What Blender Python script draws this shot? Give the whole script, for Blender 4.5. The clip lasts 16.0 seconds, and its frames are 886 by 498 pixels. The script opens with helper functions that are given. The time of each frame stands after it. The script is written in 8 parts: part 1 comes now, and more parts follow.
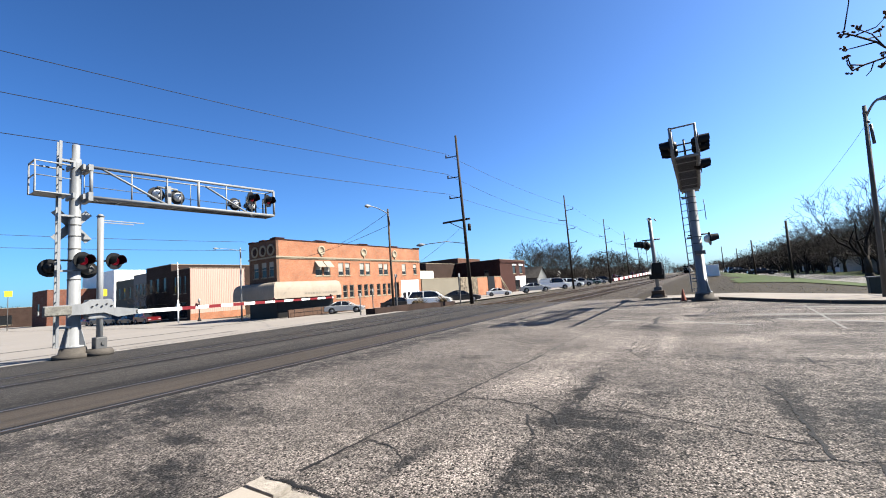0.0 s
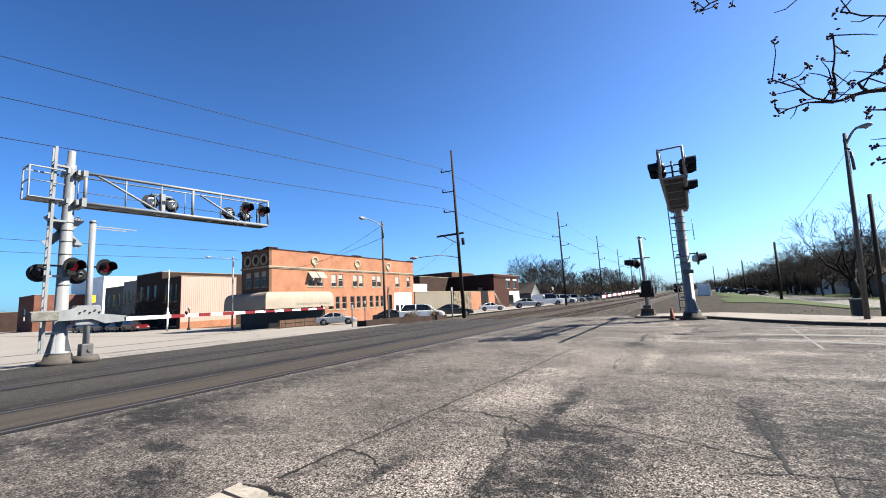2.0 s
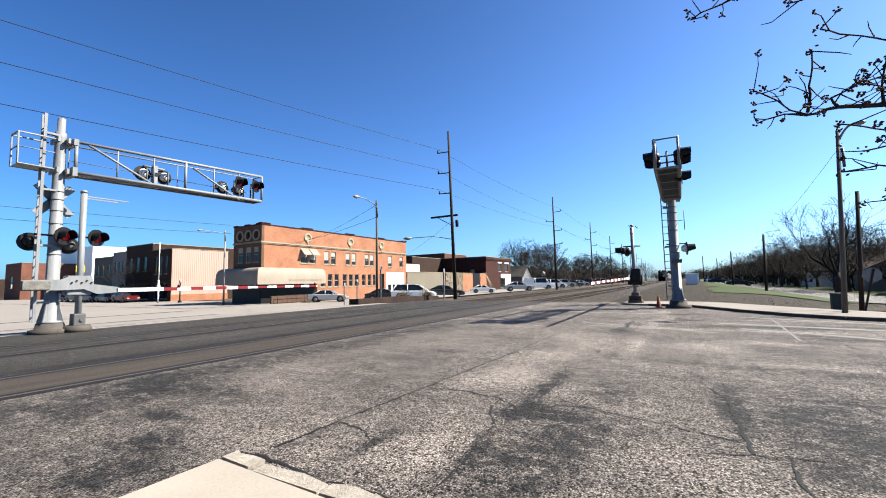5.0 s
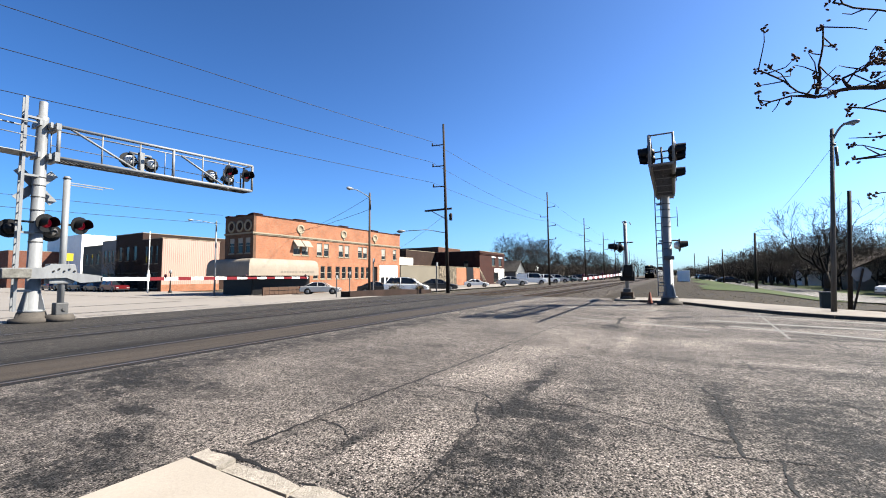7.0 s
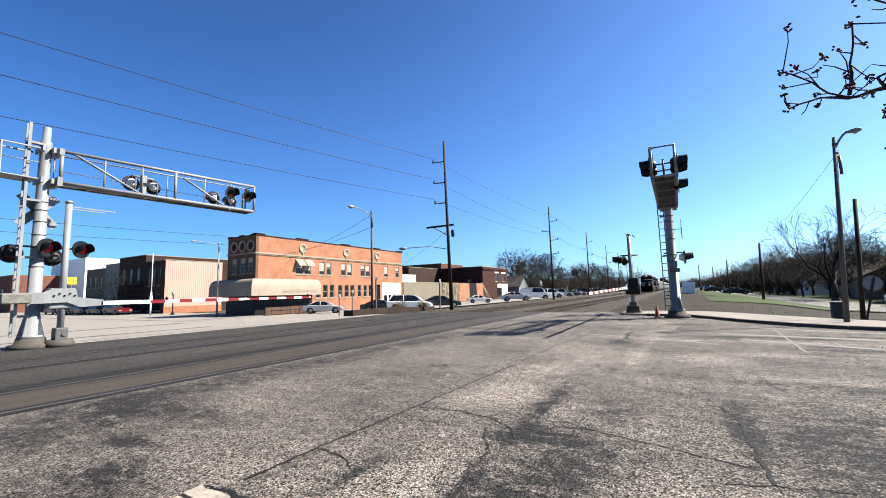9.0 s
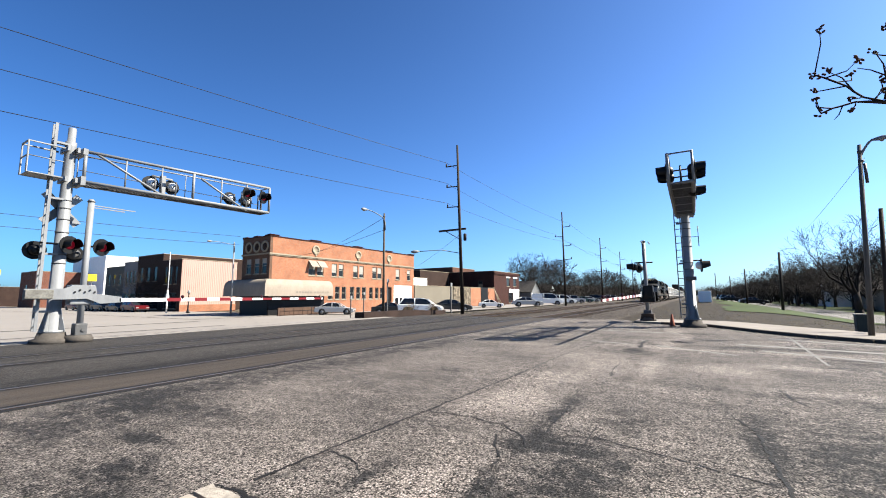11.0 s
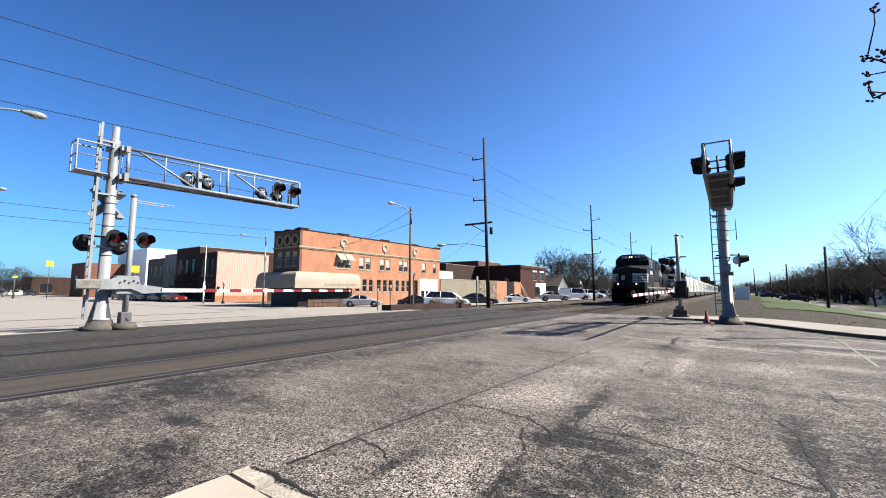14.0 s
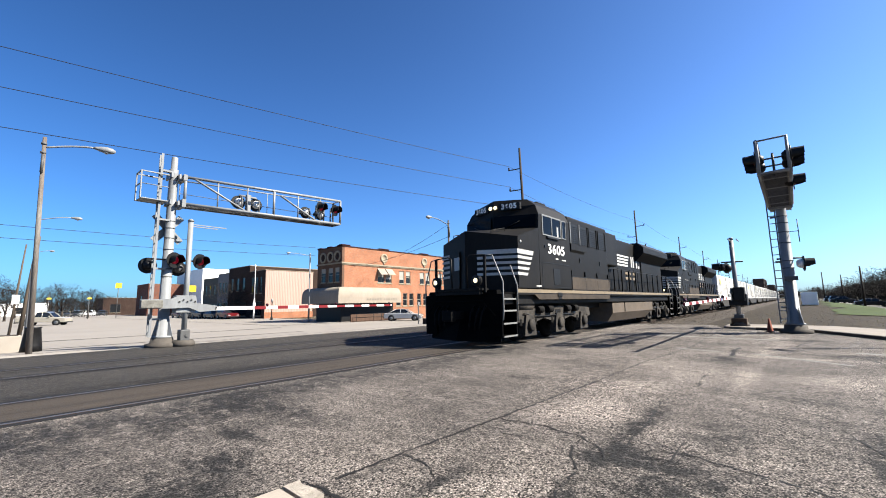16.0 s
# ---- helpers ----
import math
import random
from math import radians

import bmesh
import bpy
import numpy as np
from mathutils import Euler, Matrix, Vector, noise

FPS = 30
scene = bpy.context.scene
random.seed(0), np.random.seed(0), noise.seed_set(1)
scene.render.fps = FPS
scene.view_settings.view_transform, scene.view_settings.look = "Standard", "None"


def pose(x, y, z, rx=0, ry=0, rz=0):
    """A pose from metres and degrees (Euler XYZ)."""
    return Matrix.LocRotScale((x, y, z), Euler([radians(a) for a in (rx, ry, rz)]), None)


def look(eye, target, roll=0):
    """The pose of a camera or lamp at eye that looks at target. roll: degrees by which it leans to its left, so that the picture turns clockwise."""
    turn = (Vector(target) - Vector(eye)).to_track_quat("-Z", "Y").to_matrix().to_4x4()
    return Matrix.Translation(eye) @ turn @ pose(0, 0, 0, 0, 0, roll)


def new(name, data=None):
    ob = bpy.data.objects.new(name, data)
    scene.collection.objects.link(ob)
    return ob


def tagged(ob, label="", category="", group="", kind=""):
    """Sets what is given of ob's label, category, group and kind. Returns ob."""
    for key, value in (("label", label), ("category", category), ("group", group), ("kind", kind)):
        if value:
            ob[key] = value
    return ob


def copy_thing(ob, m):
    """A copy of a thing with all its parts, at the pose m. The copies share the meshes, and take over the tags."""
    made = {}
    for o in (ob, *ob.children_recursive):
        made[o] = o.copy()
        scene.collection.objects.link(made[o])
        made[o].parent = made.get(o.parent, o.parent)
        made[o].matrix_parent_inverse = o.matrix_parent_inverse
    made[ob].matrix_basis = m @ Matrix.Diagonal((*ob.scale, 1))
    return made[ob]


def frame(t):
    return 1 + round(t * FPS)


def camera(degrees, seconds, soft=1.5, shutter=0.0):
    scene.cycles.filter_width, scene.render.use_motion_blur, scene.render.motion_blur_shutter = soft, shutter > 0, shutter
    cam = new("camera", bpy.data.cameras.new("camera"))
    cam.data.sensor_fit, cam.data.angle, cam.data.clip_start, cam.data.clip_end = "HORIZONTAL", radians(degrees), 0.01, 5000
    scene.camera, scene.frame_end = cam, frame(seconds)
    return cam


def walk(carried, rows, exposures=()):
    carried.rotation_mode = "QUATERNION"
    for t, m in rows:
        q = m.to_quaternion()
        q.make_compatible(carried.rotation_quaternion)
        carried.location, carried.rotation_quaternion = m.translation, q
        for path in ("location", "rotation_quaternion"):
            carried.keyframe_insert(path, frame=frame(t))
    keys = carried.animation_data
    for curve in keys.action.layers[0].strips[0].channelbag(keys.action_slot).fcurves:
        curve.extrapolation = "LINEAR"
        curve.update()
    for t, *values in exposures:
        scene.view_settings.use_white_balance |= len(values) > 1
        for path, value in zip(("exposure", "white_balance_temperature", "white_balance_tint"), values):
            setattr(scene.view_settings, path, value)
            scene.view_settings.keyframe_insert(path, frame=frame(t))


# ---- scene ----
cam = camera(95.0, 16.0, 1.0)
PATH = [
    (0, (0.0, 0.0, 1.251), (-1.057, 1.686, 1.447), -4.2),
    (0.5, (-0.013, -0.111, 1.257), (-1.107, 1.547, 1.49), -4.5),
    (1, (0.026, -0.189, 1.253), (-1.044, 1.48, 1.516), -3.8),
    (1.5, (0.112, -0.132, 1.264), (-0.945, 1.545, 1.533), -3.4),
    (2, (0.159, -0.052, 1.242), (-0.869, 1.644, 1.502), -3.0),
    (2.5, (0.176, -0.096, 1.253), (-0.798, 1.631, 1.513), -2.8),
    (3, (0.19, -0.118, 1.257), (-0.747, 1.628, 1.524), -2.7),
    (3.5, (0.197, -0.116, 1.262), (-0.733, 1.635, 1.522), -2.5),
    (4, (0.185, -0.155, 1.262), (-0.783, 1.579, 1.495), -2.3),
    (6.5, (0.257, -0.083, 1.277), (-0.741, 1.646, 1.398), -0.4),
    (7, (0.202, 0.014, 1.26), (-0.783, 1.75, 1.395), -0.4),
    (7.5, (0.11, 0.057, 1.28), (-0.873, 1.792, 1.432), -0.6),
    (8, (0.115, 0.111, 1.289), (-0.864, 1.847, 1.461), -0.9),
    (8.5, (0.127, 0.124, 1.285), (-0.853, 1.856, 1.481), -1.3),
    (9, (0.133, 0.113, 1.285), (-0.857, 1.837, 1.5), -1.5),
    (11.5, (0.108, 0.126, 1.29), (-0.945, 1.811, 1.522), -0.0),
    (12, (0.12, 0.12, 1.294), (-0.948, 1.797, 1.513), 0.1),
    (12.5, (0.116, 0.117, 1.293), (-0.969, 1.785, 1.5), 0.1),
    (13, (0.125, 0.114, 1.297), (-0.98, 1.77, 1.491), 0.2),
    (13.5, (0.123, 0.12, 1.284), (-1.002, 1.762, 1.477), 0.2),
    (14, (0.111, 0.113, 1.283), (-1.036, 1.739, 1.486), 0.2),
    (14.5, (0.126, 0.103, 1.289), (-1.046, 1.708, 1.512), -0.0),
    (15, (0.137, 0.091, 1.29), (-1.064, 1.672, 1.533), -0.3),
    (15.5, (0.124, 0.095, 1.289), (-1.116, 1.644, 1.547), -0.7),
    (16, (0.103, 0.108, 1.293), (-1.188, 1.611, 1.558), -1.0),
]
walk(cam, [(t, look(eye, target, roll)) for t, eye, target, roll in PATH])

# ---- world and sun ----
SUN_TO = Vector((0.905, 0.6, 1.0)).normalized()
world = bpy.data.worlds.new("sky")
scene.world = world
world.use_nodes = True
wn = world.node_tree.nodes
sky = wn.new("ShaderNodeTexSky")
sky.sky_type = "NISHITA"
sky.sun_disc = False
sky.sun_elevation = math.asin(SUN_TO.z)
sky.sun_rotation = math.atan2(SUN_TO.x, SUN_TO.y)
sky.air_density = 1.0
sky.dust_density = 1.0
sky.ozone_density = 1.5
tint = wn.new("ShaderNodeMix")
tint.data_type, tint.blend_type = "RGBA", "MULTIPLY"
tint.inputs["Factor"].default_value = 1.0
wl = world.node_tree.links
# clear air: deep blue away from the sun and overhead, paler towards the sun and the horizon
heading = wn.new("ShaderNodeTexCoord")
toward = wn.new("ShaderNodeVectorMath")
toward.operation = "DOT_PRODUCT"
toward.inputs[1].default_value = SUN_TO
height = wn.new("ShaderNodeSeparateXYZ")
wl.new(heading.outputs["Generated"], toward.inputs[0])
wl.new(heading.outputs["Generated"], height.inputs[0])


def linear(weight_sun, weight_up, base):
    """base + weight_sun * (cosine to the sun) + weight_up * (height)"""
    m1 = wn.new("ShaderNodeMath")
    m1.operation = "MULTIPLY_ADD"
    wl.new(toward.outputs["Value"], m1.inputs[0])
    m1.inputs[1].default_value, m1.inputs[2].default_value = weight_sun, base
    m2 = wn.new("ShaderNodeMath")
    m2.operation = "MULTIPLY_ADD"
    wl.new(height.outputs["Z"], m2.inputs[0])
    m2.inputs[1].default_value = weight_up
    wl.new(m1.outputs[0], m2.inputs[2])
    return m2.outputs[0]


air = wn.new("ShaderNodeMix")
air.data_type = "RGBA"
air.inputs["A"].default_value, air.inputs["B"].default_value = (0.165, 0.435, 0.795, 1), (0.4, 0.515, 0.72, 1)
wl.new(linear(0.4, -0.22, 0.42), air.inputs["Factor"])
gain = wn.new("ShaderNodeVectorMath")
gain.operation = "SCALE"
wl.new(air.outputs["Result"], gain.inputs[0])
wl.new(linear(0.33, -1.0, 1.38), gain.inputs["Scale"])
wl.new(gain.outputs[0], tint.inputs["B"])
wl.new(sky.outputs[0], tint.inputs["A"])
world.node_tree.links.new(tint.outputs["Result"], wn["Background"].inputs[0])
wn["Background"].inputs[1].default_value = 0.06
sun_data = bpy.data.lights.new("sun", "SUN")
sun_data.energy = 5.0
sun_data.angle = radians(0.55)
sun_data.color = (1.0, 0.94, 0.83)
sun = new("sun", sun_data)
sun.matrix_world = look(SUN_TO * 80, (0, 0, 0))
scene.view_settings.exposure = 2.02


# ---- materials ----
def material(name, col, rough=0.7, metal=0.0, vary=0.15, big=0.6, fine=14.0, bump=0.1, col2=None, stretch=(1, 1, 1), islands=0.0, spread=0.0, emit=0.0, spec=0.18):
    """A surface with variation at two scales, in metres; col2 is the colour of its stains."""
    m = bpy.data.materials.new(name)
    m.use_nodes = True
    nt = m.node_tree
    n, ln = nt.nodes, nt.links
    bsdf = n["Principled BSDF"]
    tc = n.new("ShaderNodeTexCoord")
    mp = n.new("ShaderNodeMapping")
    mp.inputs["Scale"].default_value = stretch
    ln.new(tc.outputs["Object"], mp.inputs[0])
    a = n.new("ShaderNodeTexNoise")
    a.inputs["Scale"].default_value, a.inputs["Detail"].default_value, a.inputs["Roughness"].default_value = big, 6, 0.62
    b = n.new("ShaderNodeTexNoise")
    b.inputs["Scale"].default_value, b.inputs["Detail"].default_value, b.inputs["Roughness"].default_value = fine, 4, 0.7
    ln.new(mp.outputs[0], a.inputs["Vector"])
    ln.new(mp.outputs[0], b.inputs["Vector"])
    ra = n.new("ShaderNodeMapRange")
    ra.inputs["From Min"].default_value, ra.inputs["From Max"].default_value = 0.36, 0.66
    ln.new(a.outputs["Fac"], ra.inputs["Value"])
    mix = n.new("ShaderNodeMix")
    mix.data_type = "RGBA"
    mix.inputs["A"].default_value = (*col, 1)
    mix.inputs["B"].default_value = (*(col2 or [c * (1 - 1.6 * vary) for c in col]), 1)
    ln.new(ra.outputs[0], mix.inputs["Factor"])
    rb = n.new("ShaderNodeMapRange")
    rb.inputs["From Min"].default_value, rb.inputs["From Max"].default_value = 0.3, 0.7
    rb.inputs["To Min"].default_value, rb.inputs["To Max"].default_value = 1 - vary, 1 + vary
    ln.new(b.outputs["Fac"], rb.inputs["Value"])
    hsv = n.new("ShaderNodeHueSaturation")
    ln.new(mix.outputs["Result"], hsv.inputs["Color"])
    value = rb.outputs[0]
    for source, amount in ((("ShaderNodeNewGeometry", "Random Per Island"), islands), (("ShaderNodeObjectInfo", "Random"), spread)):
        if amount:
            g = n.new(source[0])
            r = n.new("ShaderNodeMapRange")
            r.inputs["To Min"].default_value, r.inputs["To Max"].default_value = 1 - amount, 1 + amount
            ln.new(g.outputs[source[1]], r.inputs["Value"])
            mul = n.new("ShaderNodeMath")
            mul.operation = "MULTIPLY"
            ln.new(value, mul.inputs[0])
            ln.new(r.outputs[0], mul.inputs[1])
            value = mul.outputs[0]
    ln.new(value, hsv.inputs["Value"])
    ln.new(hsv.outputs[0], bsdf.inputs["Base Color"])
    bsdf.inputs["Roughness"].default_value = rough
    bsdf.inputs["Metallic"].default_value = metal
    bsdf.inputs["Specular IOR Level"].default_value = spec
    if bump:
        bp = n.new("ShaderNodeBump")
        bp.inputs["Strength"].default_value = min(1.0, bump * 2)
        bp.inputs["Distance"].default_value = 0.02
        ln.new(b.outputs["Fac"], bp.inputs["Height"])
        ln.new(bp.outputs[0], bsdf.inputs["Normal"])
    if emit:
        bsdf.inputs["Emission Color"].default_value = (*col, 1)
        bsdf.inputs["Emission Strength"].default_value = emit
    return m


def worn_road(name, light, dark, patches, grain=55.0, streak=(1, 1, 1), contrast=0.5):
    """Old road surface: visible stones in the binder, cloudy wear, and ragged darker patches, paler where depth is
    negative (x, y, half width, half length, depth).
    """
    m = bpy.data.materials.new(name)
    m.use_nodes = True
    nt = m.node_tree
    n, ln = nt.nodes, nt.links
    bsdf = n["Principled BSDF"]
    tc = n.new("ShaderNodeTexCoord")
    mp = n.new("ShaderNodeMapping")
    mp.inputs["Scale"].default_value = streak
    ln.new(tc.outputs["Object"], mp.inputs[0])

    def noise_node(scale, detail, rough, vec):
        k = n.new("ShaderNodeTexNoise")
        k.inputs["Scale"].default_value, k.inputs["Detail"].default_value, k.inputs["Roughness"].default_value = scale, detail, rough
        ln.new(vec, k.inputs["Vector"])
        return k.outputs["Fac"]

    def ranged(v, a, b, c=0.0, d=1.0):
        k = n.new("ShaderNodeMapRange")
        for key, val in zip(("From Min", "From Max", "To Min", "To Max"), (a, b, c, d)):
            k.inputs[key].default_value = val
        ln.new(v, k.inputs["Value"])
        return k.outputs[0]

    def maths(op, a, b):
        k = n.new("ShaderNodeMath")
        k.operation = op
        for s, v in zip(k.inputs, (a, b)):
            if isinstance(v, (int, float)):
                s.default_value = v
            else:
                ln.new(v, s)
        return k.outputs[0]

    cloud = ranged(noise_node(0.5, 8, 0.66, mp.outputs[0]), 0.33, 0.68)
    mid = ranged(noise_node(3.2, 9, 0.75, mp.outputs[0]), 0.3, 0.7)
    mottle = ranged(noise_node(11.0, 6, 0.75, tc.outputs["Object"]), 0.28, 0.72)
    dark_f = maths("MULTIPLY", maths("ADD", maths("ADD", maths("MULTIPLY", cloud, 0.42), maths("MULTIPLY", mid, 0.33)), maths("MULTIPLY", mottle, 0.25)), contrast)
    wob = n.new("ShaderNodeTexNoise")
    wob.inputs["Scale"].default_value, wob.inputs["Detail"].default_value, wob.inputs["Roughness"].default_value = 2.4, 9, 0.72
    ln.new(tc.outputs["Object"], wob.inputs["Vector"])
    shift = n.new("ShaderNodeVectorMath")
    shift.operation = "MULTIPLY_ADD"
    ln.new(wob.outputs["Color"], shift.inputs[0])
    shift.inputs[1].default_value = (0.56, 0.56, 0)
    ln.new(tc.outputs["Object"], shift.inputs[2])
    ragged = ranged(maths("ADD", maths("MULTIPLY", mid, 0.55), maths("MULTIPLY", mottle, 0.45)), 0.28, 0.6, 0.22, 1.1)
    for x, y, w, l, depth in patches:
        pm = n.new("ShaderNodeMapping")
        pm.vector_type = "POINT"
        pm.inputs["Location"].default_value = (-(x + 0.28) / w, -(y + 0.28) / l, 0)
        pm.inputs["Scale"].default_value = (1 / w, 1 / l, 0)
        ln.new(shift.outputs[0], pm.inputs[0])
        ld = n.new("ShaderNodeVectorMath")
        ld.operation = "LENGTH"
        ln.new(pm.outputs[0], ld.inputs[0])
        spot = maths("MULTIPLY", ranged(ld.outputs["Value"], 0.25, 1.25, 1.0, 0.0), ragged)
        dark_f = maths("ADD", dark_f, maths("MULTIPLY", spot, depth))
    clampd = n.new("ShaderNodeClamp")
    ln.new(dark_f, clampd.inputs[0])
    mix = n.new("ShaderNodeMix")
    mix.data_type = "RGBA"
    mix.inputs["A"].default_value, mix.inputs["B"].default_value = (*light, 1), (*dark, 1)
    ln.new(clampd.outputs[0], mix.inputs["Factor"])
    vor = n.new("ShaderNodeTexVoronoi")
    vor.inputs["Scale"].default_value = grain
    ln.new(tc.outputs["Object"], vor.inputs["Vector"])
    stone = n.new("ShaderNodeRGBToBW")
    ln.new(vor.outputs["Color"], stone.inputs[0])
    fine = maths("MULTIPLY", ranged(noise_node(grain * 0.5, 3, 0.7, tc.outputs["Object"]), 0.3, 0.7, 0.66, 1.34), maths("MULTIPLY", ranged(noise_node(grain * 0.2, 4, 0.75, tc.outputs["Object"]), 0.3, 0.7, 0.7, 1.3), ranged(noise_node(grain * 0.07, 7, 0.8, mp.outputs[0]), 0.3, 0.7, 0.68, 1.32)))
    grainy = maths("MULTIPLY", maths("MULTIPLY", ranged(stone.outputs[0], 0.22, 0.78, 0.02, 2.45), ranged(vor.outputs["Distance"], 0.05, 0.7, 1.25, 0.35)), fine)
    hsv = n.new("ShaderNodeHueSaturation")
    ln.new(mix.outputs["Result"], hsv.inputs["Color"])
    ln.new(grainy, hsv.inputs["Value"])
    ln.new(hsv.outputs[0], bsdf.inputs["Base Color"])
    bsdf.inputs["Roughness"].default_value = 0.85
    bsdf.inputs["Specular IOR Level"].default_value = 0.15
    bp = n.new("ShaderNodeBump")
    bp.inputs["Strength"].default_value, bp.inputs["Distance"].default_value = 0.6, 0.012
    ln.new(grainy, bp.inputs["Height"])
    ln.new(bp.outputs[0], bsdf.inputs["Normal"])
    return m


def glass(name, col, rough=0.05, spec=0.45):
    m = bpy.data.materials.new(name)
    m.use_nodes = True
    b = m.node_tree.nodes["Principled BSDF"]
    b.inputs["Base Color"].default_value = (*col, 1)
    b.inputs["Roughness"].default_value = rough
    b.inputs["Specular IOR Level"].default_value = spec
    return m


ROAD = worn_road("worn_asphalt", (0.205, 0.178, 0.158), (0.019, 0.0177, 0.0168), [
    (-1.24, 3.75, 0.3, 0.35, 0.7), (-1.25, 4.7, 0.14, 1.1, 0.6), (-0.75, 3.6, 0.55, 0.6, 0.5), (-0.85, 2.6, 0.42, 0.8, 0.45), (-1.22, 2.6, 0.1, 0.6, 0.45), (-0.55, 4.8, 0.3, 0.55, 0.35),
    (0.55, 4.7, 0.13, 1.0, 0.6), (1.3, 4.3, 0.6, 0.8, 0.4), (1.2, 5.4, 0.9, 0.9, 0.3), (1.5, 3.3, 1.1, 0.8, 0.4), (3.4, 5.0, 1.8, 3.0, 0.4), (6.5, 6.0, 3.0, 5.0, 0.4),
    (-4.25, 2.05, 0.4, 0.16, 0.6), (-3.75, 1.65, 0.35, 0.25, 0.5), (-3.3, 1.2, 0.8, 0.6, 0.3), (-4.6, 2.9, 0.9, 0.4, 0.25), (-6.1, 5.0, 0.7, 10.0, 0.4), (-5.2, 1.6, 1.0, 1.6, 0.25), (-3.6, 6.5, 0.4, 0.3, 0.35),
    (-2.0, 2.45, 0.07, 0.5, 0.45), (-2.6, 2.3, 0.08, 0.45, 0.4), (-1.2, 10.9, 0.25, 0.45, 0.7), (-0.4, 13.4, 0.5, 0.35, 0.8), (3.5, 10.6, 2.2, 0.35, 0.35), (1.8, 12.6, 5.0, 0.35, 0.3), (-0.2, 16.4, 0.9, 0.3, 0.5), (4.0, 9.9, 3.0, 0.12, 0.5), (4.5, 11.1, 3.5, 0.14, 0.45), (5.0, 13.2, 4.0, 0.14, 0.45), (1.2, 7.0, 1.6, 0.3, 0.3), (3.6, 8.0, 1.4, 0.25, 0.4),
    (-1.95, 4.9, 0.55, 0.7, -0.5), (-1.9, 6.3, 0.5, 1.2, -0.45), (-1.6, 2.5, 0.3, 0.6, -0.4), (-1.4, 8.0, 0.5, 1.3, -0.35), (0.3, 3.0, 0.6, 0.4, -0.25), (0.4, 11.8, 2.5, 0.3, -0.35), (1.6, 7.3, 1.4, 0.3, -0.3), (-2.0, 9.5, 0.9, 1.6, -0.3), (-0.2, 14.6, 0.3, 1.4, -0.4), (1.5, 9.7, 0.75, 0.35, -0.6), (0.6, 8.9, 0.6, 0.7, -0.45), (-0.65, 8.6, 0.2, 1.6, -0.5), (-0.55, 12.5, 0.25, 2.0, -0.45), (0.0, 11.6, 1.0, 0.14, -0.6), (2.2, 13.1, 1.6, 0.14, -0.5), (2.2, 11.7, 1.4, 0.12, -0.5), (-0.5, 16.9, 0.3, 1.2, -0.6), (1.9, 14.6, 2.0, 0.2, -0.3)], grain=80, contrast=1.1, streak=(0.8, 1.3, 1))
CROSSING = worn_road("dark_crossing_asphalt", (0.064, 0.0575, 0.051), (0.0065, 0.006, 0.0057), [(-8.75, 3.0, 0.35, 22.0, 0.35), (-11.4, 6.0, 0.35, 30.0, 0.3), (-13.2, 6.0, 0.3, 30.0, 0.3), (-10.2, 8.0, 0.7, 9.0, -0.2), (-15.2, 8.0, 0.7, 20.0, -0.15)], grain=60, streak=(3.6, 0.09, 1), contrast=1.1)
DIRT_FILL = material("rail_dirt", (0.038, 0.0305, 0.0245), 0.9, vary=0.25, big=1.2, fine=30, bump=0.3, col2=(0.02, 0.0165, 0.0135), stretch=(5, 0.15, 1))
CONCRETE_FAR = material("pale_concrete_street", (0.168, 0.153, 0.138), 0.85, vary=0.08, big=0.25, fine=9, bump=0.05, col2=(0.15, 0.137, 0.123), stretch=(1, 0.6, 1))
CONCRETE = material("sidewalk_concrete", (0.235, 0.208, 0.175), 0.85, vary=0.07, big=0.9, fine=40, bump=0.08, col2=(0.2, 0.176, 0.148))
KERB = material("broken_kerb_concrete", (0.26, 0.232, 0.196), 0.9, vary=0.3, big=5, fine=40, bump=0.4, col2=(0.165, 0.147, 0.124))
TAR = material("crack_tar", (0.0085, 0.008, 0.0077), 0.75, vary=0.3, big=3, fine=50, bump=0.2)
BALLAST = worn_road("ballast_stone", (0.068, 0.055, 0.043), (0.018, 0.014, 0.011), [], grain=15, contrast=0.7)
DRY_GRASS = worn_road("dry_verge", (0.036, 0.0245, 0.0105), (0.011, 0.0085, 0.0032), [], grain=22, contrast=1.0)
GRASS = material("spring_grass", (0.024, 0.042, 0.0045), 0.9, vary=0.35, big=0.5, fine=16, bump=0.4, col2=(0.027, 0.034, 0.006))
GROUND = worn_road("plain_ground", (0.0756, 0.0642, 0.0453), (0.0453, 0.0378, 0.0265), [], grain=6, contrast=0.7)
GALV = material("aluminium_paint", (0.172, 0.177, 0.181), 0.5, 0.1, vary=0.1, big=2, fine=18, bump=0.05, col2=(0.13, 0.134, 0.138), stretch=(1, 1, 0.3))
GALV_DARK = material("grey_steel", (0.0756, 0.0756, 0.0756), 0.55, 0.15, vary=0.15, big=2, fine=18, bump=0.05)
BLACK = material("black_signal_paint", (0.006, 0.006, 0.0065), 0.5, vary=0.3, big=3, fine=20, bump=0.03)
RED_LENS = glass("unlit_red_lens", (0.03, 0.004, 0.004), 0.15)
RED_LIT = material("lit_red_lens", (0.03, 0.0008, 0.0025), 0.3, vary=0.0, bump=0, emit=0.9)
LAMP_SHELL = material("pale_lamp_housing", (0.6, 0.6, 0.59), 0.5, 0.1, vary=0.12, big=4, fine=20, bump=0.03)
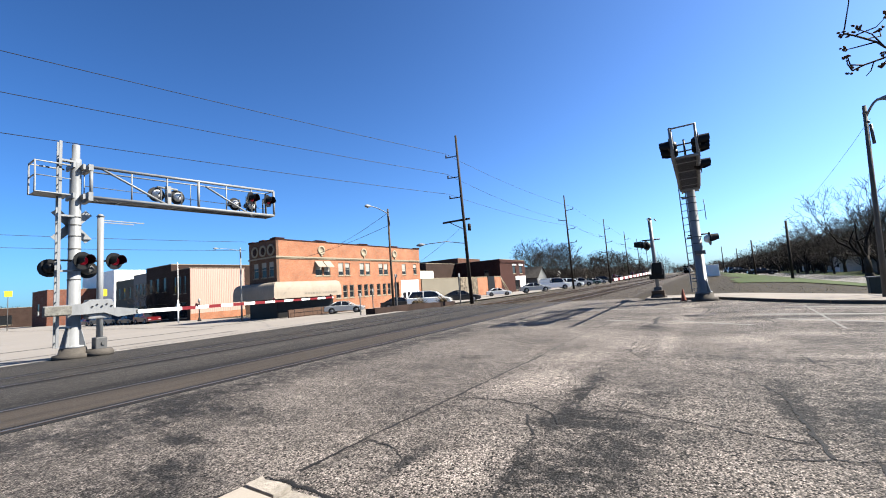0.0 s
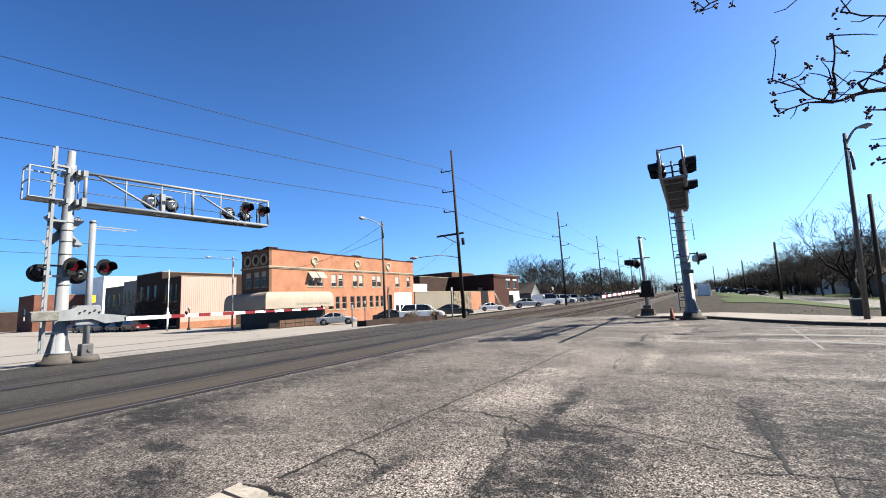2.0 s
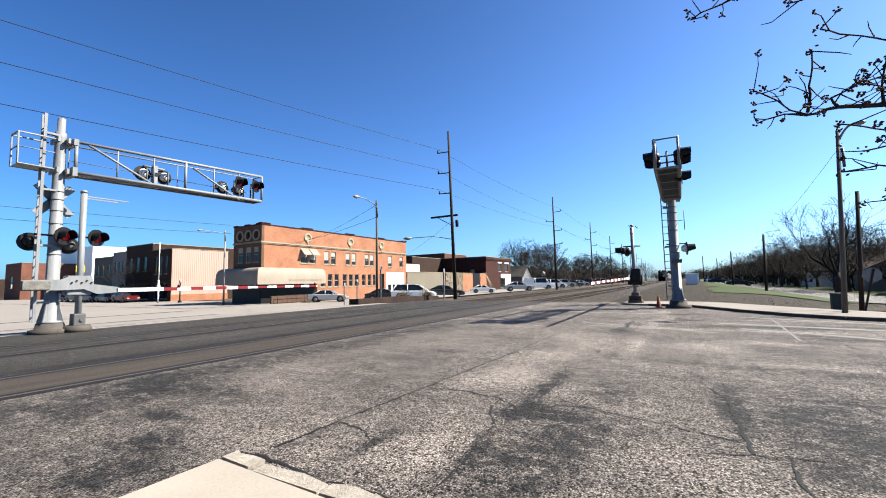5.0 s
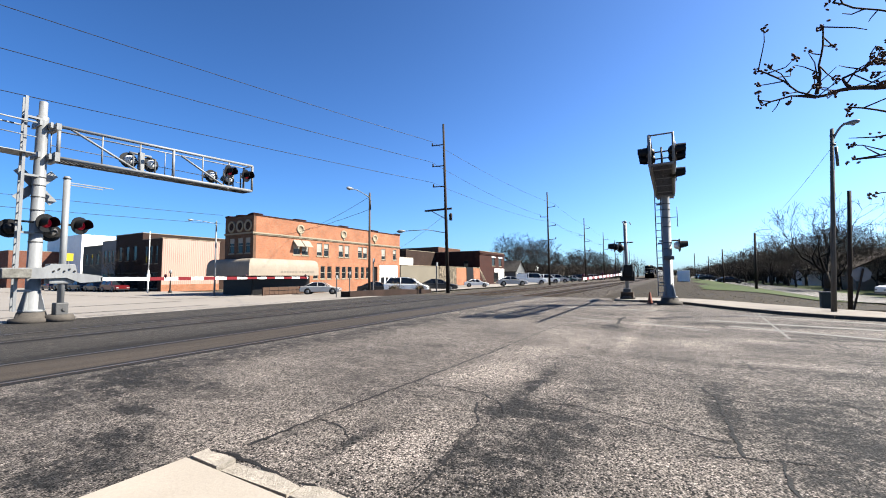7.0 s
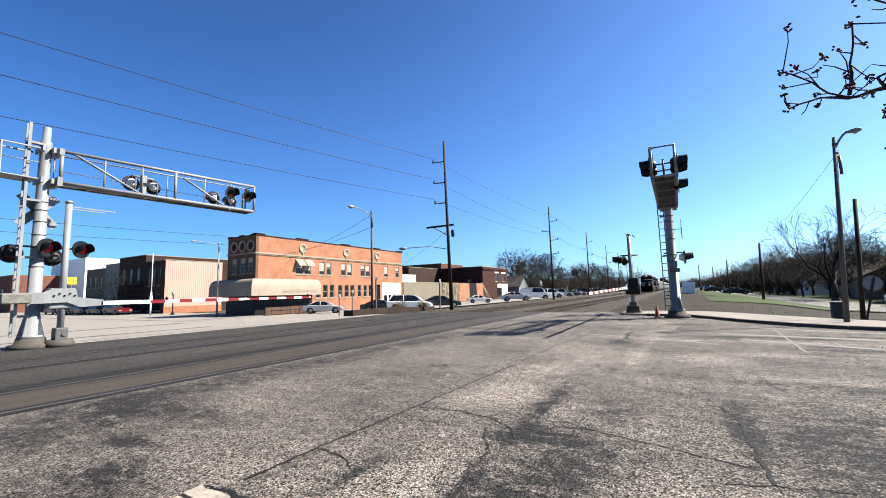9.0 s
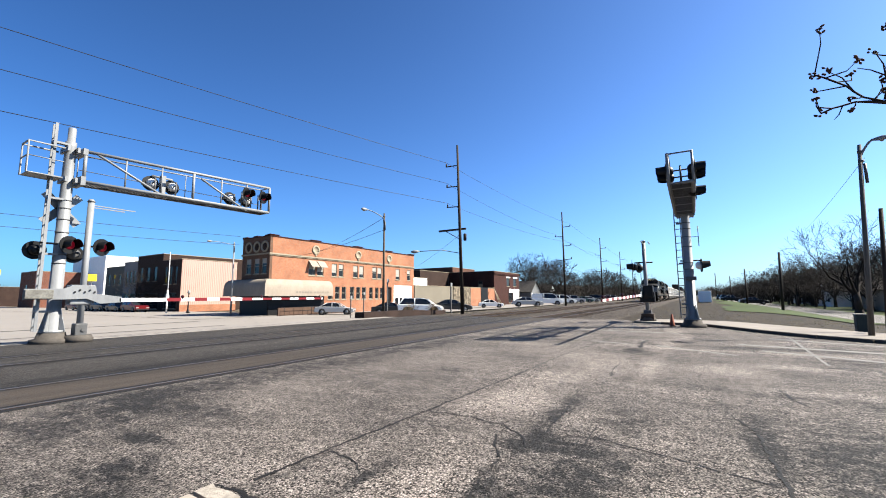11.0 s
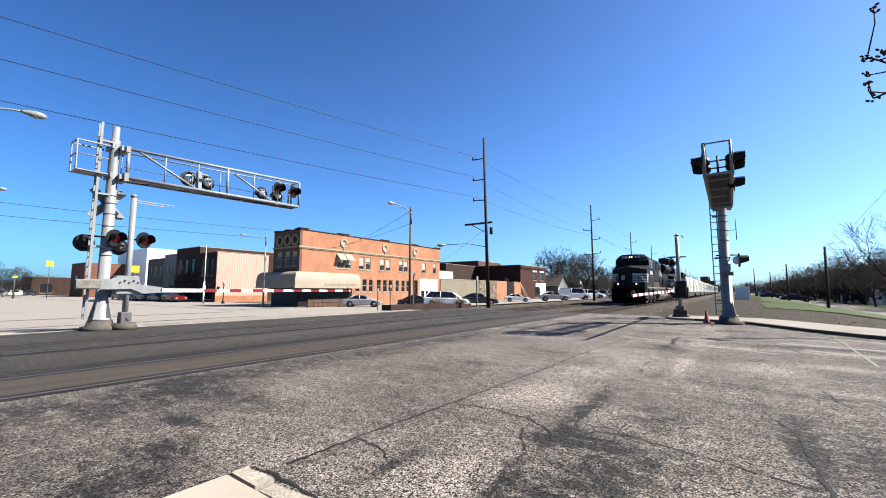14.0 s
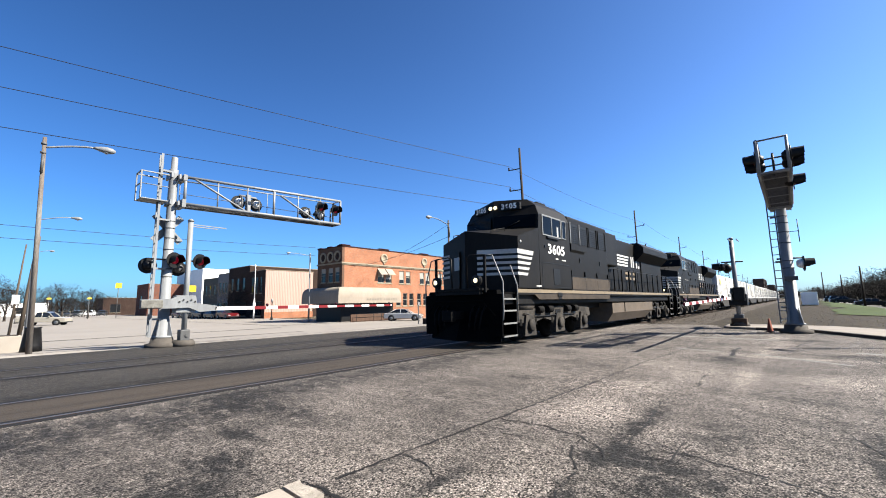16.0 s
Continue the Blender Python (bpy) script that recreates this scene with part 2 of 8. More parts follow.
POLE_GREY = material("grey_peeling_pole", (0.13, 0.122, 0.112), 0.85, vary=0.3, big=0.7, fine=12, bump=0.3, col2=(0.055, 0.034, 0.022), stretch=(3, 3, 0.5))
CLEAR_LENS = glass("pale_lens", (0.1889, 0.1889, 0.1814), 0.2)
FOUNDATION = material("foundation_concrete", (0.06, 0.053, 0.046), 0.9, vary=0.2, big=2, fine=20, bump=0.25)
WOOD_POLE = material("weathered_pole_wood", (0.0756, 0.0585, 0.0435), 0.85, vary=0.25, big=1.5, fine=12, bump=0.3, col2=(0.0378, 0.0284, 0.0207), stretch=(4, 4, 0.25))
DARK_POLE = material("creosoted_pole_wood", (0.0284, 0.0207, 0.0159), 0.85, vary=0.25, big=1.5, fine=12, bump=0.3, stretch=(4, 4, 0.25))
WIRE = material("cable", (0.0138, 0.0138, 0.0148), 0.6, vary=0.05, bump=0)
RAIL_TOP = material("worn_rail_steel", (0.085, 0.075, 0.068), 0.45, 0.6, vary=0.12, big=1, fine=10, bump=0.03, stretch=(1, 0.1, 1))
RAIL_RUST = material("rail_rust", (0.0378, 0.0235, 0.0151), 0.8, 0.2, vary=0.25, big=2, fine=15, bump=0.1)
SLEEPER = material("sleeper_wood", (0.0416, 0.0321, 0.0246), 0.9, vary=0.3, big=2, fine=14, bump=0.3, spread=0.25)
WHITE = material("white_paint", (0.78, 0.77, 0.74), 0.5, vary=0.05, big=0.8, fine=12, bump=0.03)
RED_PAINT = material("gate_red", (0.125, 0.009, 0.013), 0.5, vary=0.1, big=2, fine=20, bump=0.02)
PANE = glass("window_glass", (0.01, 0.011, 0.0125), 0.04, 0.2)
TRIM = material("limestone_trim", (0.2078, 0.1738, 0.1247), 0.8, vary=0.1, big=2, fine=20, bump=0.1)


# ---- building helpers ----
def ease(u):
    u = min(1.0, max(0.0, u))
    return u * u * (3 - 2 * u)


def gz(x, y=0.0):
    """Ground height: level by the tracks and the crossing, falling to the town beyond them and to the houses opposite."""
    return -0.75 * ease((-17.0 - x) / 13.0) - 0.8 * ease((x - 5.0) / 8.0) * ease((y - 20.0) / 14.0)


def box(bm, x0, x1, y0, y1, z0, z1, mi=0, bev=0.0):
    vs = [bm.verts.new((x, y, z)) for z in (z0, z1) for x, y in ((x0, y0), (x1, y0), (x1, y1), (x0, y1))]
    fs = [bm.faces.new([vs[i] for i in q]) for q in ((3, 2, 1, 0), (4, 5, 6, 7), (0, 1, 5, 4), (1, 2, 6, 5), (2, 3, 7, 6), (3, 0, 4, 7))]
    for f in fs:
        f.material_index = mi
    if bev:
        es = list({e for f in fs for e in f.edges})
        bmesh.ops.bevel(bm, geom=es, offset=bev, segments=2, affect="EDGES", profile=0.6)


def prism(bm, outline, lo, hi, axis="x", mi=0):
    """Extrudes a closed outline of 2D points along an axis: x takes (y, z), y takes (x, z), z takes (x, y)."""
    put = {"x": lambda p, v: (v, p[0], p[1]), "y": lambda p, v: (p[0], v, p[1]), "z": lambda p, v: (p[0], p[1], v)}[axis]
    a, b = [bm.verts.new(put(p, lo)) for p in outline], [bm.verts.new(put(p, hi)) for p in outline]
    fs = [bm.faces.new(a), bm.faces.new(b[::-1])]
    k = len(outline)
    fs += [bm.faces.new((a[i], b[i], b[(i + 1) % k], a[(i + 1) % k])) for i in range(k)]
    for f in fs:
        f.material_index = mi
    bmesh.ops.recalc_face_normals(bm, faces=fs)


def tube(bm, p, q, r, r2=None, n=10, mi=0, caps=True):
    p, q = Vector(p), Vector(q)
    d = (q - p).normalized()
    u = d.orthogonal().normalized()
    v = d.cross(u)
    rings = []
    for c, rr in ((p, r), (q, r if r2 is None else r2)):
        rings.append([bm.verts.new(c + rr * (math.cos(2 * math.pi * i / n) * u + math.sin(2 * math.pi * i / n) * v)) for i in range(n)])
    for i in range(n):
        f = bm.faces.new((rings[0][i], rings[0][(i + 1) % n], rings[1][(i + 1) % n], rings[1][i]))
        f.smooth = True
        f.material_index = mi
    if caps:
        for ring in (rings[0][::-1], rings[1]):
            bm.faces.new(ring).material_index = mi


def pipe(bm, pts, r, n=8, mi=0):
    """One bent tube through all the points."""
    pts = [Vector(p) for p in pts]
    prev, u = None, None
    for i, p in enumerate(pts):
        d = (pts[min(i + 1, len(pts) - 1)] - pts[max(i - 1, 0)])
        d = d.normalized() if d.length > 1e-6 else (pts[1] - pts[0]).normalized()
        u = d.orthogonal().normalized() if u is None else (u - d * u.dot(d)).normalized()
        v = d.cross(u)
        ring = [bm.verts.new(p + r * (math.cos(2 * math.pi * k / n) * u + math.sin(2 * math.pi * k / n) * v)) for k in range(n)]
        if prev:
            for k in range(n):
                f = bm.faces.new((prev[k], prev[(k + 1) % n], ring[(k + 1) % n], ring[k]))
                f.smooth, f.material_index = True, mi
        else:
            bm.faces.new(ring[::-1])
        prev = ring
    bm.faces.new(prev)


def lathe(bm, profile, centre, axis, n=20, mi=0):
    """Turns (radius, along) pairs round an axis."""
    c, d = Vector(centre), Vector(axis).normalized()
    u = d.orthogonal().normalized()
    v = d.cross(u)
    rings = []
    for r, h in profile:
        rings.append([bm.verts.new(c + h * d + max(r, 1e-4) * (math.cos(2 * math.pi * i / n) * u + math.sin(2 * math.pi * i / n) * v)) for i in range(n)])
    for a, b in zip(rings, rings[1:]):
        for i in range(n):
            f = bm.faces.new((a[i], a[(i + 1) % n], b[(i + 1) % n], b[i]))
            f.smooth = True
            f.material_index = mi
    for ring in (rings[0][::-1], rings[-1]):
        bm.faces.new(ring).material_index = mi


def part(name, bm, mats, parent=None, label="", at=None):
    me = bpy.data.meshes.new(name)
    bm.to_mesh(me)
    bm.free()
    for m in mats if isinstance(mats, (list, tuple)) else [mats]:
        me.materials.append(m)
    ob = new(name, me)
    if at is not None:
        ob.matrix_basis = at
    if parent is not None:
        ob.parent = parent
    if label:
        ob["label"] = label
    return ob


def made(fn):
    bm = bmesh.new()
    fn(bm)
    return bm


def thing(name, label, category, at=None, group="", kind=""):
    ob = new(name)
    ob.empty_display_size = 0.3
    if at is not None:
        ob.matrix_basis = at
    return tagged(ob, label, category, group, kind)


def boxes(name, mats, parent, *bs, label="", bev=0.0):
    bm = bmesh.new()
    for b in bs:
        box(bm, *b, bev=bev)
    return part(name, bm, mats, parent, label)


def strip(name, x0, x1, y0, y1, lift, mat, label, category, dx=2.0, dy=30.0, kind="structure"):
    """A paved sheet that follows the ground's height."""
    bm = bmesh.new()
    nx, ny = max(1, round((x1 - x0) / dx)), max(1, round((y1 - y0) / dy))
    grid = [[bm.verts.new((x0 + (x1 - x0) * i / nx, y0 + (y1 - y0) * j / ny, gz(x0 + (x1 - x0) * i / nx, y0 + (y1 - y0) * j / ny) + lift)) for j in range(ny + 1)] for i in range(nx + 1)]
    for i in range(nx):
        for j in range(ny):
            bm.faces.new((grid[i][j], grid[i + 1][j], grid[i + 1][j + 1], grid[i][j + 1]))
    return tagged(part(name, bm, mat), label, category, kind=kind)


def sheet(name, outline, z, thick, mat, label, category, kind="structure"):
    bm = bmesh.new()
    prism(bm, outline, z - thick, z, "z")
    return tagged(part(name, bm, mat), label, category, kind=kind)


TAR_GREY = material("grey_seam", (0.06, 0.055, 0.05), 0.85, vary=0.3, big=0.8, fine=20, bump=0.1)
SEAMS = [(-30.5, -30.1, -20, 18), (-24.2, -23.95, -20, 16), (-38.0, -37.4, -20, 20)]

# ---- ground ----
bm = bmesh.new()
xs = [-1500, -400, -150, -80, -45, -32, -29, -26, -23, -20, -18, -17, -10, 0, 5, 7, 9, 11, 13, 20, 60, 200, 1500]
ys = [-1500, -300, -60, 0, 20, 24, 28, 34, 60, 200, 600, 2500]
grid = [[bm.verts.new((x, y, gz(x, y) - 0.12)) for y in ys] for x in xs]
for i in range(len(xs) - 1):
    for j in range(len(ys) - 1):
        bm.faces.new((grid[i][j], grid[i + 1][j], grid[i + 1][j + 1], grid[i][j + 1]))
tagged(part("ground", bm, GROUND), "bare brown ground reaching to the horizon", "ground", kind="structure")

NEAR, FAR = -7.67, -12.3
GAUGE = 0.753
KERBLINE = [(-2.4, 21.6), (-1.2, 21.2), (0.5, 20.6), (1.3, 19.2), (2.1, 17.8), (3.2, 16.3), (4.15, 15.5), (5.2, 15.0), (9, 14.4), (45, 13.5)]

sheet("street", [(-6.735, -30), (45, -30), (45, 13.4)] + KERBLINE[::-1][1:] + [(-3.0, 24.3), (-6.735, 24.3)], 0.0, 0.1, ROAD, "worn grey asphalt street with cracks, dark stains and darker patches", "street")
strip("crossing_surface", -16.5, -6.735, -30, 24.3, 0.0, CROSSING, "smooth dark asphalt crossing around flush rails", "rail crossing", dx=1.5)
strip("dirt_between_rails", NEAR - GAUGE + 0.06, NEAR + GAUGE - 0.06, -30, 24.3, 0.005, DIRT_FILL, "brown dirt packed between the near rails", "dirt", dx=2)
strip("far_street", -260, -16.5, -40, 21.5, -0.004, CONCRETE_FAR, "pale sunlit concrete street beyond the crossing", "street", dx=1.5)
strip("parking_lot", -41, -18.6, 21.5, 130, -0.002, CONCRETE_FAR, "pale concrete parking lot before the shops", "parking lot", dx=1.5)
strip("town_pavement", -260, -41, 21.5, 34, 0.02, CONCRETE_FAR, "pale pavement along the shop fronts", "pavement", dx=20)
strip("grass_lawn", 15.5, 90, 20, 400, 0.0, GRASS, "green front lawns under bare trees", "lawn", dx=5, dy=4)
strip("verge", -3.6, 9.0, 20, 400, -0.03, DRY_GRASS, "dry brown gravelly verge beside the railway", "verge", dx=1, dy=4)
rnd = random.Random(12)
bm = bmesh.new()
rows = []
for i in range(64):
    y = 26 + i * 3.0
    a = 3.0 + 0.022 * (y - 45) + 1.1 * math.sin(i * 0.83) * math.sin(i * 0.31 + 1) + rnd.uniform(-0.5, 0.5) + max(0, 44 - y) * 0.2
    xs = [a + (8.62 - a) * k / 10 for k in range(11)]
    rows.append([bm.verts.new((x, y + rnd.uniform(-0.3, 0.3), gz(x, y) + 0.012)) for x in xs])
for a, b in zip(rows, rows[1:]):
    for k in range(10):
        bm.faces.new((a[k], a[k + 1], b[k + 1], b[k]))
tagged(part("grass_strip", bm, GRASS), "patchy green grass strip beside the verge", "grass", kind="structure")
strip("side_road", 8.6, 15.6, 17, 400, 0.03, worn_road("side_road_asphalt", (0.15, 0.142, 0.134), (0.095, 0.092, 0.089), [], grain=40), "light grey residential road beside the railway", "road", dx=1, dy=4)

strip("edge_band", -17.35, -16.5, -30, 19.4, 0.004, material("pale_edge_concrete", (0.22, 0.2, 0.178), 0.85, vary=0.15, big=0.7, fine=20, bump=0.1, col2=(0.15, 0.136, 0.12)), "pale concrete band edging the crossing", "pavement", dx=0.85)
strip("street_seam", -17.47, -17.35, -30, 19.4, 0.003, TAR, "dark tarred seam beside the crossing", "seam", dx=0.12)
for x0, x1, y0, y1 in SEAMS:
    strip("street_seam", x0, x1, y0, y1, 0.003, TAR_GREY, "long dark tyre-worn seam across the pale street", "seam", dx=1.0, dy=0.4)

# ballast bed with sloping shoulders
bm = bmesh.new()
prism(bm, [(-17.6, -0.16), (-15.6, -0.1), (-3.9, -0.1), (-2.6, -0.15), (-2.6, -0.4), (-17.6, -0.4)], 24.3, 420, "y")
tagged(part("ballast_bed", bm, BALLAST), "grey-brown crushed stone ballast under the tracks", "ballast", kind="stuff")

# pavement with its kerb along the street's far edge
inner = [(-2.4, 21.62), (-1.2, 21.22)] + [(x, y) for x, y in KERBLINE[2:]]
outer = [(45, 16.0), (9, 16.9), (5.9, 17.4), (4.6, 18.6), (3.4, 20.3), (2.2, 22.2), (1.2, 23.4), (-1.0, 23.9), (-2.4, 23.7)]
sheet("pavement", inner + outer, 0.088, 0.17, material("street_pavement", (0.175, 0.156, 0.134), 0.85, vary=0.1, big=0.8, fine=30, bump=0.1, col2=(0.135, 0.12, 0.104)), "pale concrete pavement curving along the street", "pavement")
bm = bmesh.new()
for (xa, ya), (xb, yb) in zip(KERBLINE[1:], KERBLINE[2:]):
    d = Vector((xb - xa, yb - ya, 0)).normalized()
    o = Vector((-d.y, d.x, 0)) * -0.14
    vs = [bm.verts.new((x + s * o.x, y + s * o.y, z)) for z in (-0.05, 0.1) for x, y, s in ((xa, ya, 0.0), (xb, yb, 0.0), (xb, yb, 1.0), (xa, ya, 1.0))]
    for q in ((4, 5, 6, 7), (0, 1, 5, 4), (2, 3, 7, 6), (1, 2, 6, 5), (3, 0, 4, 7)):
        bm.faces.new([vs[i] for i in q])
bmesh.ops.recalc_face_normals(bm, faces=bm.faces)
tagged(part("kerb", bm, FOUNDATION), "weathered concrete kerb with a dark face", "kerb", kind="structure")

# slab corner where the camera stands
sheet("corner_slab", [(-2.72, 1.62), (-2.72, -12), (20, -12), (20, 1.5), (2, 1.5), (-1.7, 1.6)], 0.05, 0.15, CONCRETE, "pale concrete pavement slab at the street corner", "pavement")
rnd = random.Random(4)
slab_edge = thing("slab_kerb", "broken pale concrete kerb edging the corner slab", "kerb", kind="structure")
x = -2.74
while x < 12:
    w = rnd.uniform(0.22, 0.75)
    bm = bmesh.new()
    pts = [(x, 1.66), (x + w - 0.03, 1.66 + rnd.uniform(-0.015, 0.015)), (x + w - 0.02, 1.80 + rnd.uniform(-0.05, 0.015)), (x + w * 0.55, 1.81 + rnd.uniform(-0.035, 0.02)), (x + w * 0.2, 1.79 + rnd.uniform(-0.03, 0.03)), (x - 0.01, 1.8 + rnd.uniform(-0.03, 0.02))]
    prism(bm, pts, -0.05, 0.035 + rnd.uniform(-0.02, 0.012), "z")
    part("kerb_piece", bm, KERB, slab_edge)
    x += w


def crack(points, width, seed, name="crack"):
    """A ragged tar-dark crack in the road, a few centimetres wide."""
    r = random.Random(seed)
    line = []
    for (xa, ya), (xb, yb) in zip(points, points[1:]):
        k = max(2, int(math.hypot(xb - xa, yb - ya) / 0.07))
        line += [(xa + (xb - xa) * i / k + r.uniform(-0.016, 0.016), ya + (yb - ya) * i / k + r.uniform(-0.016, 0.016)) for i in range(k)]
    line.append(points[-1])
    bm = bmesh.new()
    prev = None
    for i, (px, py) in enumerate(line):
        qx, qy = line[min(i + 1, len(line) - 1)]
        ox, oy = line[max(i - 1, 0)]
        d = Vector((qx - ox, qy - oy, 0)).normalized()
        w = width * (r.uniform(0.3, 0.8) if seed == 0 else r.uniform(0.08, 0.8)) * (0.3 if i in (0, len(line) - 1) else 1)
        pair = [bm.verts.new((px - d.y * s * w, py + d.x * s * w, 0.004)) for s in (-0.5, 0.5)]
        if prev:
            bm.faces.new((prev[0], pair[0], pair[1], prev[1]))
        prev = pair
    bmesh.ops.recalc_face_normals(bm, faces=bm.faces)
    if bm.faces[:] and bm.faces[0].normal.z < 0:
        bmesh.ops.reverse_faces(bm, faces=bm.faces)
    return tagged(part(name, bm, TAR), "dark ragged crack in the old asphalt", "crack", group="cracks in the street", kind="structure")


CRACKS = [
    ([(-2.64, 2.01), (-2.64, 2.74), (-2.58, 3.82), (-2.54, 5.2), (-2.47, 6.57), (-2.44, 9.43), (-2.17, 13.25), (-2.3, 17), (-2.4, 21)], 0.045),
    ([(-2.85, 1.5), (-2.78, 1.86), (-2.32, 1.86), (-2.0, 1.83), (-1.6, 1.84), (-1.0, 1.86), (-0.2, 1.85), (0.9, 1.86)], 0.045),
    ([(-2.54, 4.1), (-2.04, 4.16), (-1.58, 4.06), (-1.34, 3.86), (-1.2, 3.56)], 0.03), ([(-1.56, 3.8), (-1.42, 3.45), (-1.29, 3.27)], 0.035),
    ([(-1.35, 6.12), (-1.23, 5.06), (-1.2, 4.51), (-1.18, 4.05), (-1.2, 3.65)], 0.035), ([(-1.08, 4.32), (-0.5, 4.08), (-0.12, 3.99), (0.22, 3.84), (0.54, 3.79)], 0.028),
    ([(0.36, 5.61), (0.53, 5.08), (0.54, 4.5), (0.56, 3.93), (0.58, 3.53)], 0.045), ([(-0.46, 6.37), (0.07, 6.37), (0.44, 6.0)], 0.035), ([(1.02, 7.36), (1.07, 6.78), (1.17, 6.39)], 0.05),
    ([(1.6, 5.55), (1.66, 5.2), (1.71, 4.93), (1.8, 4.4)], 0.03), ([(0.23, 3.41), (0.58, 3.53), (0.84, 3.61), (1.07, 3.63), (1.4, 3.63)], 0.025), ([(0.78, 3.61), (0.77, 3.3), (0.77, 3.08), (0.8, 2.4)], 0.03),
    ([(-2.37, 11.11), (-1.9, 10.9), (-1.43, 10.51)], 0.05), ([(-1.17, 8.81), (-1.2, 8.0), (-1.12, 7.27)], 0.045), ([(-2.62, 2.68), (-2.36, 2.66), (-2.2, 2.6), (-2.07, 2.5)], 0.028), ([(-2.56, 3.78), (-2.31, 3.67), (-2.08, 3.72)], 0.025),
    ([(-5.27, 2.13), (-4.85, 2.19), (-4.62, 2.24)], 0.03), ([(-2.49, 6.88), (-2.0, 6.5), (-1.52, 6.26)], 0.025), ([(1.92, 9.83), (2.59, 10.17), (2.73, 9.15)], 0.05), ([(-0.8, 4.48), (-0.78, 3.92), (-1.08, 3.86)], 0.022),
    ([(-1.31, 3.26), (-1.25, 2.77), (-1.21, 2.52), (-1.17, 2.24), (-1.18, 2.01)], 0.03), ([(-6.0, 12), (-4.6, 12.2), (-2.4, 11.9)], 0.03), ([(-1.12, 11.45), (-1.19, 12.64), (-1.12, 13.43), (-0.95, 13.38)], 0.16), ([(0.26, 14.42), (0.0, 14.36), (0.05, 15.04), (0.36, 16.13), (1.07, 16.12), (2.05, 16.14)], 0.09), ([(1.17, 12.03), (1.26, 11.29)], 0.08), ([(2.2, 8.0), (3.4, 7.6), (5.0, 7.9)], 0.035),
]
for i, (pts, w) in enumerate(CRACKS):
    crack(pts, 1.2 * w, i)
# pale worn paint lines and scrapes across the street
FADED = material("faded_road_paint", (0.14, 0.133, 0.125), 0.8, vary=0.2, big=4, fine=30, bump=0.1, col2=(0.102, 0.0963, 0.0888))
for i, (xa, ya, xb, yb, w) in enumerate([(-2.49, 12.58, -1.37, 12.14, 0.14), (-0.79, 12.15, 0.81, 10.98, 0.14), (1.02, 13.43, 6.5, 12.0, 0.28), (1.35, 12.16, 6.0, 9.6, 0.22), (2.1, 10.19, 2.45, 16.0, 0.05), (1.91, 15.5, 7.0, 13.0, 0.25), (-3.9, 16.6, -0.4, 16.3, 0.25)]):
    zz = 0.009 if i == 4 else 0.005
    d = Vector((xb - xa, yb - ya, 0)).normalized() * w / 2
    bm = bmesh.new()
    bm.faces.new([bm.verts.new(p) for p in ((xa + d.y, ya - d.x, zz), (xb + d.y, yb - d.x, zz), (xb - d.y, yb + d.x, zz), (xa - d.y, ya + d.x, zz))])
    tagged(part("road_marking", bm, FADED), "faded worn paint line on grey asphalt", "road marking", group="faded road markings", kind="structure")

# ---- tracks ----
def rail_bm(y0, y1):
    bm = bmesh.new()
    prism(bm, [(-0.075, -0.16), (0.075, -0.16), (0.02, -0.12), (0.02, -0.045), (0.038, -0.03), (0.038, 0.0), (-0.038, 0.0), (-0.038, -0.03), (-0.02, -0.045), (-0.02, -0.12)], y0, y1, "y")
    bm.normal_update()
    for f in bm.faces:
        f.material_index = 0 if min(v.co.z for v in f.verts) > -0.005 else 1
    return bm


SLEEPER_ME = None
for cx, what in ((NEAR, "near"), (FAR, "far")):
    track = thing("railway_track", "steel rails on dark wooden sleepers, flush in the crossing", "railway track", pose(cx, 0, 0), group="railway tracks")
    for s in (-1, 1):
        part("rail", rail_bm(-30, 420), [RAIL_TOP, RAIL_RUST], track, "worn shiny steel rail", pose(s * GAUGE, 0, 0.008))
    if SLEEPER_ME is None:
        SLEEPER_ME = made(lambda b: box(b, -1.3, 1.3, -0.11, 0.11, -0.2, -0.1))
        first = part("sleeper", SLEEPER_ME, SLEEPER, track, "", pose(0, 24.6, 0.03))
        SLEEPER_ME = first.data
    else:
        ob = new("sleeper", SLEEPER_ME)
        ob.parent = track
        ob.matrix_basis = pose(0, 24.6, 0.03)
    for i in range(1, 110):
        ob = new("sleeper", SLEEPER_ME)
        ob.parent = track
        ob.matrix_basis = pose(random.uniform(-0.03, 0.03), 24.6 + i * 0.56 + random.uniform(-0.03, 0.03), 0.03, 0, 0, random.uniform(-1, 1))
    bm = bmesh.new()
    for i in range(110, 600):
        y = 24.6 + i * 0.56
        box(bm, -1.3, 1.3, y - 0.11, y + 0.11, -0.16, -0.067)
    tagged(part("far_sleepers", bm, SLEEPER, track), kind="stuff")
    # flangeway grooves beside the rails in the crossing
    for s in (-1, 1):
        boxes("flangeway", TAR, track, (s * GAUGE - s * 0.1 - 0.035, s * GAUGE - s * 0.1 + 0.035, -30, 24.3, -0.02, 0.008), (s * GAUGE + s * 0.12 - 0.06, s * GAUGE + s * 0.12 + 0.06, -30, 24.3, -0.02, 0.006), label="dark tarred groove beside the rail")

